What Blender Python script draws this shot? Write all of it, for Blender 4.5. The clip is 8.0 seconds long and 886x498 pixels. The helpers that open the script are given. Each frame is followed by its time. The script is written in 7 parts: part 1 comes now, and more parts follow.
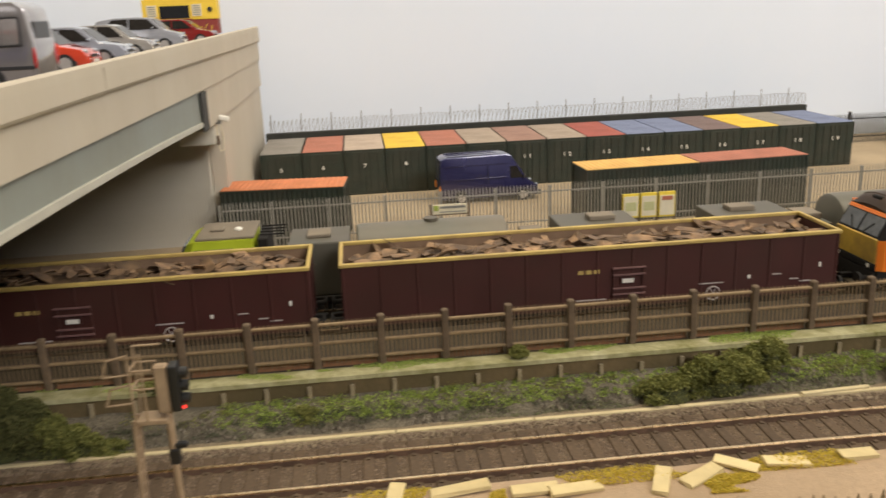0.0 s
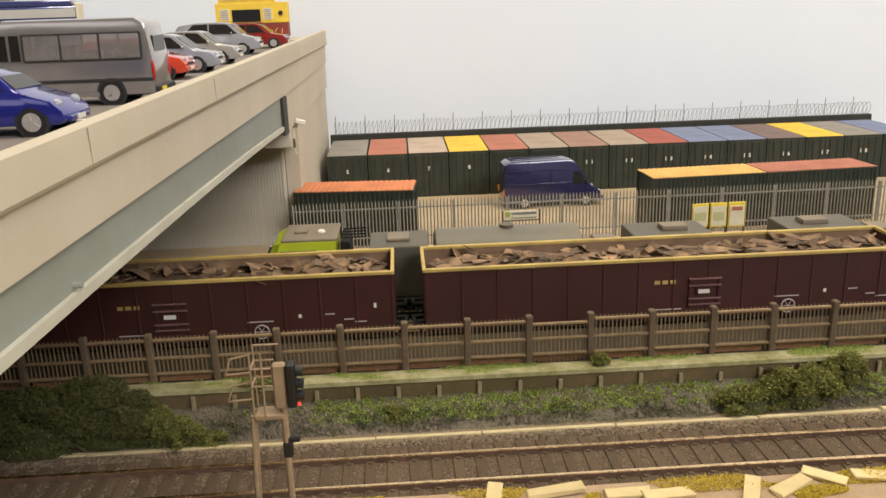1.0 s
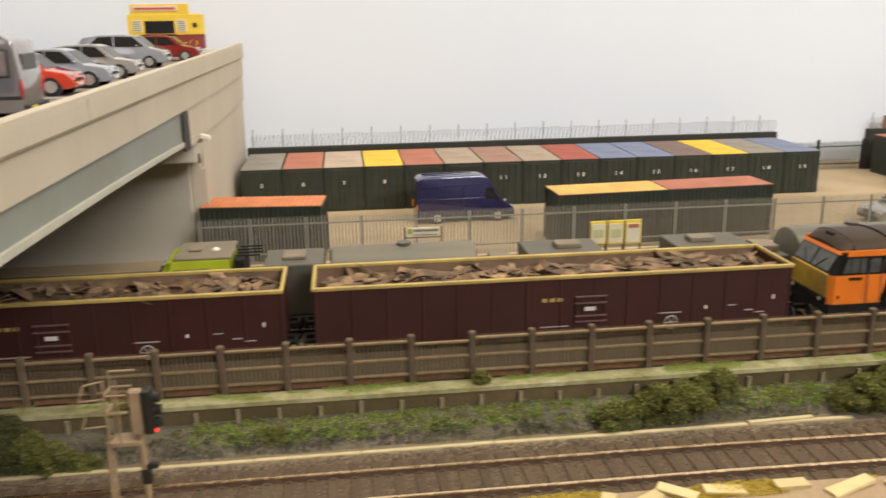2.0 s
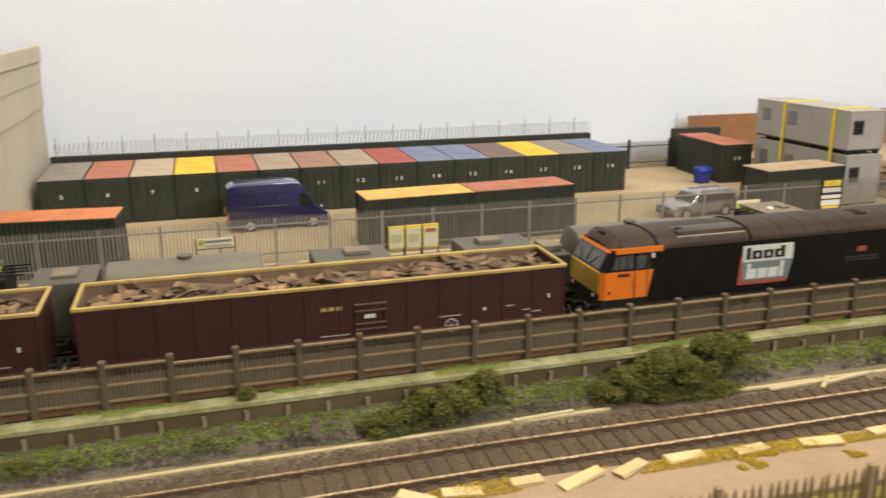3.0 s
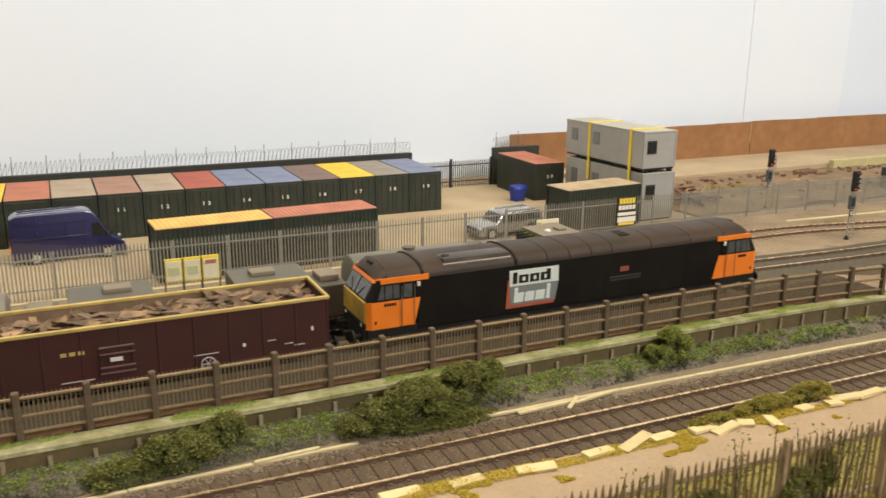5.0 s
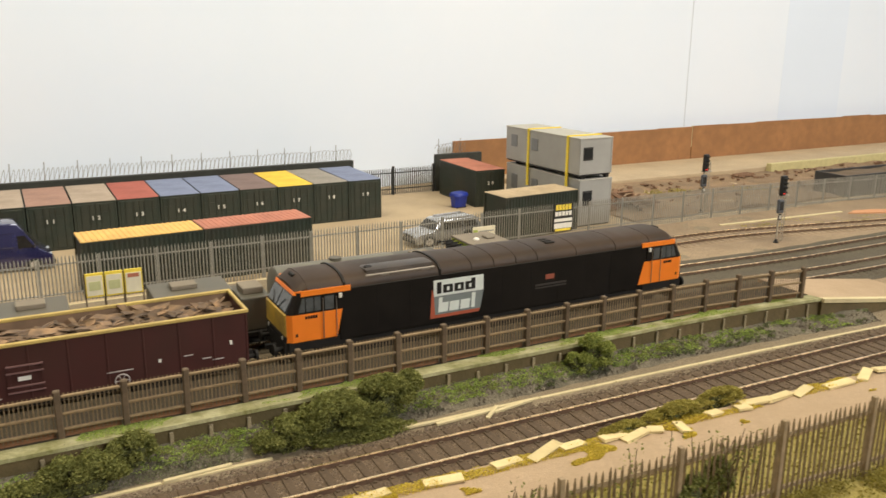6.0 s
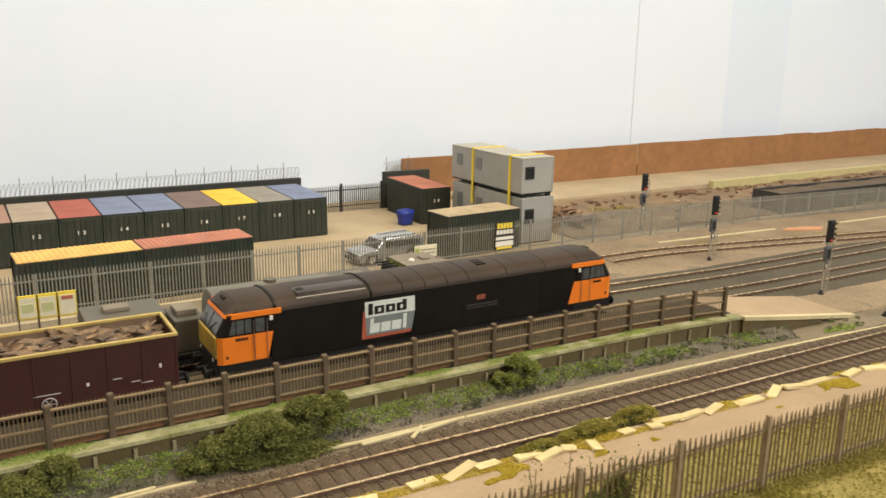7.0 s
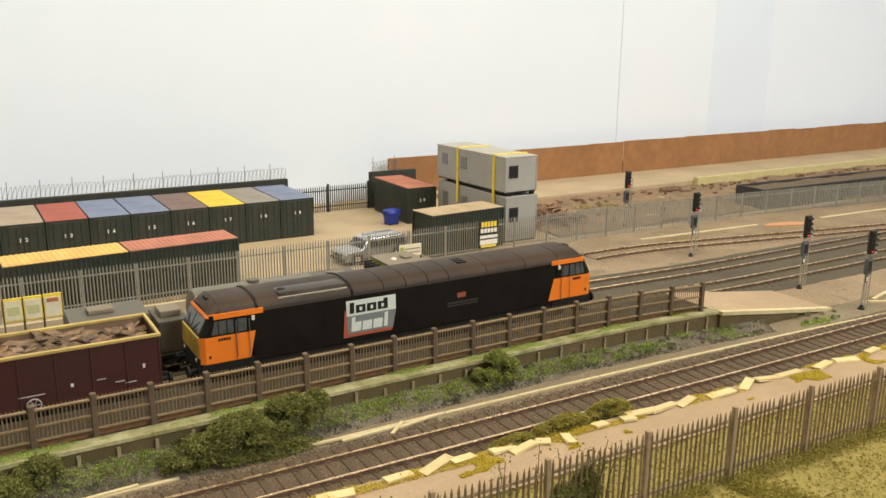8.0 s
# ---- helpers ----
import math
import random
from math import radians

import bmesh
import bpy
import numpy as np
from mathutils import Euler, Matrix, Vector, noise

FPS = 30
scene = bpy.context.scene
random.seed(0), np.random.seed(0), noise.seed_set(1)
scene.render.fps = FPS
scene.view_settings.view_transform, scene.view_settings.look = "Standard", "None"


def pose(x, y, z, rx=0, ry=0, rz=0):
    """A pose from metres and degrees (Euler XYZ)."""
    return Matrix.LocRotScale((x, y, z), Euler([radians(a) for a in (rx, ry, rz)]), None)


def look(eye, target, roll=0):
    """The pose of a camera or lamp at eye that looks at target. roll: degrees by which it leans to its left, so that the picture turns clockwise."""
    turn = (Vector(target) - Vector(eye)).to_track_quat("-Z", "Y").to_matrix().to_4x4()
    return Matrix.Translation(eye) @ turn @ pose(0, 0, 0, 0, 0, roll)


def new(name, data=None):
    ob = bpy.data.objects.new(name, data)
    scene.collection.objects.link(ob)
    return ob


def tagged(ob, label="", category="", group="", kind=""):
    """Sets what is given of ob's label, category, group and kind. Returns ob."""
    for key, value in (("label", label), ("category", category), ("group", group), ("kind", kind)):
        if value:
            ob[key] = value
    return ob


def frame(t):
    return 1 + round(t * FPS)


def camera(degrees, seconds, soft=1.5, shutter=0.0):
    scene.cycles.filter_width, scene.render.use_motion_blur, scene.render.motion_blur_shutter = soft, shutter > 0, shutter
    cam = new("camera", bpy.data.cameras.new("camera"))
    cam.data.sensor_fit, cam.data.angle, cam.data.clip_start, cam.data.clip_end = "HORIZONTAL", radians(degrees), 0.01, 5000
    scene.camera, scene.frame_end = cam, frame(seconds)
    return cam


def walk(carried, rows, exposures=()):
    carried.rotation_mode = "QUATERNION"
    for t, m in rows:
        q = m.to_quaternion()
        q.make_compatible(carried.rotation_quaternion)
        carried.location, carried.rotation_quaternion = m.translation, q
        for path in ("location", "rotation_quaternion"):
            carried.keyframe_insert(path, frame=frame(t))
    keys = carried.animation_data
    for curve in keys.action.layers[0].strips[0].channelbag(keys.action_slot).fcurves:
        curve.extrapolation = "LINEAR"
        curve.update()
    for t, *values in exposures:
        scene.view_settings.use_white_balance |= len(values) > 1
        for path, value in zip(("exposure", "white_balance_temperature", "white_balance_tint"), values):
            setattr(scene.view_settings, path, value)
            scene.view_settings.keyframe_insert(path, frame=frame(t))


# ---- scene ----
cam = camera(56.5, 8.0, soft=1.5, shutter=0.5)
PATH = [
    (0, (0.175, 0.094, 0.144), (0.361, 2.004, -0.417), -2.4),
    (0.5, (0.16, 0.087, 0.15), (0.273, 1.998, -0.428), -1.2),
    (1, (0.157, 0.086, 0.151), (0.247, 2.003, -0.411), -1.9),
    (2.5, (0.2, 0.08, 0.157), (0.58, 1.969, -0.38), -0.3),
    (3, (0.219, 0.077, 0.158), (0.761, 1.923, -0.387), -0.2),
    (3.5, (0.232, 0.071, 0.162), (0.859, 1.893, -0.376), 0.2),
    (4, (0.243, 0.066, 0.165), (0.931, 1.87, -0.359), 0.4),
    (4.5, (0.258, 0.064, 0.166), (1.025, 1.838, -0.35), 0.5),
    (5, (0.271, 0.062, 0.167), (1.094, 1.81, -0.351), 0.5),
    (6.5, (0.295, 0.047, 0.174), (1.243, 1.736, -0.322), 0.7),
    (7, (0.3, 0.038, 0.179), (1.287, 1.709, -0.302), 1.0),
    (7.5, (0.304, 0.031, 0.181), (1.311, 1.691, -0.3), 0.8),
    (8, (0.303, 0.028, 0.181), (1.303, 1.691, -0.303), 0.5),
]
walk(cam, [(t, look(eye, target, roll)) for t, eye, target, roll in PATH],
     exposures=[(0, -0.12, 6500, 10), (0.5, -0.04, 6500, 10), (2.5, 0.0, 6500, 9), (5, 0.02, 6500, 7), (8, 0.03, 6500, 5)])

# ---- world, lights, exposure ----
world = bpy.data.worlds.new("room_dark")
scene.world = world
world.use_nodes = True
world.node_tree.nodes["Background"].inputs[0].default_value = (0.9, 0.93, 1.0, 1)
world.node_tree.nodes["Background"].inputs[1].default_value = 0.02


def area_lamp(name, loc, target, sx, sy, watts, color):
    d = bpy.data.lights.new(name, "AREA")
    d.shape, d.size, d.size_y, d.energy, d.color = "RECTANGLE", sx, sy, watts, color
    o = new(name, d)
    o.matrix_world = look(loc, target)
    return o


WARM = (1.0, 0.865, 0.67)
area_lamp("strip_lamp", (0.55, 0.30, 1.15), (0.60, 0.44, 0.0), 1.9, 0.16, 19.0, WARM)
area_lamp("hall_lamp", (1.9, -2.05, 1.85), (0.6, 0.7, 0.1), 2.2, 0.7, 112.0, (1.0, 0.95, 0.93))
area_lamp("hall_lamp", (-1.5, -2.6, 1.8), (0.5, 0.7, 0.1), 2.2, 0.9, 10.0, (1.0, 0.95, 0.93))


# ---- materials ----
def M(name, base, rough=0.6, metal=0.0, var=0.15, scale=300.0, stain=None, stain_scale=40.0, stain_amt=0.5,
      stain_edge=0.12, bump=0.0, bump_scale=600.0, rnd=0.0, spec=0.5, island=0.0, emit=0.0, alpha_rough=0.12, stretch=(1, 1, 1), coat=0.0):
    """Painted or natural surface: fine grain, larger stains, relief, and a shift from piece to piece."""
    m = bpy.data.materials.new(name)
    m.use_nodes = True
    nt = m.node_tree
    N, L = nt.nodes, nt.links
    b = N["Principled BSDF"]
    b.inputs["Metallic"].default_value = metal
    b.inputs["Coat Weight"].default_value = coat
    b.inputs["Specular IOR Level"].default_value = spec
    tc = N.new("ShaderNodeTexCoord")
    mp = N.new("ShaderNodeMapping")
    mp.inputs["Scale"].default_value = stretch
    L.new(tc.outputs["Object"], mp.inputs["Vector"])
    n1 = N.new("ShaderNodeTexNoise")
    n1.inputs["Scale"].default_value, n1.inputs["Detail"].default_value = scale, 5
    L.new(mp.outputs[0], n1.inputs["Vector"])
    hi = tuple(min(1, c * (1 + var)) for c in base) + (1,)
    lo = tuple(c * (1 - var) for c in base) + (1,)
    r = N.new("ShaderNodeValToRGB")
    r.color_ramp.elements[0].position, r.color_ramp.elements[1].position = 0.3, 0.7
    r.color_ramp.elements[0].color, r.color_ramp.elements[1].color = lo, hi
    L.new(n1.outputs["Fac"], r.inputs["Fac"])
    col = r.outputs["Color"]
    if stain:
        n2 = N.new("ShaderNodeTexNoise")
        n2.inputs["Scale"].default_value, n2.inputs["Detail"].default_value = stain_scale, 6
        n2.inputs["Roughness"].default_value = 0.65
        L.new(mp.outputs[0], n2.inputs["Vector"])
        r2 = N.new("ShaderNodeValToRGB")
        c0 = 1 - stain_amt
        r2.color_ramp.elements[0].position = max(0, 0.25 + 0.5 * c0 - stain_edge)
        r2.color_ramp.elements[1].position = min(1, 0.25 + 0.5 * c0 + stain_edge)
        L.new(n2.outputs["Fac"], r2.inputs["Fac"])
        mx = N.new("ShaderNodeMix")
        mx.data_type = "RGBA"
        L.new(r2.outputs["Color"], mx.inputs["Factor"])
        L.new(col, mx.inputs["A"])
        mx.inputs["B"].default_value = tuple(stain) + (1,)
        col = mx.outputs["Result"]
    if rnd or island:
        if rnd:
            oi = N.new("ShaderNodeObjectInfo")
            src = oi.outputs["Random"]
        else:
            ge = N.new("ShaderNodeNewGeometry")
            src = ge.outputs["Random Per Island"]
        mr = N.new("ShaderNodeMapRange")
        k = rnd or island
        mr.inputs["To Min"].default_value, mr.inputs["To Max"].default_value = 1 - k, 1 + k
        L.new(src, mr.inputs["Value"])
        hs = N.new("ShaderNodeHueSaturation")
        L.new(mr.outputs[0], hs.inputs["Value"])
        L.new(col, hs.inputs["Color"])
        col = hs.outputs["Color"]
    L.new(col, b.inputs["Base Color"])
    rr = N.new("ShaderNodeMapRange")
    rr.inputs["To Min"].default_value, rr.inputs["To Max"].default_value = max(0.03, rough - alpha_rough), min(1, rough + alpha_rough)
    L.new(n1.outputs["Fac"], rr.inputs["Value"])
    L.new(rr.outputs[0], b.inputs["Roughness"])
    if bump:
        n3 = N.new("ShaderNodeTexNoise")
        n3.inputs["Scale"].default_value, n3.inputs["Detail"].default_value = bump_scale, 4
        L.new(mp.outputs[0], n3.inputs["Vector"])
        bp = N.new("ShaderNodeBump")
        bp.inputs["Strength"].default_value, bp.inputs["Distance"].default_value = bump, 0.0008
        L.new(n3.outputs["Fac"], bp.inputs["Height"])
        L.new(bp.outputs[0], b.inputs["Normal"])
    if emit:
        b.inputs["Emission Color"].default_value = tuple(base) + (1,)
        b.inputs["Emission Strength"].default_value = emit
    return m


def glass_mat(name, tint, rough=0.05):
    m = bpy.data.materials.new(name)
    m.use_nodes = True
    b = m.node_tree.nodes["Principled BSDF"]
    b.inputs["Base Color"].default_value = tuple(tint) + (1,)
    b.inputs["Transmission Weight"].default_value = 0.75
    b.inputs["Roughness"].default_value = rough
    b.inputs["IOR"].default_value = 1.3
    return m


YARD = M("yard_gravel", (0.50, 0.39, 0.25), 0.9, var=0.16, scale=900, stain=(0.37, 0.29, 0.19), stain_scale=14, stain_amt=0.45, stain_edge=0.2, bump=0.5, bump_scale=1400)
DIRT = M("brown_dirt", (0.31, 0.205, 0.112), 0.95, var=0.28, scale=500, stain=(0.15, 0.105, 0.065), stain_scale=30, stain_amt=0.5, stain_edge=0.2, bump=0.8, bump_scale=900)
BALLAST = M("grey_ballast", (0.245, 0.2, 0.1333), 0.95, var=0.42, scale=1100, stain=(0.19, 0.148, 0.0946), stain_scale=40, stain_amt=0.5, stain_edge=0.25, bump=1.0, bump_scale=1100)
BALLAST_TAN = M("tan_ballast", (0.33, 0.245, 0.155), 0.95, var=0.42, scale=1100, stain=(0.19, 0.138, 0.088), stain_scale=17, stain_amt=0.5, stain_edge=0.2, bump=0.9, bump_scale=1100)
# earth tone taken near black: the shade behind the fence slats is in the colour
PLATM = M("shade_dark_platform_earth", (0.030, 0.021, 0.012), 0.95, var=0.3, scale=500, stain=(0.042, 0.033, 0.015), stain_scale=60, stain_amt=0.5, stain_edge=0.2, bump=0.6, bump_scale=900)
PINK = M("worn_asphalt", (0.42, 0.307, 0.198), 0.9, var=0.1, scale=700, stain=(0.31, 0.225, 0.135), stain_scale=22, stain_amt=0.4, stain_edge=0.25, bump=0.3, bump_scale=1500)
GRASS = M("grass_ground", (0.245, 0.215, 0.06), 0.95, var=0.3, scale=500, stain=(0.35, 0.28, 0.085), stain_scale=24, stain_amt=0.45, stain_edge=0.25, bump=1.0, bump_scale=700)
MOSS = M("mossy_concrete", (0.43, 0.41, 0.25), 0.9, var=0.15, scale=400, stain=(0.1462, 0.1419, 0.0388), stain_scale=95, stain_amt=0.55, stain_edge=0.2, bump=0.5, bump_scale=700)
BANK = M("green_bank", (0.16, 0.138, 0.098), 0.95, var=0.5, scale=1000, stain=(0.095, 0.085, 0.06), stain_scale=90, stain_amt=0.5, stain_edge=0.15, bump=1.0, bump_scale=1000)
CONC_WALL = M("dark_wall_concrete", (0.165, 0.118, 0.056), 0.9, var=0.2, scale=300, stain=(0.11, 0.085, 0.036), stain_scale=30, stain_amt=0.5, bump=0.3)
WALL_POST = M("pale_post_concrete", (0.30, 0.25, 0.155), 0.9, var=0.2, scale=400, bump=0.3)
FENCE_RAIL = M("pale_fence_rail", (0.222, 0.156, 0.084), 0.85, var=0.18, scale=500, rnd=0.1)
FENCE_SLAT = M("fence_slat_concrete", (0.215, 0.153, 0.083), 0.85, var=0.2, scale=500, rnd=0.12)
FENCE_DARK = M("fence_post_brown", (0.1224, 0.0854, 0.0512), 0.85, var=0.2, scale=500, bump=0.2, rnd=0.1)
RUSTLINE = M("rusty_kick_board", (0.25, 0.12, 0.055), 0.9, var=0.25, scale=300)
CREAM = M("cream_concrete", (0.62, 0.53, 0.3168), 0.85, var=0.1, scale=400, stain=(0.46, 0.39, 0.2288), stain_scale=60, stain_amt=0.4, stain_edge=0.2, bump=0.2)
SLAB = M("pale_coping_stone", (0.66, 0.54, 0.28), 0.8, var=0.1, scale=500, stain=(0.5, 0.4, 0.2), stain_scale=120, stain_amt=0.35, stain_edge=0.2, bump=0.2, rnd=0.12)
RAIL = M("worn_rail_steel", (0.86, 0.64, 0.38), 0.27, metal=1.0, var=0.1, scale=300)
RAILSIDE = M("rusty_rail_side", (0.12, 0.072, 0.045), 0.85, var=0.3, scale=400)
BED2 = M("dark_main_ballast", (0.105, 0.088, 0.0578), 0.95, var=0.45, scale=1100, stain=(0.075, 0.063, 0.0425), stain_scale=50, stain_amt=0.5, stain_edge=0.25, bump=1.0, bump_scale=1100)
SLEEPER2 = M("dusty_sleeper", (0.095, 0.077, 0.051), 0.95, var=0.35, scale=700, bump=0.5, rnd=0.12)
SLEEPER3 = M("buried_sleeper", (0.2, 0.145, 0.092), 0.95, var=0.35, scale=700, bump=0.5, rnd=0.12)
STONES = M("brown_ballast_stone", (0.15, 0.11, 0.076), 0.95, var=0.3, scale=900, island=0.4)
BED = M("brown_track_bed", (0.13, 0.092, 0.0546), 0.95, var=0.5, scale=1100, stain=(0.085, 0.054, 0.0317), stain_scale=60, stain_amt=0.5, stain_edge=0.25, bump=1.0, bump_scale=1200)
SLEEPER = M("brown_sleeper", (0.092, 0.062, 0.0369), 0.9, var=0.25, scale=500, bump=0.3, rnd=0.15)
BEIGE = M("bridge_concrete", (0.56, 0.51, 0.415), 0.85, var=0.05, scale=60, stretch=(1, 1, 0.35), stain=(0.46, 0.41, 0.32), stain_scale=30, stain_amt=0.36, stain_edge=0.25, bump=0.15, bump_scale=500)
GIRDER = M("blue_grey_girder", (0.27, 0.3, 0.275), 0.6, var=0.06, scale=80, stain=(0.23, 0.24, 0.2), stain_scale=25, stain_amt=0.4, stain_edge=0.25)
FLANGE = M("pale_flange", (0.5, 0.49, 0.42), 0.6, var=0.08, scale=80)
RIBWALL = M("ribbed_grey_wall", (0.70, 0.67, 0.58), 0.75, var=0.08, scale=80, stain=(0.38, 0.35, 0.27), stain_scale=20, stain_amt=0.4, stain_edge=0.25)
ASPHALT = M("deck_asphalt", (0.19, 0.172, 0.16), 0.9, var=0.12, scale=700, bump=0.2)
SKY = M("sky_board", (0.775, 0.835, 0.935), 0.85, var=0.012, scale=3, stain=(0.70, 0.80, 0.935), stain_scale=2.2, stain_amt=0.42, stain_edge=0.22, alpha_rough=0.03)
JOINT = M("stained_joint", (0.40, 0.35, 0.275), 0.9, var=0.15)
DARKSLOT = M("dark_bearing", (0.045, 0.045, 0.04), 0.8, var=0.2)
SEAM = M("dark_joint", (0.22, 0.2, 0.18), 0.9, var=0.1)
RUSTWALL = M("rust_brown_board", (0.35, 0.168, 0.066), 0.8, var=0.2, scale=90, stain=(0.24, 0.118, 0.048), stain_scale=24, stain_amt=0.5, stain_edge=0.25, bump=0.15)
YELLOWWALL = M("pale_yellow_wall", (0.5, 0.44, 0.22), 0.85, var=0.1, scale=200, bump=0.2)
PLASTER = M("room_plaster", (0.42, 0.40, 0.36), 0.9, var=0.03, scale=5)
FLOORM = M("hall_floor_wood", (0.3, 0.2, 0.12), 0.6, var=0.15, scale=8)

# ---- building tools ----
class B:
    """Gathers the faces of one mesh."""

    def __init__(self):
        self.bm = bmesh.new()

    def box(self, x0, x1, y0, y1, z0, z1, bev=0.0):
        r = bmesh.ops.create_cube(self.bm, size=1.0, matrix=Matrix.Translation(((x0 + x1) / 2, (y0 + y1) / 2, (z0 + z1) / 2)) @ Matrix.Diagonal((x1 - x0, y1 - y0, z1 - z0, 1)))
        if bev:
            es = list({e for v in r["verts"] for e in v.link_edges})
            bmesh.ops.bevel(self.bm, geom=es, offset=bev, segments=1 if bev < 0.0006 else 2, affect="EDGES", profile=0.6)
        return self

    def obox(self, m, sx, sy, sz, bev=0.0):
        r = bmesh.ops.create_cube(self.bm, size=1.0, matrix=m @ Matrix.Diagonal((sx, sy, sz, 1)))
        if bev:
            es = list({e for v in r["verts"] for e in v.link_edges})
            bmesh.ops.bevel(self.bm, geom=es, offset=bev, segments=1, affect="EDGES")
        return self

    def cyl(self, a, b, r, n=10, r2=None, caps=True):
        a, b = Vector(a), Vector(b)
        d = b - a
        q = d.to_track_quat("Z", "Y").to_matrix().to_4x4()
        bmesh.ops.create_cone(self.bm, cap_ends=caps, segments=n, radius1=r, radius2=r if r2 is None else r2, depth=d.length,
                              matrix=Matrix.Translation((a + b) / 2) @ q)
        return self

    def ball(self, c, r, sx=1, sy=1, sz=1, u=10, v=7):
        bmesh.ops.create_uvsphere(self.bm, u_segments=u, v_segments=v, radius=r, matrix=Matrix.Translation(c) @ Matrix.Diagonal((sx, sy, sz, 1)))
        return self

    def prism(self, pts, axis, a0, a1):
        """A closed outline of two coordinates, drawn out along the axis x, y or z."""
        def p3(u, v, w):
            return {"x": (w, u, v), "y": (u, w, v), "z": (u, v, w)}[axis]
        lo = [self.bm.verts.new(p3(u, v, a0)) for u, v in pts]
        hi = [self.bm.verts.new(p3(u, v, a1)) for u, v in pts]
        n = len(pts)
        self.bm.faces.new(lo[::-1])
        self.bm.faces.new(hi)
        for i in range(n):
            self.bm.faces.new((lo[i], lo[(i + 1) % n], hi[(i + 1) % n], hi[i]))
        return self

    def loft(self, rings, close=True, caps=True):
        """Joins rings of the same number of points one after the other."""
        vs = [[self.bm.verts.new(p) for p in ring] for ring in rings]
        n = len(rings[0])
        for a, b in zip(vs, vs[1:]):
            for i in range(n if close else n - 1):
                self.bm.faces.new((a[i], a[(i + 1) % n], b[(i + 1) % n], b[i]))
        if caps and close:
            self.bm.faces.new(vs[0][::-1])
            self.bm.faces.new(vs[-1])
        return self

    def mesh(self, name, material, smooth=False):
        bmesh.ops.recalc_face_normals(self.bm, faces=self.bm.faces)
        me = bpy.data.meshes.new(name)
        self.bm.to_mesh(me)
        self.bm.free()
        for f in me.polygons:
            f.use_smooth = smooth
        if smooth:
            me.set_sharp_from_angle(angle=radians(38))
        me.materials.append(material)
        return me


def part(name, b, material, parent=None, label="", smooth=False):
    o = new(name, b if isinstance(b, bpy.types.Mesh) else b.mesh(name, material, smooth))
    if parent:
        o.parent = parent
    return tagged(o, label)


def again(name, me, parent, m):
    """One more piece on a shared mesh."""
    o = new(name, me)
    o.parent = parent
    o.matrix_basis = m
    return o


def thing(name, m, label, category, group="", kind=""):
    o = new(name)
    o.empty_display_size = 0.005
    o.matrix_basis = m
    return tagged(o, label, category, group, kind)


def struct(name, b, material, label="", category="", smooth=False):
    o = new(name, b.mesh(name, material, smooth))
    return tagged(o, label, category, kind="structure")


def text(name, body, size, material, parent, m, bold=0.0, label=""):
    c = bpy.data.curves.new(name, "FONT")
    c.body, c.size, c.align_x, c.align_y, c.offset, c.extrude = body, size, "CENTER", "CENTER", bold, 0.0001
    c.resolution_u = 2
    c.materials.append(material)
    o = new(name, c)
    o.parent = parent
    o.matrix_basis = m
    return tagged(o, label)


def raw(name, verts, faces, material, parent=None, label="", category="", kind="", smooth=False):
    me = bpy.data.meshes.new(name)
    me.from_pydata(verts, [], faces)
    me.materials.append(material)
    for f in me.polygons:
        f.use_smooth = smooth
    o = new(name, me)
    if parent:
        o.parent = parent
    return tagged(o, label, category, kind=kind)


def along(t, a, b):
    return a + (b - a) * t


def bend(x):
    """How far the platform and its fence swing forward past the straight."""
    return 0.0 if x < 0.58 else -0.65 * (x - 0.58) ** 2

# ---- hall round the layout ----
HX0, HX1, HY0, HY1, HZ0, HZ1 = -2.2, 3.6, -3.9, 1.1, -0.9, 1.95
struct("floor", B().box(HX0, HX1, HY0, HY1, HZ0 - 0.05, HZ0), FLOORM, "brown wooden hall floor", "floor")
struct("ceiling", B().box(HX0, HX1, HY0, HY1, HZ1, HZ1 + 0.05), PLASTER, "plain pale hall ceiling", "ceiling")
struct("wall_north", B().box(HX0, HX1, HY1, HY1 + 0.05, HZ0, HZ1), PLASTER, "plain pale plaster hall wall", "wall")
struct("wall_south", B().box(HX0, HX1, HY0 - 0.05, HY0, HZ0, HZ1), PLASTER, "plain pale plaster hall wall", "wall")
struct("wall_west", B().box(HX0 - 0.05, HX0, HY0, HY1, HZ0, HZ1), PLASTER, "plain pale plaster hall wall", "wall")
struct("wall_east", B().box(HX1, HX1 + 0.05, HY0, HY1, HZ0, HZ1), PLASTER, "plain pale plaster hall wall", "wall")

# ---- the layout board, ground and sky board ----
X0, X1 = -0.75, 2.35


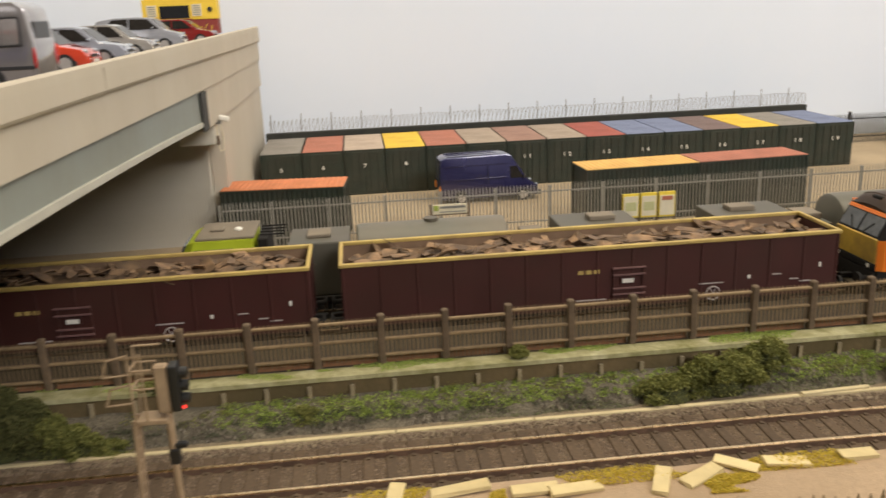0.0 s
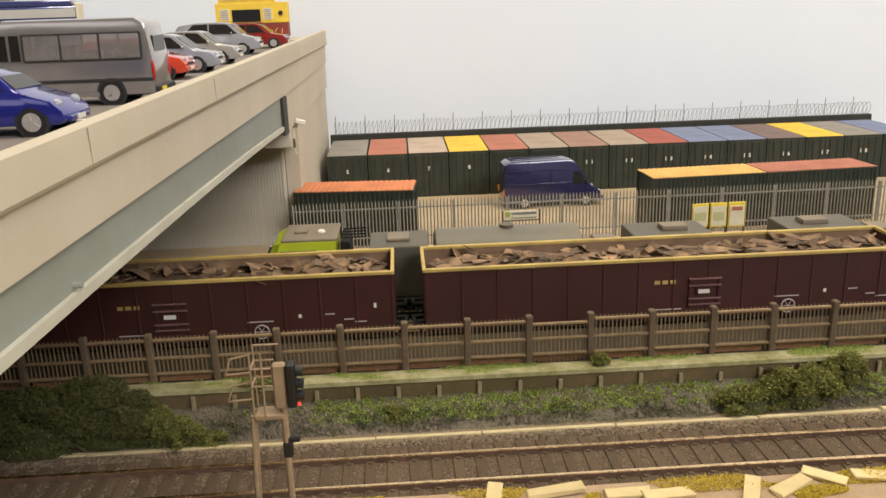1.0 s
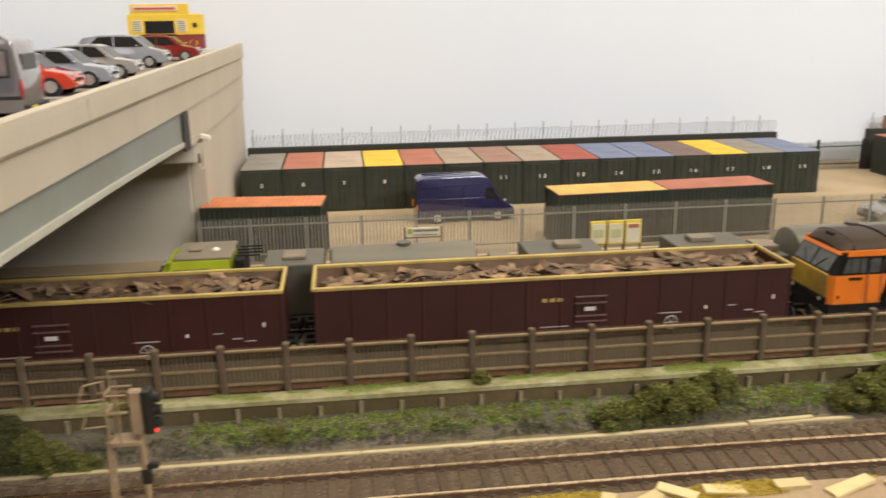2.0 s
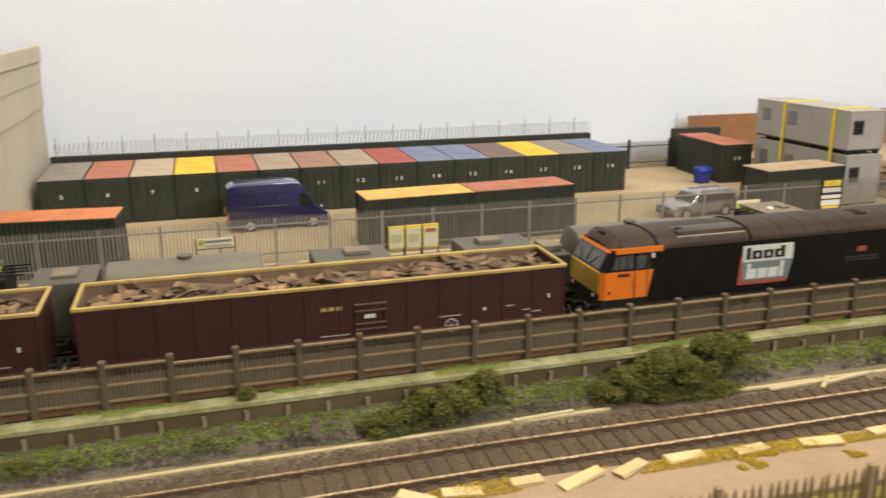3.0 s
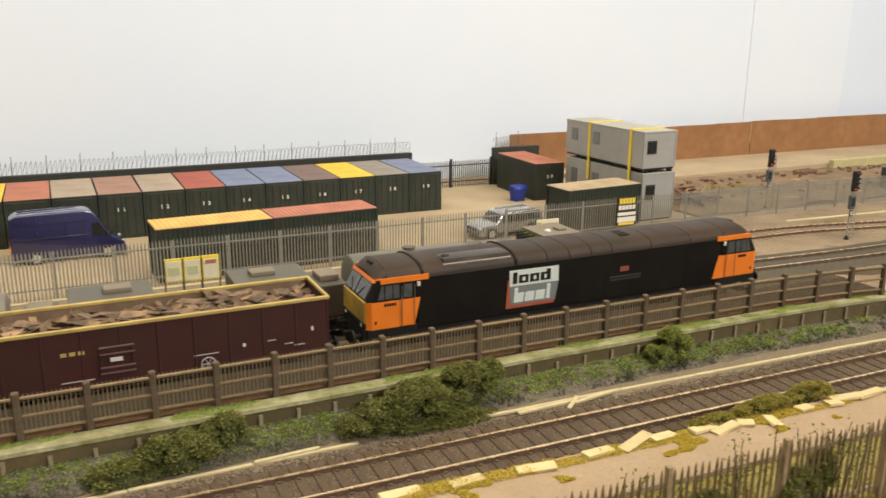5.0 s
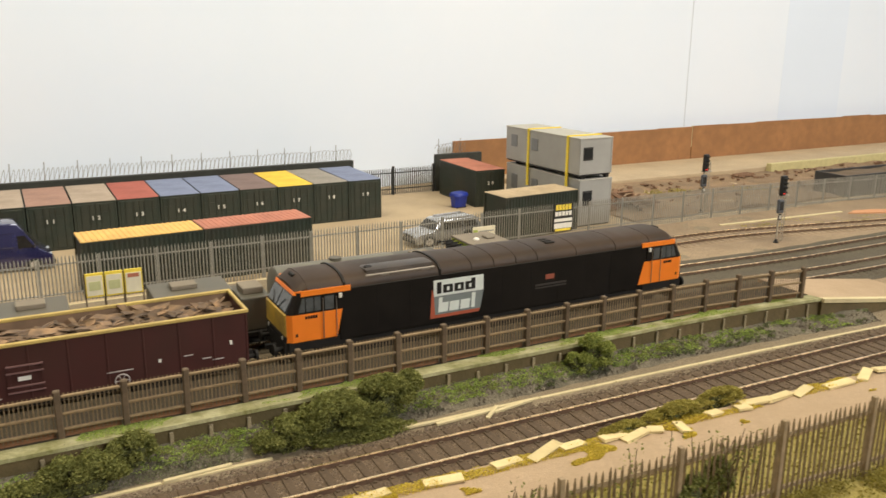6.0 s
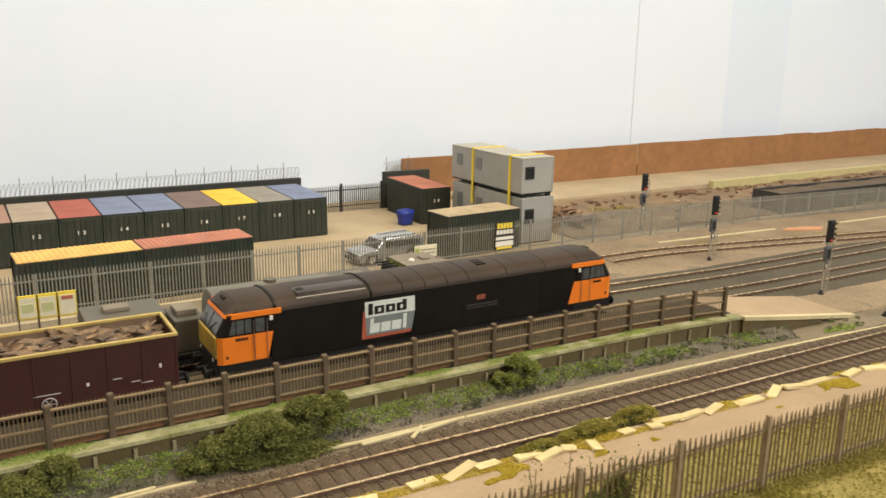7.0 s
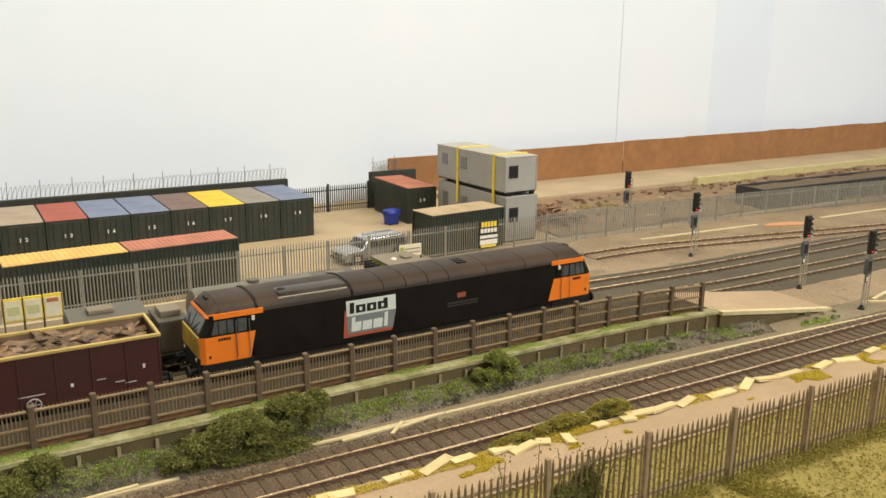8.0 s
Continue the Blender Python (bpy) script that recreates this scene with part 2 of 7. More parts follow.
def grid_sheet(b, x0, x1, y0, y1, z, nx, ny, amp, freq, skirt=0.02, seed=0.0):
    """A sheet of ground with low relief and a skirt down to the board."""
    vs = {}
    for i in range(nx + 1):
        for j in range(ny + 1):
            x, y = along(i / nx, x0, x1), along(j / ny, y0, y1)
            h = amp * noise.noise((x * freq, y * freq, seed)) + 0.4 * amp * noise.noise((x * freq * 3, y * freq * 3, seed + 5))
            vs[i, j] = b.bm.verts.new((x, y, z + h))
    for i in range(nx):
        for j in range(ny):
            b.bm.faces.new((vs[i, j], vs[i + 1, j], vs[i + 1, j + 1], vs[i, j + 1]))
    ring = [vs[i, 0] for i in range(nx + 1)] + [vs[nx, j] for j in range(1, ny + 1)] + [vs[i, ny] for i in range(nx - 1, -1, -1)] + [vs[0, j] for j in range(ny - 1, 0, -1)]
    low = [b.bm.verts.new((v.co.x, v.co.y, z - skirt)) for v in ring]
    for k in range(len(ring)):
        n = (k + 1) % len(ring)
        b.bm.faces.new((ring[k], low[k], low[n], ring[n]))
    return b


struct("baseboard", B().box(X0, X1, -0.06, 0.93, HZ0, -0.012), FLOORM, "plain wooden base under the model scenery", "baseboard")
struct("ground_yard", grid_sheet(B(), X0, X1, 0.585, 0.905, 0.0, 240, 30, 0.0004, 22), YARD, "tan gravel yard ground", "ground", smooth=True)
struct("ground_lineside", grid_sheet(B(), X0, X1, 0.222, 0.592, 0.0049, 420, 84, 0.0004, 60), BALLAST, "dark grey ballast between the tracks", "ground", smooth=True)
struct("ground_junction", grid_sheet(B(), 0.72, X1, 0.359, 0.60, 0.0052, 140, 30, 0.0005, 30, 0.012, 3), BALLAST_TAN, "tan weathered ballast beside the tracks", "ground", smooth=True)
struct("ground_waste", grid_sheet(B(), 0.80, X1, 0.632, 0.80, 0.0018, 150, 24, 0.0028, 26, 0.01, 7), DIRT, "rough brown waste ground", "ground", smooth=True)
struct("ground_grass", grid_sheet(B(), X0, X1, -0.05, 0.2145, 0.0194, 220, 40, 0.0012, 22, 0.04, 9), GRASS, "rough yellow-green grass bank", "ground", smooth=True)
struct("ground_verge", grid_sheet(B(), X0, X1, 0.190, 0.2720, 0.0193, 400, 20, 0.0006, 45, 0.03, 5), GRASS, "yellow-green verge behind the picket fence", "ground", smooth=True)
PICK_LEAN = -0.04


def picket_y(x):
    return 0.2163 + PICK_LEAN * (x - 0.52)


def old_edge(x):
    """Trackside edge of the old platform, which runs out of line with the track."""
    return 0.2875 - max(0.0, 0.0368 * (x - 0.26))


pl = grid_sheet(B(), X0, X1, 0.0, 1.0, 0.0206, 300, 10, 0.0004, 30, 0.03, 2)
for v in pl.bm.verts:
    lo = picket_y(v.co.x) + 0.0325
    v.co.y = along(v.co.y, lo, max(lo + 0.002, old_edge(v.co.x)))
struct("old_platform", pl, PINK, "disused platform with a worn pinkish surface", "platform", smooth=True)

struct("backdrop_patch", B().box(1.30, 1.43, 0.90785, 0.90795, 0.040, 1.0), M("sky_board_blue", (0.715, 0.80, 0.935), 0.85, var=0.02, scale=6), "faint pale blue strip on the sky board", "backdrop")
sky = struct("backdrop", B().box(X0, 1.1165, 0.908, 0.918, -0.012, 1.0), SKY, "pale blue-white painted sky board", "backdrop")
struct("backdrop_east", B().box(1.1173, X1, 0.908, 0.918, -0.012, 1.0), SKY, "pale blue-white painted sky board", "backdrop")
struct("backdrop_joint", B().box(1.1161, 1.1177, 0.9085, 0.9175, -0.01, 1.0), SEAM, "thin dark joint in the sky board", "trim")


# ---- tracks ----
def track(name, path, label, x0, x1, bedding, timber):
    """Bullhead style track along y = path(x): two rails with shiny heads, separate sleepers."""
    t = thing(name, Matrix(), label, "track", kind="structure")
    n = max(2, int((x1 - x0) / 0.03))
    for s in (-1, 1):
        side, head = B(), B()
        for bb, w, z0, z1 in ((side, 0.00075, 0.0042, 0.0075), (head, 0.00062, 0.0075, 0.0079)):
            rings = []
            for i in range(n + 1):
                x = along(i / n, x0, x1)
                y = path(x) + s * 0.0086
                c = w * (0.72 if bb is head else 1)
                rings.append([(x, y - w, z0), (x, y + w, z0), (x, y + w, z1 - (w - c)), (x, y + c, z1), (x, y - c, z1), (x, y - w, z1 - (w - c))])
            bb.loft(rings)
        r = part("rail", side, RAILSIDE, t, "rusty brown rail")
        part("railhead", head, RAIL, r, "shiny worn rail top")
    bed = B()
    bed.loft([[(along(i / n, x0, x1), path(along(i / n, x0, x1)) + dy, z) for dy, z in ((-0.022, 0.001), (0.022, 0.001), (0.0175, 0.0057), (-0.0175, 0.0057))] for i in range(n + 1)])
    part("ballast_bed", bed, bedding, t, "dark brown ballast between the sleepers")
    wide, pitch = (0.0017, 0.0073) if timber is SLEEPER else (0.0016, 0.0068)
    sl = B().box(-wide, wide, -0.0165, 0.0165, 0.001, 0.0062 if timber is SLEEPER else 0.0059, 0.0002)
    for yc in (-0.0103, -0.0069, 0.0069, 0.0103):
        sl.box(-0.0007, 0.0007, yc - 0.0006, yc + 0.0006, 0.0058, 0.0067)
    me = sl.mesh("sleeper", timber)
    k = int((x1 - x0) / pitch)
    for i in range(min(k, 300)):
        x = x0 + 0.004 + i * pitch
        a = math.degrees(math.atan2(path(x + 0.005) - path(x - 0.005), 0.01))
        again("sleeper", me, t, pose(x, path(x), 0, 0, 0, a + random.uniform(-1, 1)))
    return t


def front_line(x):
    return 0.3235 - (0 if x < 0.3 else 0.022 * (x - 0.3))


def swing(x):
    """The gentle curve of the main lines past the platform."""
    u = min(1.0, max(0.0, (x - 0.66) / 0.18))
    return -0.0080 * u * u * (3 - 2 * u) - (0.006 * (x - 0.84) if x > 0.84 else 0)


def main_line(x):
    return 0.4345 + swing(x)


def back_line(x):
    return 0.477 + swing(x)


def siding(x):
    u = min(0.079, max(0.0, 0.862 - x))
    return 0.5365 - 0.19 * max(0.0, x - 0.862) + 0.19 * u - 1.2 * u * u


def ballast_stones(path, x0, x1, n, seed):
    """Loose stones in the ballast of one track: small uneven octahedra."""
    r = random.Random(seed)
    vs, fs = [], []
    for _ in range(n):
        x, dy = r.uniform(x0, x1), r.uniform(-0.0235, 0.0245)
        if abs(abs(dy) - 0.0086) < 0.0013:
            continue
        k = (x + 0.3 - 0.004) / 0.0073 % 1.0
        if abs(dy) < 0.0168 and (k < 0.26 or k > 0.74):
            continue
        z = 0.0056 if abs(dy) < 0.0175 else 0.0056 - (abs(dy) - 0.0175) * 0.12
        a, q = r.uniform(0.0003, 0.00065), len(vs)
        for ux, uy, uz in ((1, 0, 0), (0, 1, 0), (-1, 0, 0), (0, -1, 0), (0, 0, 1), (0, 0, -1)):
            vs.append((x + a * (ux + r.uniform(-0.4, 0.4)), path(x) + dy + a * (uy + r.uniform(-0.4, 0.4)), z + a * 0.8 * (uz + r.uniform(-0.3, 0.3))))
        for f in ((0, 1, 4), (1, 2, 4), (2, 3, 4), (3, 0, 4), (1, 0, 5), (2, 1, 5), (3, 2, 5), (0, 3, 5)):
            fs.append(tuple(q + v for v in f))
    return raw("ballast_stones", vs, fs, STONES, None, "loose brown ballast stones along the track", "ballast", "stuff")


ballast_stones(front_line, 0.0, 1.0, 60000, 61)
track("front_track", front_line, "single track with brown sleepers and worn rails", -0.3, 1.45, BED, SLEEPER)
track("main_track", main_line, "main line track in dark ballast", -0.3, 1.9, BED2, SLEEPER2)
track("back_track", back_line, "second main line track in dark ballast", -0.3, 1.9, BED2, SLEEPER2)
track("siding_track", siding, "rusty siding track in tan ground", 0.76, 1.9, BALLAST_TAN, SLEEPER3)

rings = []
for i in range(101):
    x = along(i / 100, 0.66, 1.9)
    rings.append([(x, y + swing(x) + 0.0025 * noise.noise((x * 60, y * 9, 1.5)), z) for y, z in ((0.4095, 0.003), (0.5005, 0.003), (0.5005, 0.0054), (0.4880, 0.0058), (0.4560, 0.0059), (0.4230, 0.0058), (0.4095, 0.0054))])
struct("ground_mainline", B().loft(rings), BED2, "dark oily ballast under the two main lines", "ground", smooth=True)

# ---- far platform with retaining wall ----
PX0, PX1 = -0.35, 0.702


def flat(x):
    return 0.55 * bend(x)


def strip(profile, x0, x1, n, off):
    rings = []
    for i in range(n + 1):
        x = along(i / n, x0, x1)
        rings.append([(x, y + off(x), z) for y, z in profile])
    return B().loft(rings)


# top surface carries painted shade, so the gaps between the slats read dark
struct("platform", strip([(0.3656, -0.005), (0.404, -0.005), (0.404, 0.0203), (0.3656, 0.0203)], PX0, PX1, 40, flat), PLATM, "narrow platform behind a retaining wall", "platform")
wall = struct("retaining_wall", strip([(0.3636, -0.004), (0.3656, -0.004), (0.3656, 0.0196), (0.3636, 0.0196)], PX0, PX1, 40, flat), CONC_WALL, "dark weathered concrete retaining wall", "wall")
me = B().box(-0.0008, 0.0008, 0.3625, 0.3636, -0.002, 0.0180, 0.0002).mesh("wall_post", WALL_POST)
for i in range(-26, 38):
    x = 0.122 + 0.0149 * i + (0.000014 * i * i if i > 0 else 0)
    again("wall_post", me, wall, pose(x, flat(x), random.uniform(-0.001, 0.0006)))
cop = thing("wall_coping", Matrix(), "pale mossy coping slabs on the retaining wall", "coping", kind="structure")
for i in range(44):
    xa, xb = along(i / 44, PX0, PX1), along((i + 1) / 44, PX0, PX1)
    part("coping_slab", strip([(0.3622, 0.0196), (0.3708, 0.0196), (0.3708, 0.0208), (0.3650, 0.0211), (0.3625, 0.0211)], xa + 0.00003, xb - 0.00003, 1, flat), MOSS, cop)

# earth heaped against the wall
def bank_z(x, y):
    f = 1 if x < 0.50 else max(0, 1 - (x - 0.50) / 0.26)
    u = min(1, max(0, (y - flat(x) - 0.3530) / 0.0104))
    return 0.0050 + (0.0048 + 0.0040 * f) * u ** 0.8


rings = []
for i in range(321):
    x = along(i / 320, PX0, 0.74)
    rings.append([(x, 0.3500 + flat(x), 0.001), (x, 0.3505 + flat(x), 0.0042)] + [(x, 0.3530 + flat(x) + 0.0026 * k, bank_z(x, 0.3530 + flat(x) + 0.0026 * k) + 0.0007 * noise.noise((x * 90, k * 0.8, 3))) for k in range(5)] + [(x, 0.3634 + flat(x), 0.001)])
struct("ground_bank", B().loft(rings), BANK, "low earth bank along the foot of the retaining wall", "ground", smooth=True)

# ramp at the platform's end
RAMP = ((0.702, 0.3553, 0.404, 0.0206), (0.740, 0.3552, 0.404, 0.0153), (0.778, 0.3550, 0.404, 0.0102), (0.813, 0.3548, 0.404, 0.0056))
struct("platform_ramp", B().loft([[(x, ya + 0.004, -0.004), (x, yb, -0.004), (x, yb, z), (x, ya + 0.004, z)] for x, ya, yb, z in RAMP]), PINK, "pinkish ramp at the platform end", "ramp")
struct("ramp_wall", B().loft([[(x, ya + 0.0012, -0.004), (x, ya + 0.004, -0.004), (x, ya + 0.004, z - 0.002), (x, ya + 0.0012, z - 0.002)] for x, ya, yb, z in RAMP[:3]]), CONC_WALL, "dark concrete wall below the ramp", "wall")
struct("ramp_coping", B().loft([[(x, ya - 0.0002, z - 0.0018), (x, ya + 0.004, z - 0.0018), (x, ya + 0.004, z + 0.0006), (x, ya - 0.0002, z + 0.0006)] for x, ya, yb, z in RAMP]), CREAM, "pale coping along the ramp", "coping")
for i in range(4):
    again("wall_post", me, wall, pose(0.714 + i * 0.0148, -0.0048, -0.0045 - i * 0.0022))

# ---- bridge at the west end ----
bridge = thing("bridge", Matrix(), "beige concrete road bridge with a blue-grey girder", "bridge", kind="structure")
BY0, BY1 = 0.02, 0.870


def deck_z(y):
    return 0.1215 + 0.0035 * y


def rise(y):
    """Height of the parapet's top, which climbs slightly."""
    return 0.1288 + 0.0068 * y


def haunch(y):
    """Top of the girder's bottom flange, which arches down towards the abutment."""
    u = y - 0.2
    return 0.0993 - 0.014 * u - 0.0425 * u * abs(u)


def fascia_z(y):
    """Lower edge of the fascia, which falls slightly towards the abutment."""
    return 0.1055 + max(0.0, 0.0102 * (0.567 - y))


def ylong(b, y0, y1, n, prof):
    """Draws a section that depends on y out along the bridge."""
    return b.loft([[(x, y, z) for x, z in prof(y)] for y in (along(i / n, y0, y1) for i in range(n + 1))])


ylong(pb := B(), BY0, BY1, 6, lambda y: [(0.0898, 0.1212), (0.0926, 0.1212), (0.0932, 0.1222), (0.0930, rise(y) - 0.0032), (0.0929, rise(y) - 0.0020), (0.0928, rise(y) - 0.0006), (0.0923, rise(y)), (0.0902, rise(y)), (0.0898, rise(y) - 0.0004)])
part("parapet", pb, BEIGE, bridge, "beige concrete parapet with a raised band")
ylong(fb := B(), BY0, BY1, 8, lambda y: [(0.080, fascia_z(y)), (0.0915, fascia_z(y)), (0.0915, 0.1212), (0.080, 0.1212)])
part("fascia", fb, BEIGE, bridge, "flat beige fascia under the parapet")
ylong(pj := B(), BY0, 0.8695, 6, lambda y: [(-0.70, 0.1055), (0.0798, 0.1055), (0.0798, 0.1214), (0.0898, 0.1214), (0.0898, deck_z(y)), (-0.70, deck_z(y))])
part("deck", pj, ASPHALT, bridge, "grey asphalt deck")
ylong(gw := B(), BY0, 0.566, 14, lambda y: [(0.082, haunch(y)), (0.0900, haunch(y)), (0.0900, fascia_z(y) - 0.0001), (0.082, fascia_z(y) - 0.0001)])
part("girder_web", gw, GIRDER, bridge, "blue-grey haunched girder")
ylong(gf := B(), BY0, 0.566, 14, lambda y: [(0.078, haunch(y) - 0.0024), (0.0912, haunch(y) - 0.0024), (0.0912, haunch(y)), (0.078, haunch(y))])
part("girder_flange", gf, FLANGE, bridge, "pale bottom flange")
part("girder_bolt", B().cyl((0.0900, 0.247, haunch(0.247) + 0.0012), (0.0918, 0.247, haunch(0.247) + 0.0012), 0.0007, 8), GIRDER, bridge)
for i in range(4):
    part("deck_beam", B().box(-0.05 - i * 0.12, -0.04 - i * 0.12, BY0, 0.60, 0.0955, 0.1055), GIRDER, bridge)
part("wing_wall", B().box(0.062, 0.0905, 0.568, BY1, 0.083, 0.1055).box(0.0800, 0.0890, 0.634, BY1, -0.01, 0.083), BEIGE, bridge, "beige concrete wing wall")
part("bearing", B().box(0.0905, 0.0918, 0.5600, 0.5760, 0.0835, 0.1045), DARKSLOT, bridge, "dark bearing plate at the girder's end")
bw = B().box(-0.70, 0.0795, 0.632, 0.66, -0.01, 0.105)
ab = part("abutment", bw, RIBWALL, bridge, "vertically ribbed pale grey abutment wall")
rib = B().box(0, 0.0010, 0.6308, 0.632, -0.01, 0.105).mesh("wall_rib", RIBWALL)
for i in range(179):
    again("wall_rib", rib, ab, pose(-0.275 + i * 0.00198, 0, 0))
part("bearing_block", B().box(0.0665, 0.0886, 0.608, 0.6305, 0.0690, 0.0832, 0.0012), RIBWALL, bridge, "pale bearing block on the abutment")
part("near_pier", B().box(-0.70, 0.07, 0.02, 0.06, -0.01, 0.1), RIBWALL, bridge)
for y in (0.2585, 0.382):
    part("joint", B().box(0.0930, 0.09325, y, y + 0.0003, 0.1224, 0.1296), JOINT, bridge, "thin stained joint in the parapet")

# ---- back walls ----
struct("yard_wall", B().box(0.092, 0.607, 0.853, 0.859, -0.01, 0.0405, 0.0004), M("black_yard_wall", (0.03, 0.032, 0.026), 0.8, var=0.25, scale=200), "low black wall behind the storage containers", "wall")
struct("yard_wall_east", B().box(0.704, 0.762, 0.853, 0.859, -0.01, 0.0405, 0.0004), bpy.data.materials["black_yard_wall"], "low black wall behind the storage containers", "wall")
rw = B()
for i in range(26):
    xa, xb = along(i / 26, 0.745, X1), along((i + 1) / 26, 0.745, X1)
    rw.box(xa, xb - (0.0016 if i == 5 else 0.0), 0.8885, 0.8915, -0.005, 0.0485 + random.uniform(-0.0008, 0.0008) + 0.006 * i / 26)
struct("rust_wall", rw, RUSTWALL, "rust-brown board wall under the sky board", "wall")
struct("wall_joint", B().box(1.1138, 1.1154, 0.8892, 0.8908, 0.022, 0.0505), CREAM, "pale batten in the joint of the brown wall", "trim")
struct("ledge", B().box(0.80, X1, 0.792, 0.8885, -0.005, 0.006, 0.0005), YARD, "pale sandy ledge below the brown wall", "ledge")
struct("ledge_wall", B().box(1.152, X1, 0.784, 0.7918, -0.005, 0.0108, 0.0006), YELLOWWALL, "low pale yellow retaining wall", "wall")
struct("cable_trough", B().box(-0.3, 0.94, 0.590, 0.5965, -0.006, 0.0042, 0.0004), CREAM, "pale concrete trough along the yard fence", "trough")
for xa, ya, xb, yb in ((0.845, 0.5715, 0.996, 0.5622), (1.085, 0.5535, 1.7, 0.5260)):
    struct("cable_trough_east", B().loft([[(x, y, -0.004), (x, y + 0.0034, -0.004), (x, y + 0.0034, 0.0060), (x, y, 0.0060)] for x, y in ((xa, ya), (xb, yb))]), CREAM, "pale concrete trough along the yard fence", "trough")

# ---- fences ----
def platform_fence():
    t = thing("platform_fence", Matrix(), "weathered brown concrete panel fence along the platform", "fence")
    P, x0 = 0.02335, -0.1253
    post = B().box(-0.0013, 0.0013, -0.0014, 0.0014, 0.0, 0.0194, 0.0004).mesh("post", FENCE_DARK)
    rail = B().box(-0.0003, P - 0.0029, -0.0006, 0.0008, -0.0005, 0.0005, 0.0002).mesh("rail", FENCE_RAIL)
    slat = B().box(-0.00024, 0.00024, 0.0, 0.00022, 0.0, 0.0166).mesh("slat", FENCE_SLAT)
    kick = B().box(0, P - 0.0032, 0.0016, 0.0022, -0.0004, 0.0026).mesh("kick_board", RUSTLINE)
    count = 0
    rest = B()
    for i in range(36):
        x = x0 + i * P
        if x > 0.705:
            break
        again("post", post, t, pose(x, 0.372 + bend(x), 0.0205, random.uniform(-1, 1), random.uniform(-1, 1), 0))
        if x + P > 0.705:
            break
        dy = bend(x + P) - bend(x)
        m = pose(x + 0.0016, 0.372 + bend(x), 0.0205, 0, 0, math.degrees(math.atan2(dy, P)))
        worn = i == 14
        for h in (0.0038, 0.0100, 0.0170):
            again("rail", rail, t, m @ pose(0, -0.0006, h - (0.0012 if worn and h > 0.015 else 0)))
        again("kick_board", kick, t, m)
        for k in range(13):
            a = m @ pose(0.0008 + k * 0.00157, 0.0008, 0.0012 - (0.0025 if worn else 0))
            if x > 0.0 and count < 300:
                count += 1
                again("slat", slat, t, a)
            else:
                p = a.translation
                rest.box(p.x - 0.00024, p.x + 0.00024, p.y, p.y + 0.00025, p.z, p.z + 0.0166)
    tagged(part("slat_run", rest, FENCE_SLAT, t), kind="stuff")


platform_fence()


def pale(h, w):
    b = B()
    b.loft([[(-w / 2, 0.0003, 0), (0, -0.0003, 0), (w / 2, 0.0003, 0)], [(-w / 2, 0.0003, h - 0.002), (0, -0.0003, h - 0.002), (w / 2, 0.0003, h - 0.002)],
            [(-0.0001, 0.0003, h), (0, 0.0001, h), (0.0001, 0.0003, h)]])
    return b


PALI = M("galvanised_fence", (0.345, 0.335, 0.295), 0.5, metal=0.3, var=0.12, scale=200, rnd=0.06)


def yard_y(x):
    return 0.613 - (0 if x < 0.85 else 0.11 * (x - 0.85) ** 1.3)


def palisade_fence():
    t = thing("palisade_fence", Matrix(), "grey galvanised steel palisade fence along the yard", "fence")
    me = pale(0.0315, 0.00098).mesh("pale", PALI)
    pitch = 0.00225
    rest = B()
    n = int((1.5 - 0.0845) / pitch)
    for i in range(n):
        x = 0.0845 + i * pitch
        if i < 300:
            again("pale", me, t, pose(x, yard_y(x) - 0.0006, 0.0))
        else:
            rest.box(x - 0.00042, x + 0.00042, yard_y(x) - 0.0009, yard_y(x) - 0.0003, 0, 0.0305 + random.uniform(-0.0003, 0.0003))
    tagged(part("paling", rest, PALI, t), kind="stuff")
    post = B().box(-0.0006, 0.0006, -0.0002, 0.0010, -0.003, 0.0300).mesh("post", PALI)
    stops = [0.0848] + [0.0815 + i * 0.036 for i in range(1, 40)]
    for x in stops:
        again("post", post, t, pose(x, yard_y(x), 0))
    for xa, xb in zip(stops, stops[1:]):
        for h in (0.006, 0.0255):
            part("rail", B().loft([[(x, yard_y(x) - 0.0003, h), (x, yard_y(x) + 0.0006, h), (x, yard_y(x) + 0.0006, h + 0.0009), (x, yard_y(x) - 0.0003, h + 0.0009)] for x in (xa, xb)]), PALI, t)


palisade_fence()

# ---- storage yard ----
DKGREEN = M("container_dark_green", (0.02, 0.03, 0.021), 0.5, var=0.2, scale=150, stain=(0.045, 0.04, 0.028), stain_scale=40, stain_amt=0.3, stain_edge=0.2)
WHITE = M("white_paint", (0.75, 0.73, 0.66), 0.6, var=0.05)
BLACK = M("black_paint", (0.02, 0.02, 0.02), 0.5, var=0.2)
GREYMETAL = M("grey_metal", (0.3, 0.3, 0.28), 0.4, metal=0.5, var=0.1)


def top_paint(name, c):
    return M(name, c, 0.75, var=0.1, scale=160, stain=tuple(v * 0.72 for v in c), stain_scale=45, stain_amt=0.35, stain_edge=0.2)


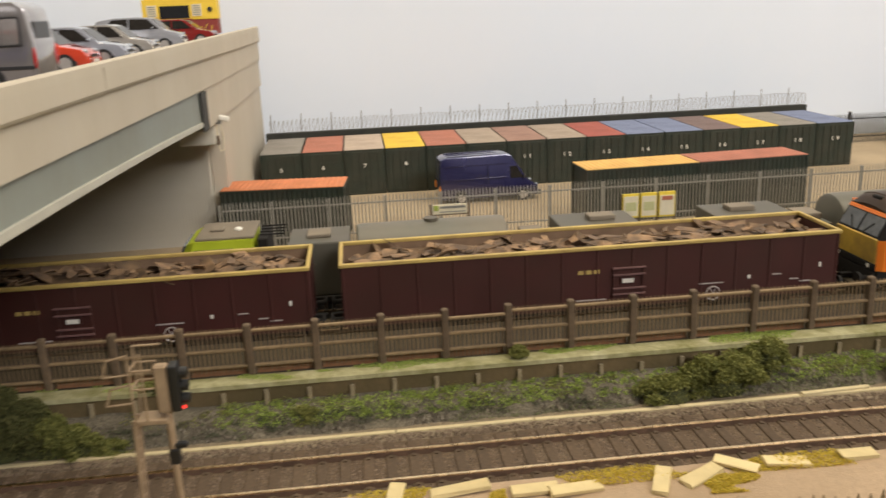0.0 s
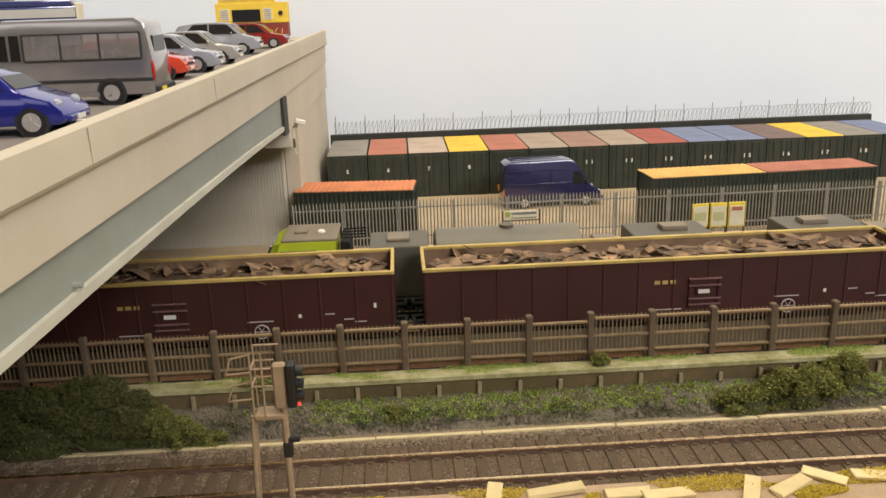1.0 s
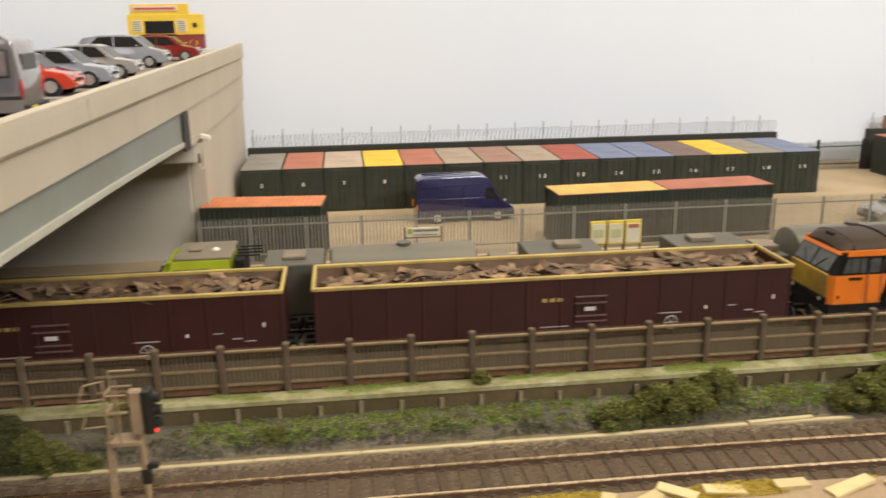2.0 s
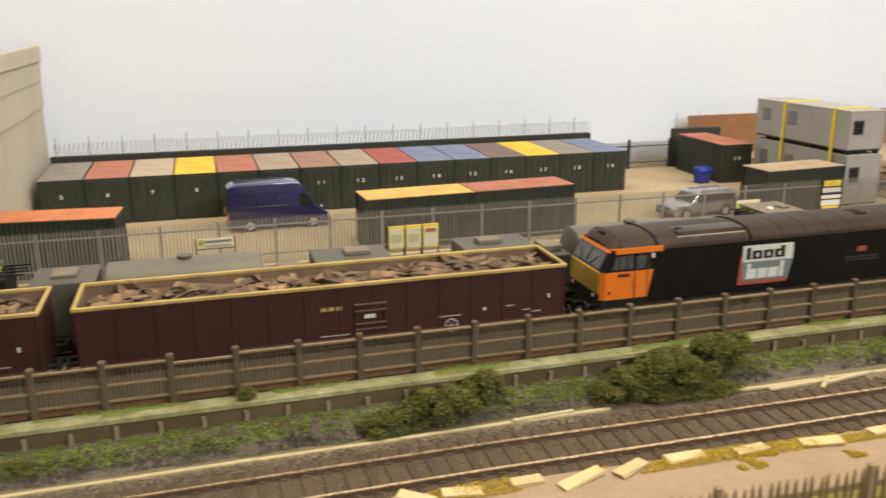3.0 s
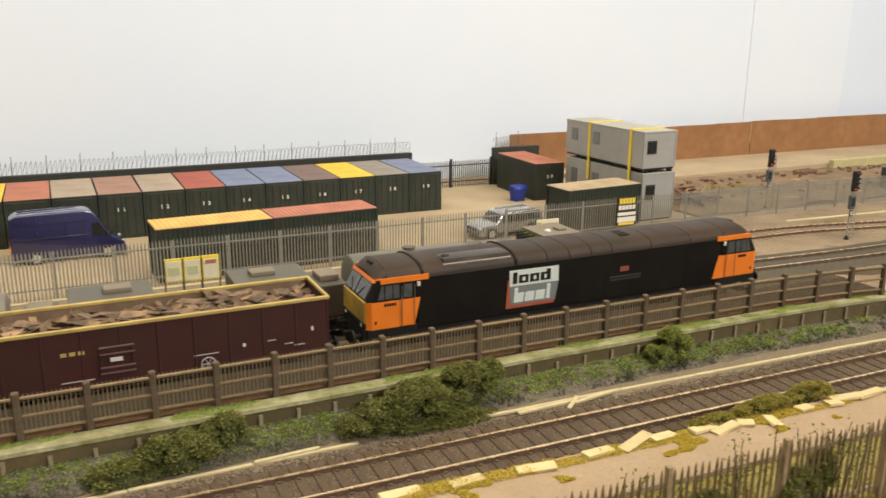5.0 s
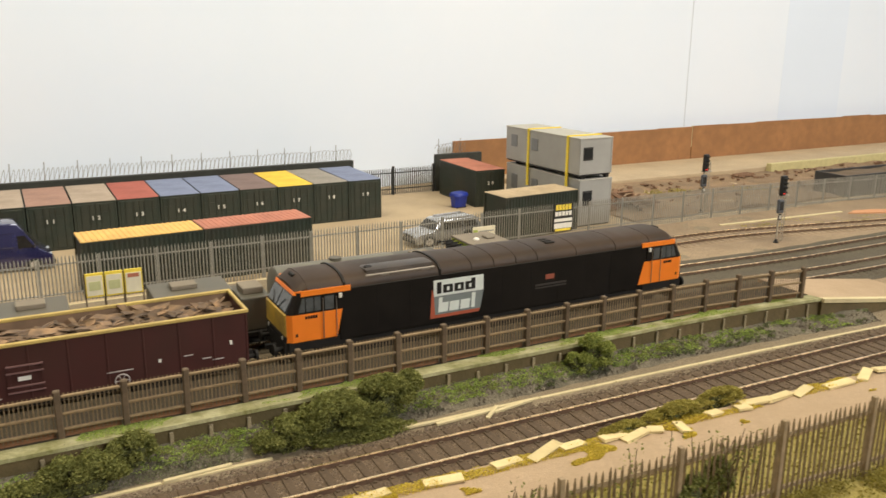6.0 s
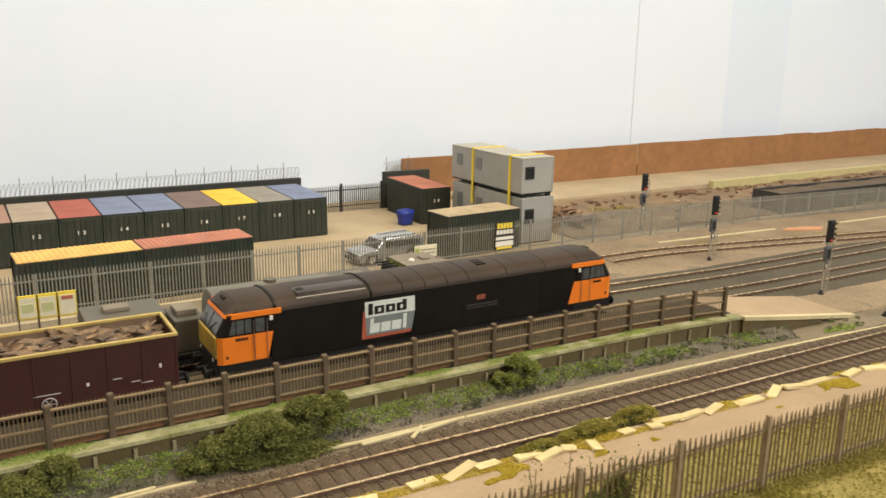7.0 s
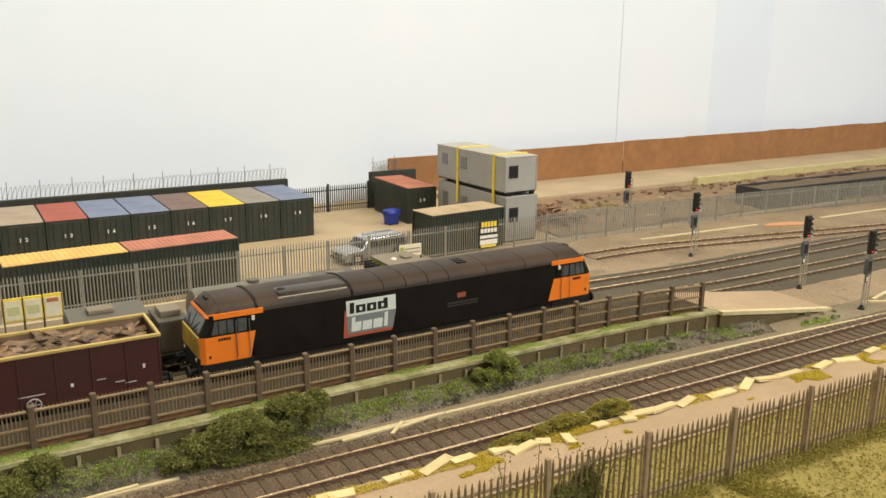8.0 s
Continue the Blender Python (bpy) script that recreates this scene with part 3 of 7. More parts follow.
TOPS = {k: top_paint("roof_" + k, c) for k, c in dict(grey=(0.27, 0.25, 0.22), terracotta=(0.42, 0.17, 0.115), beige=(0.47, 0.38, 0.30), yellow=(0.74, 0.50, 0.06),
        stone=(0.37, 0.30, 0.235), rosy=(0.33, 0.20, 0.155), red=(0.36, 0.105, 0.08), blue=(0.19, 0.225, 0.34), mauve=(0.19, 0.135, 0.125), orange=(0.62, 0.22, 0.09), amber=(0.78, 0.47, 0.14), salmon=(0.48, 0.19, 0.125), tan=(0.5, 0.39, 0.25)).items()}


def container(L, W, H, roof, label, m, number="", group=""):
    """Shipping container, length along local y, doors at y = 0, one corner post at the origin."""
    t = thing("storage_container", m, label, "container", group)
    side = B()
    n = int(L / 0.0032)
    for x, s in ((0.0006, -1), (W - 0.0006, 1)):
        ring = []
        pts = []
        for i in range(n):
            y = 0.0015 + i * (L - 0.003) / n
            q = (L - 0.003) / n
            pts += [(x, y), (x, y + q * 0.35), (x + s * 0.0004, y + q * 0.5), (x + s * 0.0004, y + q * 0.85)]
        pts.append((x, L - 0.0015))
        side.loft([[(a, b, 0.0012) for a, b in pts], [(a, b, H - 0.0015) for a, b in pts]], close=False, caps=False)
    side.box(0.0007, W - 0.0007, 0.0009, L - 0.0009, 0.0004, H - 0.0012)
    part("body", side, DKGREEN, t)
    fr = B()
    for x in (0, W - 0.0016):
        for y in (0, L - 0.0016):
            fr.box(x, x + 0.0016, y, y + 0.0016, 0, H - 0.0003)
    for z in (0, H - 0.0017):
        fr.box(0.0016, W - 0.0016, 0, 0.0014, z, z + 0.0014)
        fr.box(0.0016, W - 0.0016, L - 0.0014, L, z, z + 0.0014)
        fr.box(0, 0.0014, 0.0016, L - 0.0016, z, z + 0.0014)
        fr.box(W - 0.0014, W, 0.0016, L - 0.0016, z, z + 0.0014)
    part("frame", fr, DKGREEN, t)
    rf = B()
    k = int(L / 0.0036)
    prof = []
    for i in range(k):
        y = 0.0003 + i * (L - 0.0006) / k
        q = (L - 0.0006) / k
        prof += [(y, H), (y + q * 0.4, H), (y + q * 0.5, H + 0.00035), (y + q * 0.9, H + 0.00035)]
    prof.append((L - 0.0003, H))
    rf.prism([(y, z) for y, z in prof] + [(L - 0.0003, H - 0.0006), (0.0003, H - 0.0006)], "x", 0.0003, W - 0.0003)
    part("roof", rf, roof, t)
    for s in (0, 1):
        x0 = 0.0018 + s * (W / 2 - 0.0017)
        d = part("door", B().box(x0, x0 + W / 2 - 0.0019, -0.0002, 0.0006, 0.0016, H - 0.0019, 0.0002), DKGREEN, t)
        for q in (0.28, 0.72):
            x = x0 + q * (W / 2 - 0.0019)
            part("locking_bar", B().cyl((x, -0.0005, 0.002), (x, -0.0005, H - 0.0022), 0.00025, 6).box(x - 0.0006, x + 0.0006, -0.0007, -0.0002, H * 0.34, H * 0.37), DKGREEN, d)
        for z in (0.25, 0.5, 0.75):
            part("door_rib", B().box(x0 + 0.0006, x0 + W / 2 - 0.0026, -0.00035, -0.0002, H * z - 0.0003, H * z + 0.0003), DKGREEN, d)
    if number:
        text("number", "  ".join(number), 0.0044, WHITE, t, pose(W * 0.5, -0.0009, H * 0.64, 90), 0.00012, "white painted number")
    return t


ROW = "storage containers in the long row"
kinds = "grey terracotta beige yellow terracotta stone rosy stone red blue blue mauve yellow grey blue".split()
words = dict(grey="grey", terracotta="terracotta", beige="pale beige", yellow="bright yellow", stone="stone-coloured", rosy="rosy brown", red="dull red", blue="slate blue", mauve="mauve brown")
for i, k in enumerate(kinds):
    n = i + 5
    container(0.0815, 0.0326, 0.0372, TOPS[k], "dark green storage container with a %s roof" % words[k], pose(0.229 + (n - 8) * 0.0334 - 0.0328, 0.7575, 0.0, 0, 0, random.uniform(-0.5, 0.5)), str(n), ROW)
container(0.0815, 0.0335, 0.0372, TOPS["salmon"], "dark green storage container with a salmon roof by the gate", pose(0.6995, 0.7585, 0, 0, 0, -1.5), "20")


def longways(cx, cy, rot, roof, label):
    """A container that stands with its long side to the fence."""
    L, W = 0.0795, 0.032
    m = pose(cx, cy, 0, 0, 0, rot) @ pose(L / 2, -W / 2, 0, 0, 0, 90)
    container(L, W, 0.0372, roof, label, m)


longways(0.1255, 0.6345, -5.5, TOPS["orange"], "dark green container with a bright orange roof")
longways(0.3625, 0.6365, 3.2, TOPS["amber"], "dark green container with an amber roof beside the fence")
longways(0.4425, 0.6410, 3.2, TOPS["salmon"], "dark green container with a salmon roof beside the fence")
longways(0.6905, 0.6455, 4.5, TOPS["tan"], "dark green container with a sandy tan roof")

# stacked site cabins with yellow straps
SHUT = M("cabin_side_window", (0.17, 0.175, 0.18), 0.35, var=0.1)
CABIN = M("cabin_grey_paint", (0.365, 0.362, 0.345), 0.6, var=0.05, scale=60, stain=(0.29, 0.29, 0.275), stain_scale=25, stain_amt=0.35, stain_edge=0.25)
CABINROOF = M("cabin_roof_felt", (0.4, 0.39, 0.355), 0.85, var=0.08)
STRAP = M("yellow_strap", (0.78, 0.60, 0.05), 0.6, var=0.06)
DARKGLASS = M("dark_window_glass", (0.02, 0.022, 0.025), 0.08, var=0.1, alpha_rough=0.02)


def cabin(m, H, label, straps):
    t = thing("site_cabin", m, label, "cabin", "stacked site cabins")
    W, L = 0.0368, 0.119
    part("body", B().box(0, W, 0, L, 0.0015, H - 0.0012, 0.0003), CABIN, t)
    part("base_frame", B().box(0.001, W - 0.001, 0.001, L - 0.001, 0, 0.0016), BLACK, t, "dark steel base")
    part("roof", B().box(-0.0003, W + 0.0003, -0.0003, L + 0.0003, H - 0.0012, H, 0.0002), CABINROOF, t)
    for x in (0.0002, W - 0.0014):
        part("corner_post", B().box(x, x + 0.0012, -0.0004, 0.0, 0.0015, H - 0.0012), CABIN, t)
    w = part("window", B().box(0.0040, 0.0145, -0.0006, 0.0001, H * 0.42, H * 0.76, 0.0002), BLACK, t, "small dark framed window")
    part("pane", B().box(0.0050, 0.0135, -0.0009, -0.0006, H * 0.46, H * 0.72), DARKGLASS, w)
    for y in (0.064, 0.099):
        part("side_window", B().box(-0.0005, 0.0001, y, y + 0.0105, H * 0.44, H * 0.78, 0.0004), SHUT, t, "grey glazed side window")
    if straps:
        for y in (0.016, 0.078):
            part("strap", B().box(-0.0011, 0.0, y, y + 0.0030, -0.02, H + 0.0006).box(-0.0011, W + 0.0003, y, y + 0.0030, H, H + 0.0009), STRAP, t, "bright yellow lashing strap")
    return t


cabin(pose(0.7372, 0.6405, 0.0465, 0, 0, 1.0), 0.0342, "grey site cabin stacked on another, with yellow straps", True)
cabin(pose(0.7388, 0.641, 0.0, 0, 0, 1.0), 0.0435, "grey site cabin under another one", False)
for i in range(4):
    o = part("packing_block", B().box(-0.002, 0.002, -0.002, 0.002, 0, 0.003, 0.0002), BLACK)
    o.matrix_basis = pose(0.744 + (i % 2) * 0.027, 0.645 + (i // 2) * 0.105, 0.0435)
    tagged(o, "dark packing block between stacked cabins", "block", "packing blocks")

# razor wire on the black walls
WIRE = M("razor_wire_steel", (0.22, 0.21, 0.2), 0.4, metal=0.8, var=0.1)


def razor_wire(x0, x1, label):
    t = thing("razor_wire", Matrix(), label, "wire fence")
    c = bpy.data.curves.new("coil", "CURVE")
    c.dimensions, c.bevel_depth, c.bevel_resolution = "3D", 0.0002, 0
    sp = c.splines.new("POLY")
    n = int((x1 - x0) / 0.0039 * 12)
    sp.points.add(n)
    for i in range(n + 1):
        a = i / 12 * 2 * math.pi
        x = x0 + (x1 - x0) * i / n
        r = 0.0056 + 0.0012 * noise.noise((x * 60, 0, 0))
        sp.points[i].co = (x + 0.0012 * math.sin(a), 0.856 + r * 0.8 * math.cos(a), 0.0464 + 0.0008 * noise.noise((x * 25, 3, 0)) + r * math.sin(a), 1)
    c.materials.append(WIRE)
    o = new("coil", c)
    o.parent = t
    for i in range(int((x1 - x0) / 0.0273) + 1):
        x = x0 + 0.0022 + i * 0.0273
        part("stanchion", B().cyl((x, 0.8562, 0.04), (x + 0.0004, 0.8562, 0.0572), 0.00034, 6), WIRE, t)


razor_wire(0.095, 0.606, "coil of razor wire on thin stanchions along the wall")
razor_wire(0.706, 0.742, "short coil of razor wire beside the gate")


# black palisade gate at the yard's end
def gate():
    t = thing("palisade_gate", Matrix(), "black steel palisade gate closing the yard", "gate")
    me = pale(0.0285, 0.0012).mesh("pale", BLACK)
    for i in range(37):
        again("pale", me, t, pose(0.610 + i * 0.00252, 0.8535, 0.001))
    for x in (0.6085, 0.653, 0.7015):
        part("post", B().box(x - 0.0011, x + 0.0011, 0.8538, 0.856, -0.002, 0.031), BLACK, t)
    for z in (0.006, 0.0235):
        part("rail", B().box(0.609, 0.652, 0.8538, 0.8548, z, z + 0.001), BLACK, t)
        part("rail", B().box(0.654, 0.7, 0.8538, 0.8548, z, z + 0.001), BLACK, t)


gate()

# blue skip bin
BLUEBIN = M("blue_plastic", (0.015, 0.035, 0.30), 0.4, var=0.1, stain=(0.02, 0.03, 0.16), stain_scale=60, stain_amt=0.3)
t = thing("waste_bin", pose(0.685, 0.7665, 0, 0, 0, 8), "blue plastic waste bin with a domed lid", "bin")
b = B()
b.loft([[(sx * w, sy * d, z) for sx, sy in ((-1, -0.6), (-0.6, -1), (0.6, -1), (1, -0.6), (1, 0.6), (0.6, 1), (-0.6, 1), (-1, 0.6))] for w, d, z in ((0.0066, 0.0055, 0.001), (0.0072, 0.006, 0.007), (0.008, 0.0068, 0.0118), (0.0083, 0.007, 0.0119))])
part("body", b, BLUEBIN, t, smooth=True)
b = B()
b.loft([[(sx * w, sy * d, z) for sx, sy in ((-1, -0.6), (-0.6, -1), (0.6, -1), (1, -0.6), (1, 0.6), (0.6, 1), (-0.6, 1), (-1, 0.6))] for w, d, z in ((0.0087, 0.0074, 0.0119), (0.0087, 0.0074, 0.0128), (0.0078, 0.006, 0.0152), (0.005, 0.003, 0.0162))])
part("lid", b, BLUEBIN, t, smooth=True)
for x in (-0.005, 0.005):
    for y in (-0.004, 0.004):
        part("castor", B().cyl((x - 0.0006, y, 0.0008), (x + 0.0006, y, 0.0008), 0.0008, 8), BLACK, t)

# signs on the palisade fence
SIGNB = M("black_sign", (0.025, 0.025, 0.022), 0.5, var=0.1)
YEL = M("yellow_paint", (0.80, 0.62, 0.07), 0.55, var=0.06)
CREAMB = M("cream_paint", (0.72, 0.66, 0.48), 0.6, var=0.06)
PALEG = M("faded_green_print", (0.52, 0.52, 0.26), 0.6, var=0.1)
GREENB = M("green_paint", (0.35, 0.42, 0.08), 0.6, var=0.06)
t = thing("sign_board", pose(0.6995, 0.6105, 0.0075), "black and white sign with yellow and white bars, on the fence", "sign")
part("board", B().box(-0.0098, 0.0098, -0.0006, 0.0, 0, 0.0245, 0.0001), SIGNB, t)
for z0, z1, w, mt, nm in ((0.0185, 0.0232, 0.0082, YEL, "yellow_bar"), (0.0135, 0.0172, 0.0088, WHITE, "white_bar"), (0.0085, 0.0112, 0.0092, WHITE, "white_bar"), (0.0028, 0.0072, 0.0092, WHITE, "white_panel"), (0.0004, 0.0024, 0.008, YEL, "yellow_bar")):
    if z1 > 0.013:
        for q in range(5):
            x = -w + q * w * 0.4
            part(nm, B().box(x + 0.0003, x + w * 0.4 - 0.0004, -0.0008, -0.0006, z0, z1), mt, t)
    else:
        part(nm, B().box(-w, w, -0.0008, -0.0006, z0, z1), mt, t)
t = thing("low_sign", pose(0.619, 0.606, 0.0), "low cream sign with a green square, in front of the fence", "sign")
part("board", B().box(-0.0105, 0.0105, -0.0005, 0.0, 0.0105, 0.0208, 0.0001), CREAMB, t)
part("green_square", B().box(-0.0098, -0.006, -0.0007, -0.0005, 0.0115, 0.0185), GREENB, t)
for z in (0.0135, 0.0165):
    part("text_bar", B().box(-0.005, 0.009, -0.0007, -0.0005, z, z + 0.0009), GREYMETAL, t)
for x in (-0.0105, 0.0105):
    part("post", B().box(x - 0.0005, x + 0.0005, 0.0, 0.001, 0, 0.0215), BLACK, t)
t = thing("notice_board", pose(0.2221, 0.530, 0.0), "cream notice board between two dark posts beside the track", "sign")
part("board", B().box(-0.0092, 0.0092, -0.0004, 0.0002, 0.0358, 0.0412, 0.0001), CREAMB, t)
part("green_square", B().box(-0.0088, -0.0062, -0.0006, -0.0004, 0.0378, 0.0408), GREENB, t)
part("text_bar", B().box(-0.0055, 0.0085, -0.0006, -0.0004, 0.0390, 0.0402), GREYMETAL, t)
part("text_bar", B().box(-0.0055, 0.0085, -0.0006, -0.0004, 0.0368, 0.0373), GREYMETAL, t)
for x in (-0.0104, 0.0104):
    part("post", B().box(x - 0.0005, x + 0.0005, -0.0005, 0.0005, 0.004, 0.0415, 0.0001), FENCE_DARK, t)
part("crossbar", B().box(-0.0099, 0.0099, -0.0004, 0.0004, 0.0352, 0.0358), FENCE_DARK, t)
for k in range(3):
    t = thing("poster_board", pose(0.3233 + k * 0.0101, 0.5285 - 0.0008 * k, 0.0), "yellow-edged poster board with a printed sheet on posts", "sign", "poster boards by the fence")
    part("board", B().box(-0.0047, 0.0047, -0.0005, 0.0004, 0.0270, 0.0407 + 0.0003 * k, 0.0001), YEL, t)
    part("sheet", B().box(-0.0041, 0.0041, -0.0008, -0.0005, 0.0280, 0.0393), CREAMB, t)
    part("printed_block", B().box(-0.0030, 0.0030, -0.001, -0.0008, 0.0366 if k == 2 else 0.031, 0.0388 if k == 2 else 0.036), M("red_print", (0.45, 0.16, 0.09), 0.6) if k == 2 else PALEG, t)
    for x in (-0.0049, 0.0049):
        part("post", B().box(x - 0.0004, x + 0.0004, 0.0005, 0.0013, 0.004, 0.0404), FENCE_DARK, t)

# ---- road vehicles ----
TYRE = M("black_tyre", (0.015, 0.015, 0.015), 0.8, var=0.1)
RIM = M("silver_rim", (0.62, 0.6, 0.58), 0.3, metal=0.6, var=0.1)
CARGLASS = M("car_glass", (0.022, 0.02, 0.018), 0.1, var=0.2, alpha_rough=0.03, spec=0.35)
LAMPGLASS = M("headlamp_glass", (0.33, 0.36, 0.4), 0.08, var=0.1, alpha_rough=0.03)
REDGLASS = M("red_lamp_glass", (0.45, 0.02, 0.02), 0.15, var=0.1)
AMBER = M("amber_lamp_glass", (0.75, 0.25, 0.03), 0.2, var=0.1)
SEATM = M("grey_seat_cloth", (0.09, 0.08, 0.085), 0.9, var=0.15)
CLEARG = glass_mat("tinted_bus_glass", (0.66, 0.62, 0.60))
PLASTIC = M("dark_bumper_plastic", (0.03, 0.03, 0.032), 0.6, var=0.1)


def paint(name, c, metal=0.3, rough=0.2):
    return M(name, c, rough, metal=metal, var=0.04, scale=150, alpha_rough=0.05, coat=1.0)


def vehicle(name, m, label, category, mat_, outline, W, belt, top, taper, side_windows, screens, axles, wr, lamps, extra=None, group="", bev=0.0009, see_through=None):
    """outline: side view from the nose (x = 0) backwards, closed; screens: pairs of its points that carry front and rear glass."""
    t = thing(name, m, label, category, group)

    def half(z):
        return W / 2 * (1 - taper * max(0, (z - belt) / (top - belt)))
    b = B()
    lo = [b.bm.verts.new((x, -half(z), z)) for x, z in outline]
    hi = [b.bm.verts.new((x, half(z), z)) for x, z in outline]
    n = len(outline)
    b.bm.faces.new(lo)
    b.bm.faces.new(hi[::-1])
    for i in range(n):
        b.bm.faces.new((lo[i], hi[i], hi[(i + 1) % n], lo[(i + 1) % n]))
    bmesh.ops.recalc_face_normals(b.bm, faces=b.bm.faces)
    bmesh.ops.bevel(b.bm, geom=[e for e in b.bm.edges], offset=bev, segments=2, affect="EDGES", profile=0.6)
    if see_through:
        # cut the window openings out of both sides and leave a hollow shell
        x0, x1, z0, z1 = see_through
        for co, no in (((x0, 0, 0), (1, 0, 0)), ((x1, 0, 0), (1, 0, 0)), ((0, 0, z0), (0, 0, 1)), ((0, 0, z1), (0, 0, 1))):
            bmesh.ops.bisect_plane(b.bm, geom=b.bm.verts[:] + b.bm.edges[:] + b.bm.faces[:], plane_co=co, plane_no=no)
        gone = [f for f in b.bm.faces if abs(f.normal.y) > 0.5 and x0 < f.calc_center_median().x < x1 and z0 < f.calc_center_median().z < z1]
        bmesh.ops.delete(b.bm, geom=gone, context="FACES")
        for q in range(4):
            xs = x0 + (x1 - x0) * (q + 0.3) / 5
            for s in (-1, 1):
                part("seat", B().box(xs, xs + 0.0035, s * W * 0.24 - W * 0.15, s * W * 0.24 + W * 0.15, 0.010, z0 + (z1 - z0) * (0.55 if q < 2 else 0.3), 0.0008).box(xs - 0.005, xs + 0.0035, s * W * 0.24 - W * 0.15, s * W * 0.24 + W * 0.15, 0.010, 0.0145, 0.0008), SEATM, t, "grey passenger seat")
    part("body", b, mat_, t, smooth=True)
    for poly in side_windows:
        for s in (-1, 1):
            w = B()
            w.loft([[(x, s * (half(z) + q), z) for x, z in poly] for q in (-0.0004, 0.00022)])
            part("side_window", w, CLEARG if see_through and poly[0][0] > see_through[0] - 0.002 else CARGLASS, t, "dark side window")
    for (x0, z0), (x1, z1) in screens:
        w = B()
        d = Vector((z1 - z0, 0, -(x1 - x0))).normalized()
        if (x0 + x1) / 2 < outline_mid(outline):
            d = d if d.x < 0 else -d
        else:
            d = d if d.x > 0 else -d
        y0, y1 = half(z0) - 0.0012, half(z1) - 0.0012
        ring = [(x0, -y0, z0), (x0, y0, z0), (x1, y1, z1), (x1, -y1, z1)]
        w.loft([[(x + d.x * q, y, z + d.z * q) for x, y, z in ring] for q in (-0.0004, 0.00025)])
        part("windscreen", w, CARGLASS, t, "dark windscreen")
    for x in axles:
        for s in (-1, 1):
            y = s * (W / 2 - 0.0006)
            arch = part("wheel_arch", B().cyl((x, y - s * 0.001, wr * 1.02), (x, y + s * 0.00065, wr * 1.02), wr * 1.2, 20), PLASTIC, t)
            w = part("wheel", B().cyl((x, y - s * 0.0016, wr), (x, y + s * 0.0009, wr), wr, 20), TYRE, t)
            rm = B().cyl((x, y + s * 0.0007, wr), (x, y + s * 0.00105, wr), wr * 0.66, 16)
            for k in range(5):
                a = k * 2 * math.pi / 5
                rm.obox(pose(x + wr * 0.33 * math.cos(a), y + s * 0.0011, wr + wr * 0.33 * math.sin(a), 0, -math.degrees(a), 0), wr * 0.6, 0.0003, wr * 0.18)
            part("rim", rm, RIM, w, "silver wheel rim")
    xn, xt = min(x for x, z in outline), max(x for x, z in outline)
    for nm, x, z, y, sx, sy, sz, mt in lamps:
        for s in (-1, 1):
            part(nm, B().ball((x, s * y, z), 1.0, sx, sy, sz), mt, t, smooth=True)
    if extra:
        extra(t, half)
    return t


def outline_mid(o):
    return sum(x for x, z in o) / len(o)


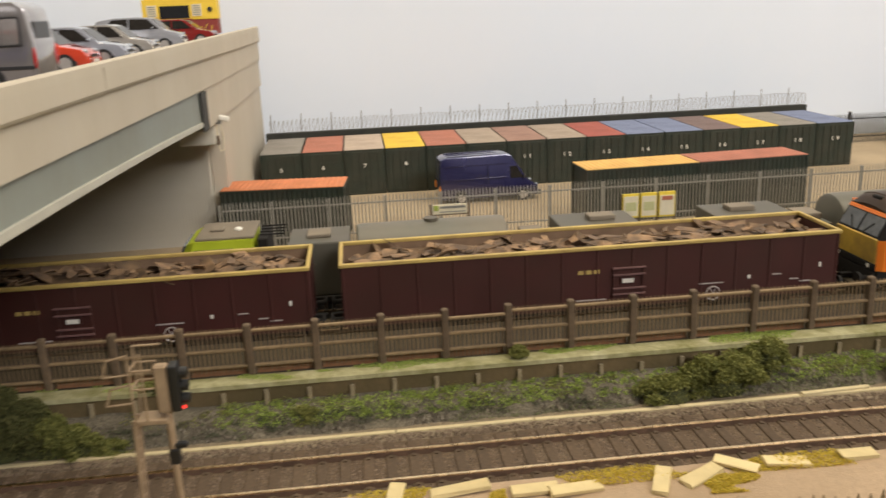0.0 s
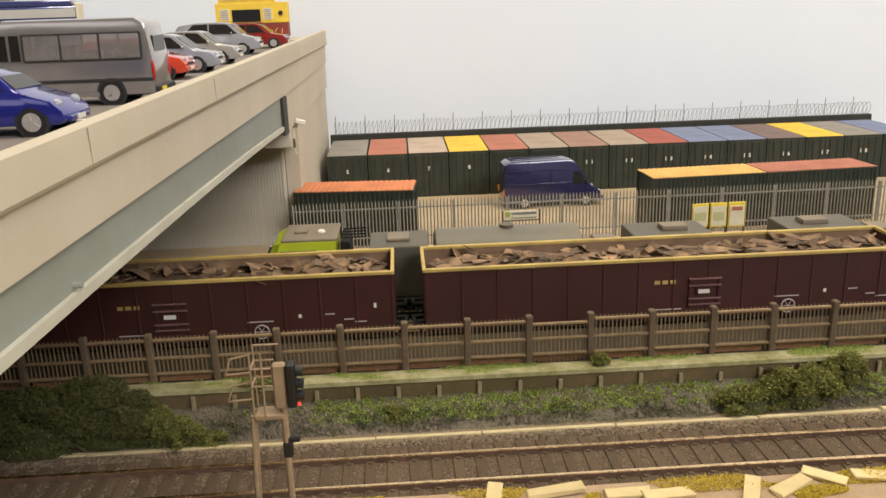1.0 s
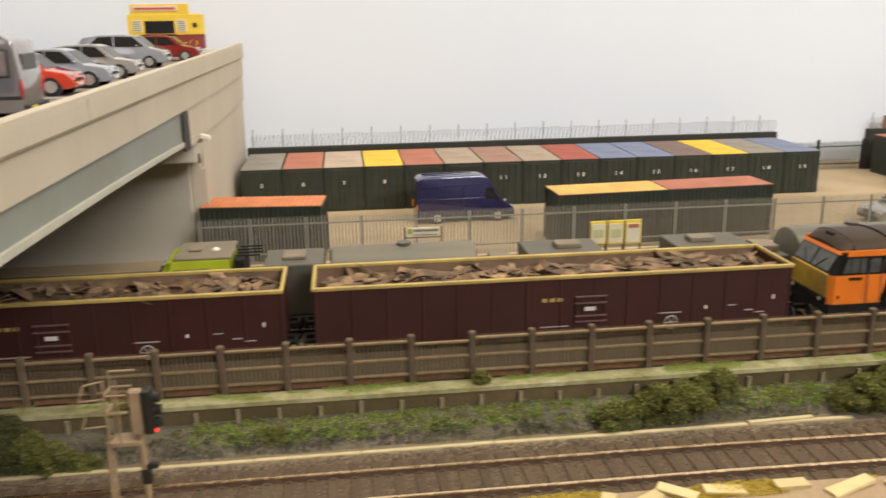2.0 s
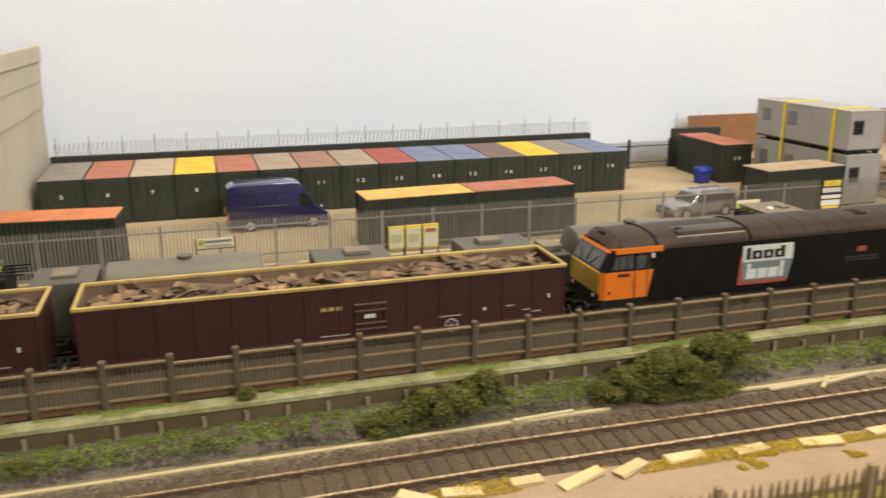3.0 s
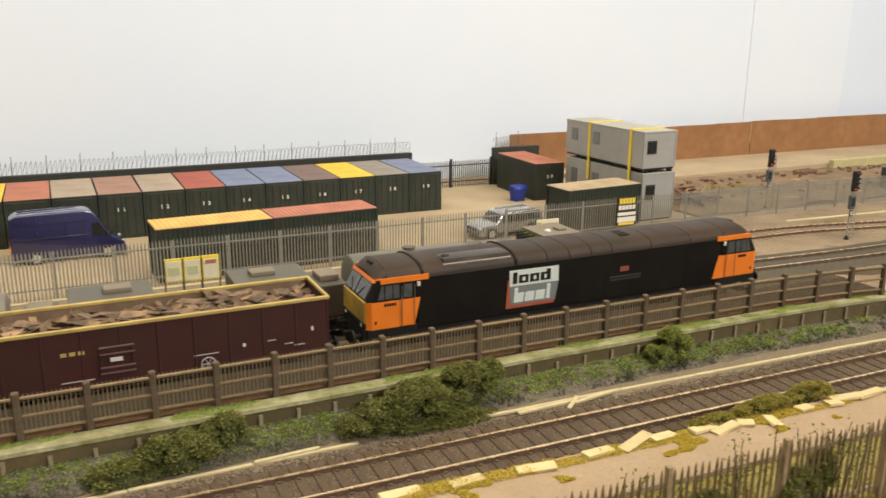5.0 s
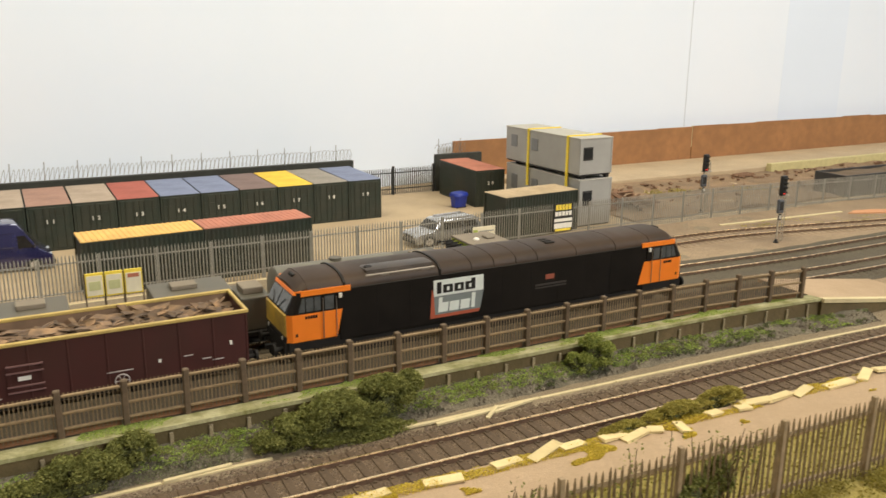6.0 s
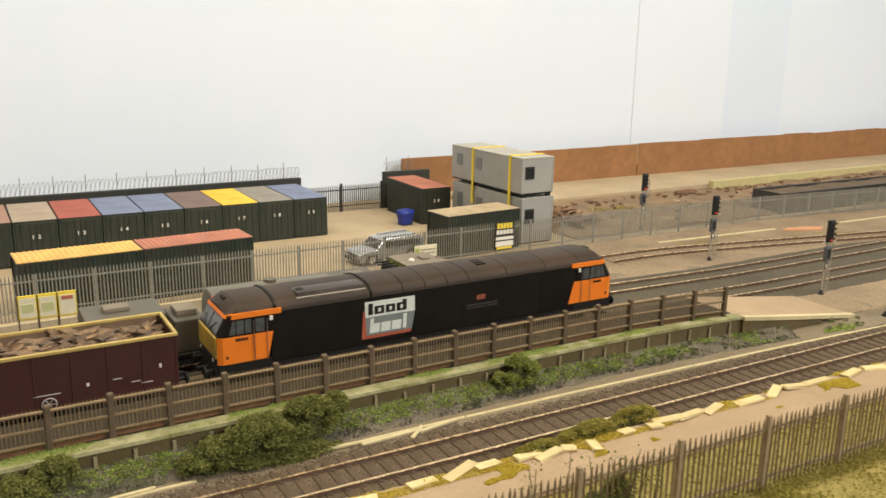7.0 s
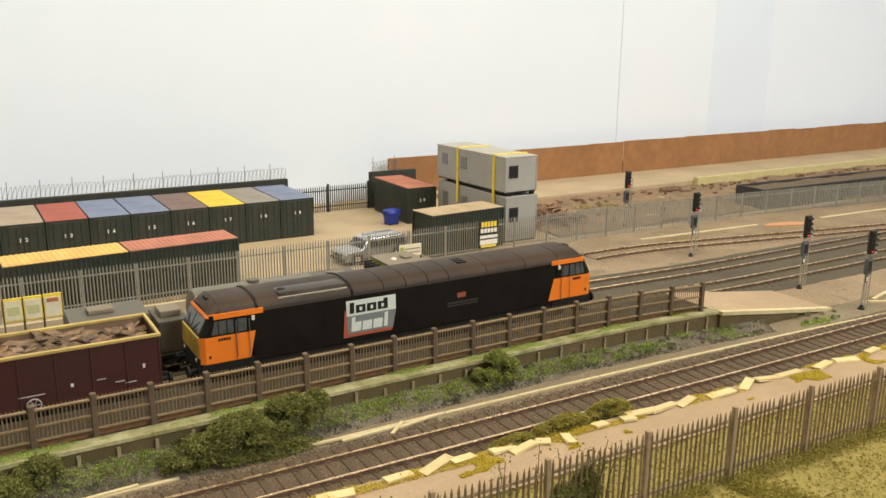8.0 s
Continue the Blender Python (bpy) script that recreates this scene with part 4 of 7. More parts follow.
def hatch(name, m, label, mat_, L=0.050, W=0.0222, H=0.0190, group="parked cars on the bridge", mpv=0.0, saloon=False):
    """Small car, nose at x = 0, tail at x = L, centre line y = 0."""
    u, h = L / 0.05, H / 0.019
    o = [(0.0, 0.0035), (0.0, 0.0075), (0.0022, 0.0098), (0.0105 - mpv * 0.002, 0.0114), (0.0185 - mpv * 0.003, 0.0181), (0.0225, 0.0190), (0.0355, 0.0188)]
    o += [(0.0405, 0.0172), (0.0452, 0.0123), (0.0496, 0.0117), (0.05, 0.0045), (0.049, 0.003), (0.002, 0.0028)] if saloon else [(0.0445, 0.0175), (0.0485, 0.0120), (0.05, 0.0105), (0.05, 0.0045), (0.049, 0.003), (0.002, 0.0028)]
    o = [(x * u, z * h) for x, z in o]
    sc = lambda q: [(x * u, z * h) for x, z in q]
    wins = [sc([(0.0145 - mpv * 0.003, 0.0122), (0.0205 - mpv * 0.003, 0.0176), (0.0275, 0.0180), (0.0275, 0.0122)]), sc([(0.0283, 0.0122), (0.0283, 0.0180), (0.0365, 0.0178), (0.0425 if not saloon else 0.0405, 0.0124)])]
    ws = [tuple(sc([(0.0112 - mpv * 0.002, 0.0119), (0.018 - mpv * 0.003, 0.0177)])), tuple(sc([(0.0413 if saloon else 0.0450, 0.0166 if saloon else 0.0169), (0.0448 if saloon else 0.0480, 0.0128 if saloon else 0.0127)]))]
    lamps = [("headlight", 0.0018 * u, 0.0088 * h, W / 2 - 0.0038, 0.0016, 0.0024, 0.0011, LAMPGLASS), ("tail_light", L - 0.0004, 0.0098 * h, W / 2 - 0.0022, 0.0007, 0.0014, 0.0019, REDGLASS), ("mirror", 0.0150 * u, 0.0128 * h, W / 2 + 0.0006, 0.0008, 0.0010, 0.0007, mat_)]

    def more(t, half):
        part("front_bumper", B().box(-0.0006, 0.001, -W / 2 + 0.002, W / 2 - 0.002, 0.0036 * h, 0.0058 * h, 0.0002), mat_, t)
        part("grille", B().box(-0.0004, 0.0004, -0.0045, 0.0045, 0.0064 * h, 0.0075 * h), PLASTIC, t)
        part("number_plate", B().box(-0.0009, -0.0006, -0.0032, 0.0032, 0.0042 * h, 0.0054 * h), WHITE, t)
        for s in (-1, 1):
            part("door_line", B().box(0.0280 * u, 0.02815 * u, s * (W / 2) - 0.00015, s * (W / 2) + 0.00015, 0.004, 0.0119 * h), PLASTIC, t)
    return vehicle(name, m, label, "car", mat_, o, W, 0.0115 * h, H, 0.22, wins, ws, (0.0092 * u, 0.0405 * u), 0.0041, lamps, more, group)


def round_car(m):
    o = [(0.0, 0.0045), (0.0008, 0.0072), (0.004, 0.0102), (0.0105, 0.0122), (0.0135, 0.0132), (0.0185, 0.0176), (0.0245, 0.0196), (0.031, 0.0192), (0.0375, 0.0168), (0.0445, 0.0128), (0.0505, 0.0088), (0.0525, 0.0045), (0.0505, 0.003), (0.002, 0.003)]
    bl = paint("car_blue", (0.015, 0.02, 0.23), 0.2, 0.16)
    wins = [[(0.0165, 0.0132), (0.0208, 0.0174), (0.0252, 0.0184), (0.0305, 0.0180), (0.0355, 0.0160), (0.0375, 0.0132)]]
    lamps = [("headlight", 0.0035, 0.0088, 0.0070, 0.0017, 0.0018, 0.0018, LAMPGLASS), ("tail_light", 0.0505, 0.0092, 0.0072, 0.0012, 0.0014, 0.0014, REDGLASS), ("fender", 0.0098, 0.0062, 0.0083, 0.0075, 0.0026, 0.0052, bl), ("fender", 0.0415, 0.0062, 0.0083, 0.0078, 0.0026, 0.0055, bl)]

    def more(t, half):
        part("bumper", B().box(-0.0004, 0.002, -0.008, 0.008, 0.0036, 0.0056, 0.0006), bl, t)
        part("number_plate", B().box(-0.0008, -0.0004, -0.003, 0.003, 0.004, 0.0053), WHITE, t)
    return vehicle("small_car", m, "glossy blue rounded small car on the bridge", "car", bl, o, 0.0222, 0.0125, 0.0196, 0.3, wins, [((0.0138, 0.0136), (0.0183, 0.0172)), ((0.0385, 0.0162), (0.044, 0.0133))], (0.0098, 0.0415), 0.0042, lamps, more, "parked cars on the bridge", bev=0.0014)


def minibus(m):
    si = paint("minibus_silver", (0.385, 0.365, 0.365), 0.6, 0.2)
    o = [(0.0, 0.004), (0.0, 0.0115), (0.009, 0.0172), (0.0165, 0.0312), (0.0205, 0.0348), (0.074, 0.0348), (0.0785, 0.0322), (0.0800, 0.019), (0.0800, 0.0045), (0.079, 0.0035), (0.001, 0.0035)]
    wins = [[(0.0122, 0.0188), (0.0178, 0.0288), (0.0225, 0.0288), (0.0225, 0.0188)], [(0.0238, 0.0188), (0.0238, 0.0288), (0.0275, 0.0288), (0.0275, 0.0188)],
            [(0.0292, 0.0188), (0.0292, 0.0285), (0.0435, 0.0285), (0.0435, 0.0188)], [(0.0440, 0.0188), (0.0440, 0.0285), (0.0590, 0.0285), (0.0590, 0.0188)], [(0.0595, 0.0188), (0.0595, 0.0285), (0.0755, 0.0285), (0.0755, 0.0188)]]
    lamps = [("headlight", 0.0018, 0.0108, 0.0095, 0.0018, 0.002, 0.0018, LAMPGLASS), ("tail_light", 0.0797, 0.0135, 0.0122, 0.0007, 0.0012, 0.0042, REDGLASS)]

    def more(t, half):
        for s in (-1, 1):
            part("rubbing_strip", B().box(0.026, 0.0795, s * 0.0132 - 0.0004, s * 0.0132 + 0.0004, 0.0094, 0.0107, 0.0002), PLASTIC, t, "black rubbing strip")
            part("sill", B().box(0.022, 0.058, s * 0.0129 - 0.0004, s * 0.0129 + 0.0004, 0.0036, 0.0056, 0.0002), si, t)
        for s in (-1, 1):
            for z in (0.0182, 0.0285):
                part("window_rubber", B().box(0.0288, 0.0760, s * half(z) - 0.0004, s * half(z) + 0.0003, z, z + 0.0007, 0.0002), PLASTIC, t, "black window surround")
            for x in (0.0286, 0.0434, 0.0589, 0.0754):
                part("window_rubber", B().loft([[(x, s * (half(z) - 0.0004), z), (x + 0.0008, s * (half(z) - 0.0004), z), (x + 0.0008, s * (half(z) + 0.00028), z), (x, s * (half(z) + 0.00028), z)] for z in (0.0188, 0.0286)]), PLASTIC, t, "black window surround")
        part("rear_bumper", B().box(0.0795, 0.0815, -0.0125, 0.0125, 0.0036, 0.0072, 0.0004), PLASTIC, t)
        part("rear_window", B().box(0.0790, 0.0799, -0.0085, 0.0085, 0.0205, 0.0272, 0.0003), CARGLASS, t)
        part("number_plate", B().box(0.0815, 0.0818, -0.009, -0.003, 0.0048, 0.0066), STRAP, t)
    return vehicle("minibus", m, "silver minibus with dark windows parked on the bridge", "minibus", si, o, 0.0262, 0.0185, 0.0348, 0.10, wins, [((0.0095, 0.018), (0.0160, 0.0298))], (0.0135, 0.062), 0.0050, lamps, more, bev=0.0021, see_through=(0.0292, 0.0755, 0.0188, 0.0285))


def panel_van(m):
    nv = paint("van_navy", (0.020, 0.020, 0.078), 0.3, 0.25)
    o = [(0.0, 0.0042), (0.0, 0.0105), (0.0085, 0.0162), (0.0175, 0.0300), (0.0215, 0.0352), (0.0255, 0.0362), (0.0715, 0.0358), (0.0755, 0.034), (0.0765, 0.018), (0.0765, 0.0045), (0.0755, 0.0038), (0.001, 0.0038)]
    wins = [[(0.0118, 0.0178), (0.0172, 0.0268), (0.0222, 0.0268), (0.0222, 0.0178)]]
    lamps = [("headlight", 0.0014, 0.0108, 0.0098, 0.0012, 0.002, 0.0015, LAMPGLASS), ("tail_light", 0.0762, 0.0125, 0.012, 0.0007, 0.001, 0.0035, AMBER)]

    def more(t, half):
        for s in (-1, 1):
            part("body_crease", B().box(0.024, 0.0755, s * half(0.0292) - 0.0003, s * half(0.0292) + 0.0003, 0.0288, 0.0294), nv, t)
            part("body_crease", B().box(0.024, 0.0755, s * half(0.019) - 0.0003, s * half(0.019) + 0.0003, 0.0186, 0.0192), nv, t)
            part("door_line", B().box(0.0392, 0.0394, s * half(0.016) - 0.00025, s * half(0.016) + 0.00025, 0.005, 0.0285), BLACK, t)
            part("mirror", B().box(0.0108, 0.0122, s * 0.0148 - 0.001, s * 0.0148 + 0.001, 0.0175, 0.0205, 0.0003), PLASTIC, t)
        part("bumper", B().box(-0.0014, 0.003, -0.0128, 0.0128, 0.0036, 0.0072, 0.0006), PLASTIC, t)
        for q in range(3):
            part("roof_rib", B().box(0.03, 0.07, -0.008 + q * 0.008, -0.007 + q * 0.008, 0.0358, 0.0364, 0.0002), nv, t)
        part("number_plate", B().box(-0.0017, -0.0014, -0.003, 0.003, 0.0044, 0.0058), WHITE, t)
    return vehicle("panel_van", m, "navy blue high-roof panel van standing in the yard", "van", nv, o, 0.0262, 0.0175, 0.0362, 0.13, wins, [((0.009, 0.0172), (0.0171, 0.0288))], (0.0125, 0.0605), 0.0046, lamps, more, bev=0.0012)


panel_van(pose(0.3095, 0.7165, 0, 0, 0, 183))


def estate(m):
    o = [(0.0, 0.0045), (0.0, 0.0098), (0.003, 0.0122), (0.0165, 0.0136), (0.0225, 0.0212), (0.026, 0.0222), (0.0575, 0.0222), (0.0605, 0.0205), (0.0625, 0.0135), (0.0625, 0.005), (0.061, 0.0038), (0.002, 0.0038)]
    sv = paint("estate_silver", (0.44, 0.44, 0.435), 0.6, 0.22)
    wins = [[(0.0195, 0.0142), (0.0242, 0.0208), (0.0330, 0.0208), (0.0330, 0.0142)], [(0.0340, 0.0142), (0.0340, 0.0208), (0.0440, 0.0208), (0.0440, 0.0142)], [(0.0450, 0.0142), (0.0450, 0.0208), (0.0570, 0.0208), (0.0592, 0.0142)]]
    lamps = [("headlight", 0.0014, 0.0102, 0.0088, 0.0014, 0.002, 0.0014, LAMPGLASS), ("tail_light", 0.062, 0.0125, 0.0108, 0.0007, 0.001, 0.003, REDGLASS), ("mirror", 0.0196, 0.015, 0.0130, 0.0009, 0.0012, 0.0009, sv)]

    def more(t, half):
        for s in (-1, 1):
            part("roof_rail", B().box(0.028, 0.056, s * 0.0085 - 0.0003, s * 0.0085 + 0.0003, 0.0222, 0.0232), sv, t)
            part("sill", B().box(0.012, 0.046, s * 0.0122 - 0.0004, s * 0.0122 + 0.0004, 0.0038, 0.0058), PLASTIC, t)
        part("bumper", B().box(-0.001, 0.002, -0.011, 0.011, 0.004, 0.0072, 0.0005), PLASTIC, t)
        part("grille", B().box(-0.0004, 0.0005, -0.006, 0.006, 0.0082, 0.0108), PLASTIC, t)
    return vehicle("off_road_car", m, "silver off-road car parked behind the palisade fence", "car", sv, o, 0.0245, 0.0138, 0.0222, 0.16, wins, [((0.0170, 0.0142), (0.0221, 0.0206)), ((0.0607, 0.0198), (0.0622, 0.0145))], (0.0115, 0.0495), 0.0049, lamps, more)


estate(pose(0.5720, 0.6465, 0, 0, 0, 7) @ Matrix.Diagonal((1.04, 1, 0.93, 1)))


# ---- vehicles on the bridge ----
def on_deck(x, y, a):
    return pose(x, y, deck_z(y), 0.2, 0, a)


round_car(on_deck(0.0722, 0.3114, 180) @ Matrix.Scale(0.87, 4))
minibus(on_deck(0.0097, 0.3845, 0) @ Matrix.Scale(0.82, 4))
hatch("hatchback_car", on_deck(0.0612, 0.484, 180), "bright orange-red small hatchback on the bridge", paint("car_orange_red", (0.6, 0.055, 0.02), 0.1))
hatch("hatchback_car", on_deck(0.0667, 0.526, 180), "pale silver-blue saloon car on the bridge", paint("car_silver_blue", (0.4, 0.43, 0.5), 0.4), L=0.054, saloon=True)
hatch("hatchback_car", on_deck(0.0655, 0.588, 180), "silver hatchback car on the bridge", paint("car_silver", (0.45, 0.43, 0.4), 0.4), L=0.052)
hatch("hatchback_car", on_deck(0.0620, 0.690, 180), "pale silver people carrier on the bridge", paint("car_champagne", (0.43, 0.45, 0.5), 0.4), L=0.060, H=0.0222, mpv=1.0)
hatch("hatchback_car", on_deck(0.0705, 0.775, 180), "dark red estate car on the bridge", paint("car_dark_red", (0.25, 0.02, 0.018), 0.2), L=0.056, H=0.0195)

o = part("kerb_slab", B().box(-0.25, 0.0890, 0.815, 0.8690, 0.1225, 0.1290, 0.0005), BEIGE, bridge, "raised concrete pavement at the end of the deck")

# snack kiosk at the bridge's end
KY = M("kiosk_yellow", (0.80, 0.57, 0.06), 0.55, var=0.06, scale=100)
KR = M("kiosk_maroon", (0.22, 0.035, 0.03), 0.6, var=0.15, scale=80)
t = thing("snack_kiosk", pose(0.0330, 0.838, 0.1290, 0, 0, 3) @ Matrix.Scale(0.93, 4), "yellow and maroon snack kiosk with a serving hatch", "kiosk")
part("upper_body", B().box(-0.033, 0.033, 0, 0.026, 0.0150, 0.0335, 0.0006), KY, t)
part("lower_body", B().box(-0.0325, 0.0325, 0.0004, 0.0256, 0.002, 0.0150, 0.0004), KR, t, "maroon lower panels")
h = part("serving_hatch", B().box(-0.018, 0.008, -0.0006, 0.0002, 0.0165, 0.0275), DARKGLASS, t, "dark open serving hatch")
part("counter", B().box(-0.020, 0.010, -0.0035, 0.0, 0.0150, 0.0158, 0.0002), KR, h)
for x in (-0.029, 0.0105):
    part("menu_board", B().box(x, x + 0.0085, -0.0007, 0.0, 0.0180, 0.0285), CREAMB, t, "cream menu board")
    for k in range(5):
        part("text_bar", B().box(x + 0.001, x + 0.0075, -0.0009, -0.0007, 0.0190 + k * 0.0019, 0.0197 + k * 0.0019), GREYMETAL, t)
part("badge", B().cyl((0.0265, -0.0007, 0.0235), (0.0265, 0.0003, 0.0235), 0.0022, 16), BLACK, t)
sg = part("roof_sign", B().box(-0.030, 0.022, 0.001, 0.0022, 0.0335, 0.0425, 0.0003), KY, t, "yellow roof sign with a pale strip")
part("sign_strip", B().box(-0.028, 0.012, 0.0004, 0.001, 0.0362, 0.0412, 0.0002), M("kiosk_sign_cream", (0.75, 0.6, 0.42), 0.6, var=0.08), sg)
part("sign_bar", B().box(-0.026, 0.010, 0.0, 0.0004, 0.0378, 0.0394), M("kiosk_sign_red", (0.6, 0.09, 0.06), 0.6, var=0.08), sg)
for k in range(6):
    part("panel_groove", B().box(-0.028 + k * 0.010, -0.0275 + k * 0.010, -0.0002, 0.0006, 0.003, 0.012), YEL if k in (1, 3) else BLACK, t)
for x in (-0.02, 0.02):
    part("wheel", B().cyl((x, 0.001, 0.002), (x, 0.004, 0.002), 0.003, 12), TYRE, t)
for k in range(5):
    part("splash_shape", B().obox(pose(0.006 + k * 0.0052, -0.0003, 0.0075 + 0.0012 * (k % 2), 0, 35 - 30 * k, 0), 0.0042, 0.0004, 0.0006), YEL, t)

# coach at the back of the bridge
CB = paint("coach_blue", (0.04, 0.05, 0.17), 0.1)
CW = paint("coach_white", (0.6, 0.6, 0.56), 0.1)
t = thing("coach", pose(-0.077, 0.60, deck_z(0.60) - 0.0005, 0.6, 0, 14), "dark blue and white coach with roof hatches", "coach")
part("body", B().box(-0.09, 0.045, 0, 0.033, 0.004, 0.036, 0.0015), CB, t, smooth=True)
part("roof", B().box(-0.088, 0.043, 0.001, 0.032, 0.036, 0.0395, 0.0012), CB, t, smooth=True)
part("window_band", B().box(-0.086, 0.040, -0.0003, 0.0004, 0.017, 0.0275), CARGLASS, t)
part("white_band", B().box(-0.086, 0.0445, -0.0004, 0.0003, 0.0295, 0.0345), CW, t)
part("front_cap", B().box(0.0445, 0.0462, 0.001, 0.032, 0.012, 0.0375, 0.0006), CREAMB, t)
for k in range(3):
    part("roof_hatch", B().box(-0.07 + k * 0.032, -0.055 + k * 0.032, 0.010, 0.024, 0.0395, 0.042, 0.0006), GREYMETAL, t)
for k in range(5):
    part("window_pillar", B().box(-0.062 + k * 0.024, -0.0605 + k * 0.024, -0.0006, 0.0004, 0.017, 0.0275), CB, t)
for x in (-0.065, 0.022):
    part("wheel", B().cyl((x, -0.0003, 0.0058), (x, 0.004, 0.0058), 0.0058, 16), TYRE, t)
# parking lines on the deck
for k, y in enumerate((0.335, 0.4075, 0.465, 0.53, 0.595)):
    o = part("parking_line", B().box(0.005, 0.078, -0.0006, 0.0006, 0, 0.0002), WHITE)
    o.matrix_basis = on_deck(0, y, 0)
    tagged(o, kind="structure", label="white painted parking line on the deck", category="road marking")

# ---- trains ----
LX = 0.0   # where the goods train stands along its track
LBLACK = M("loco_black", (0.0075, 0.006, 0.0048), 0.5, spec=0.22, var=0.2, scale=120, stain=(0.013, 0.0105, 0.008), stain_scale=30, stain_amt=0.35, stain_edge=0.25, alpha_rough=0.08)
LROOF = M("weathered_roof", (0.020, 0.0150, 0.0115), 0.5, spec=0.22, var=0.3, scale=120, stretch=(1, 0.35, 1), stain=(0.055, 0.033, 0.019), stain_scale=24, stain_amt=0.5, stain_edge=0.25, alpha_rough=0.1)
LORANGE = M("loco_orange", (0.88, 0.225, 0.022), 0.4, var=0.05, scale=100, alpha_rough=0.05)
LYELLOW = M("loco_dirty_yellow", (0.55, 0.36, 0.05), 0.5, var=0.12, scale=100, stain=(0.3, 0.2, 0.05), stain_scale=60, stain_amt=0.4)
# base colour lifted to grey in place of a reflection in the panes
GLASSD = M("cab_glass_reflection_grey", (0.085, 0.09, 0.09), 0.08, var=0.2, alpha_rough=0.03)
LOGOW = M("logo_white", (0.70, 0.74, 0.68), 0.5, var=0.04)
LOGOG = M("logo_grey", (0.2, 0.225, 0.215), 0.5, var=0.05)
LOGOR = M("logo_red", (0.42, 0.10, 0.05), 0.5, var=0.05)
SILVER = M("brushed_silver", (0.26, 0.235, 0.205), 0.45, metal=0.6, var=0.15, scale=80)
NAMEP = M("dull_nameplate", (0.06, 0.052, 0.046), 0.5, metal=0.4, var=0.15)
FRAMEB = M("underframe_black", (0.013, 0.0115, 0.0095), 0.75, spec=0.3, var=0.3, scale=100)


def wheelset(parent, x, y, r=0.0066):
    w = part("wheelset", B().cyl((x, y - 0.0094, 0.0079 + r), (x, y - 0.0070, 0.0079 + r), r, 20).cyl((x, y + 0.0070, 0.0079 + r), (x, y + 0.0094, 0.0079 + r), r, 20).cyl((x, y - 0.0125, 0.0079 + r), (x, y + 0.0125, 0.0079 + r), 0.0012, 8), FRAMEB, parent)
    return w


def buffers(t, x, d, y, z=0.0205):
    for s in (-1, 1):
        q = part("buffer", B().cyl((x, y + s * 0.0115, z), (x + d * 0.0042, y + s * 0.0115, z), 0.0012, 10).cyl((x + d * 0.0042, y + s * 0.0115, z), (x + d * 0.0054, y + s * 0.0115, z), 0.0029, 14), FRAMEB, t)
    part("coupling", B().box(min(x, x + d * 0.006), max(x, x + d * 0.006), y - 0.0014, y + 0.0014, z - 0.003, z - 0.001), FRAMEB, t)
    for k in (-0.005, 0.006):
        part("brake_hose", B().cyl((x + d * 0.0005, y + k, z - 0.001), (x + d * 0.002, y + k, z - 0.0075), 0.0005, 6), FRAMEB, t)


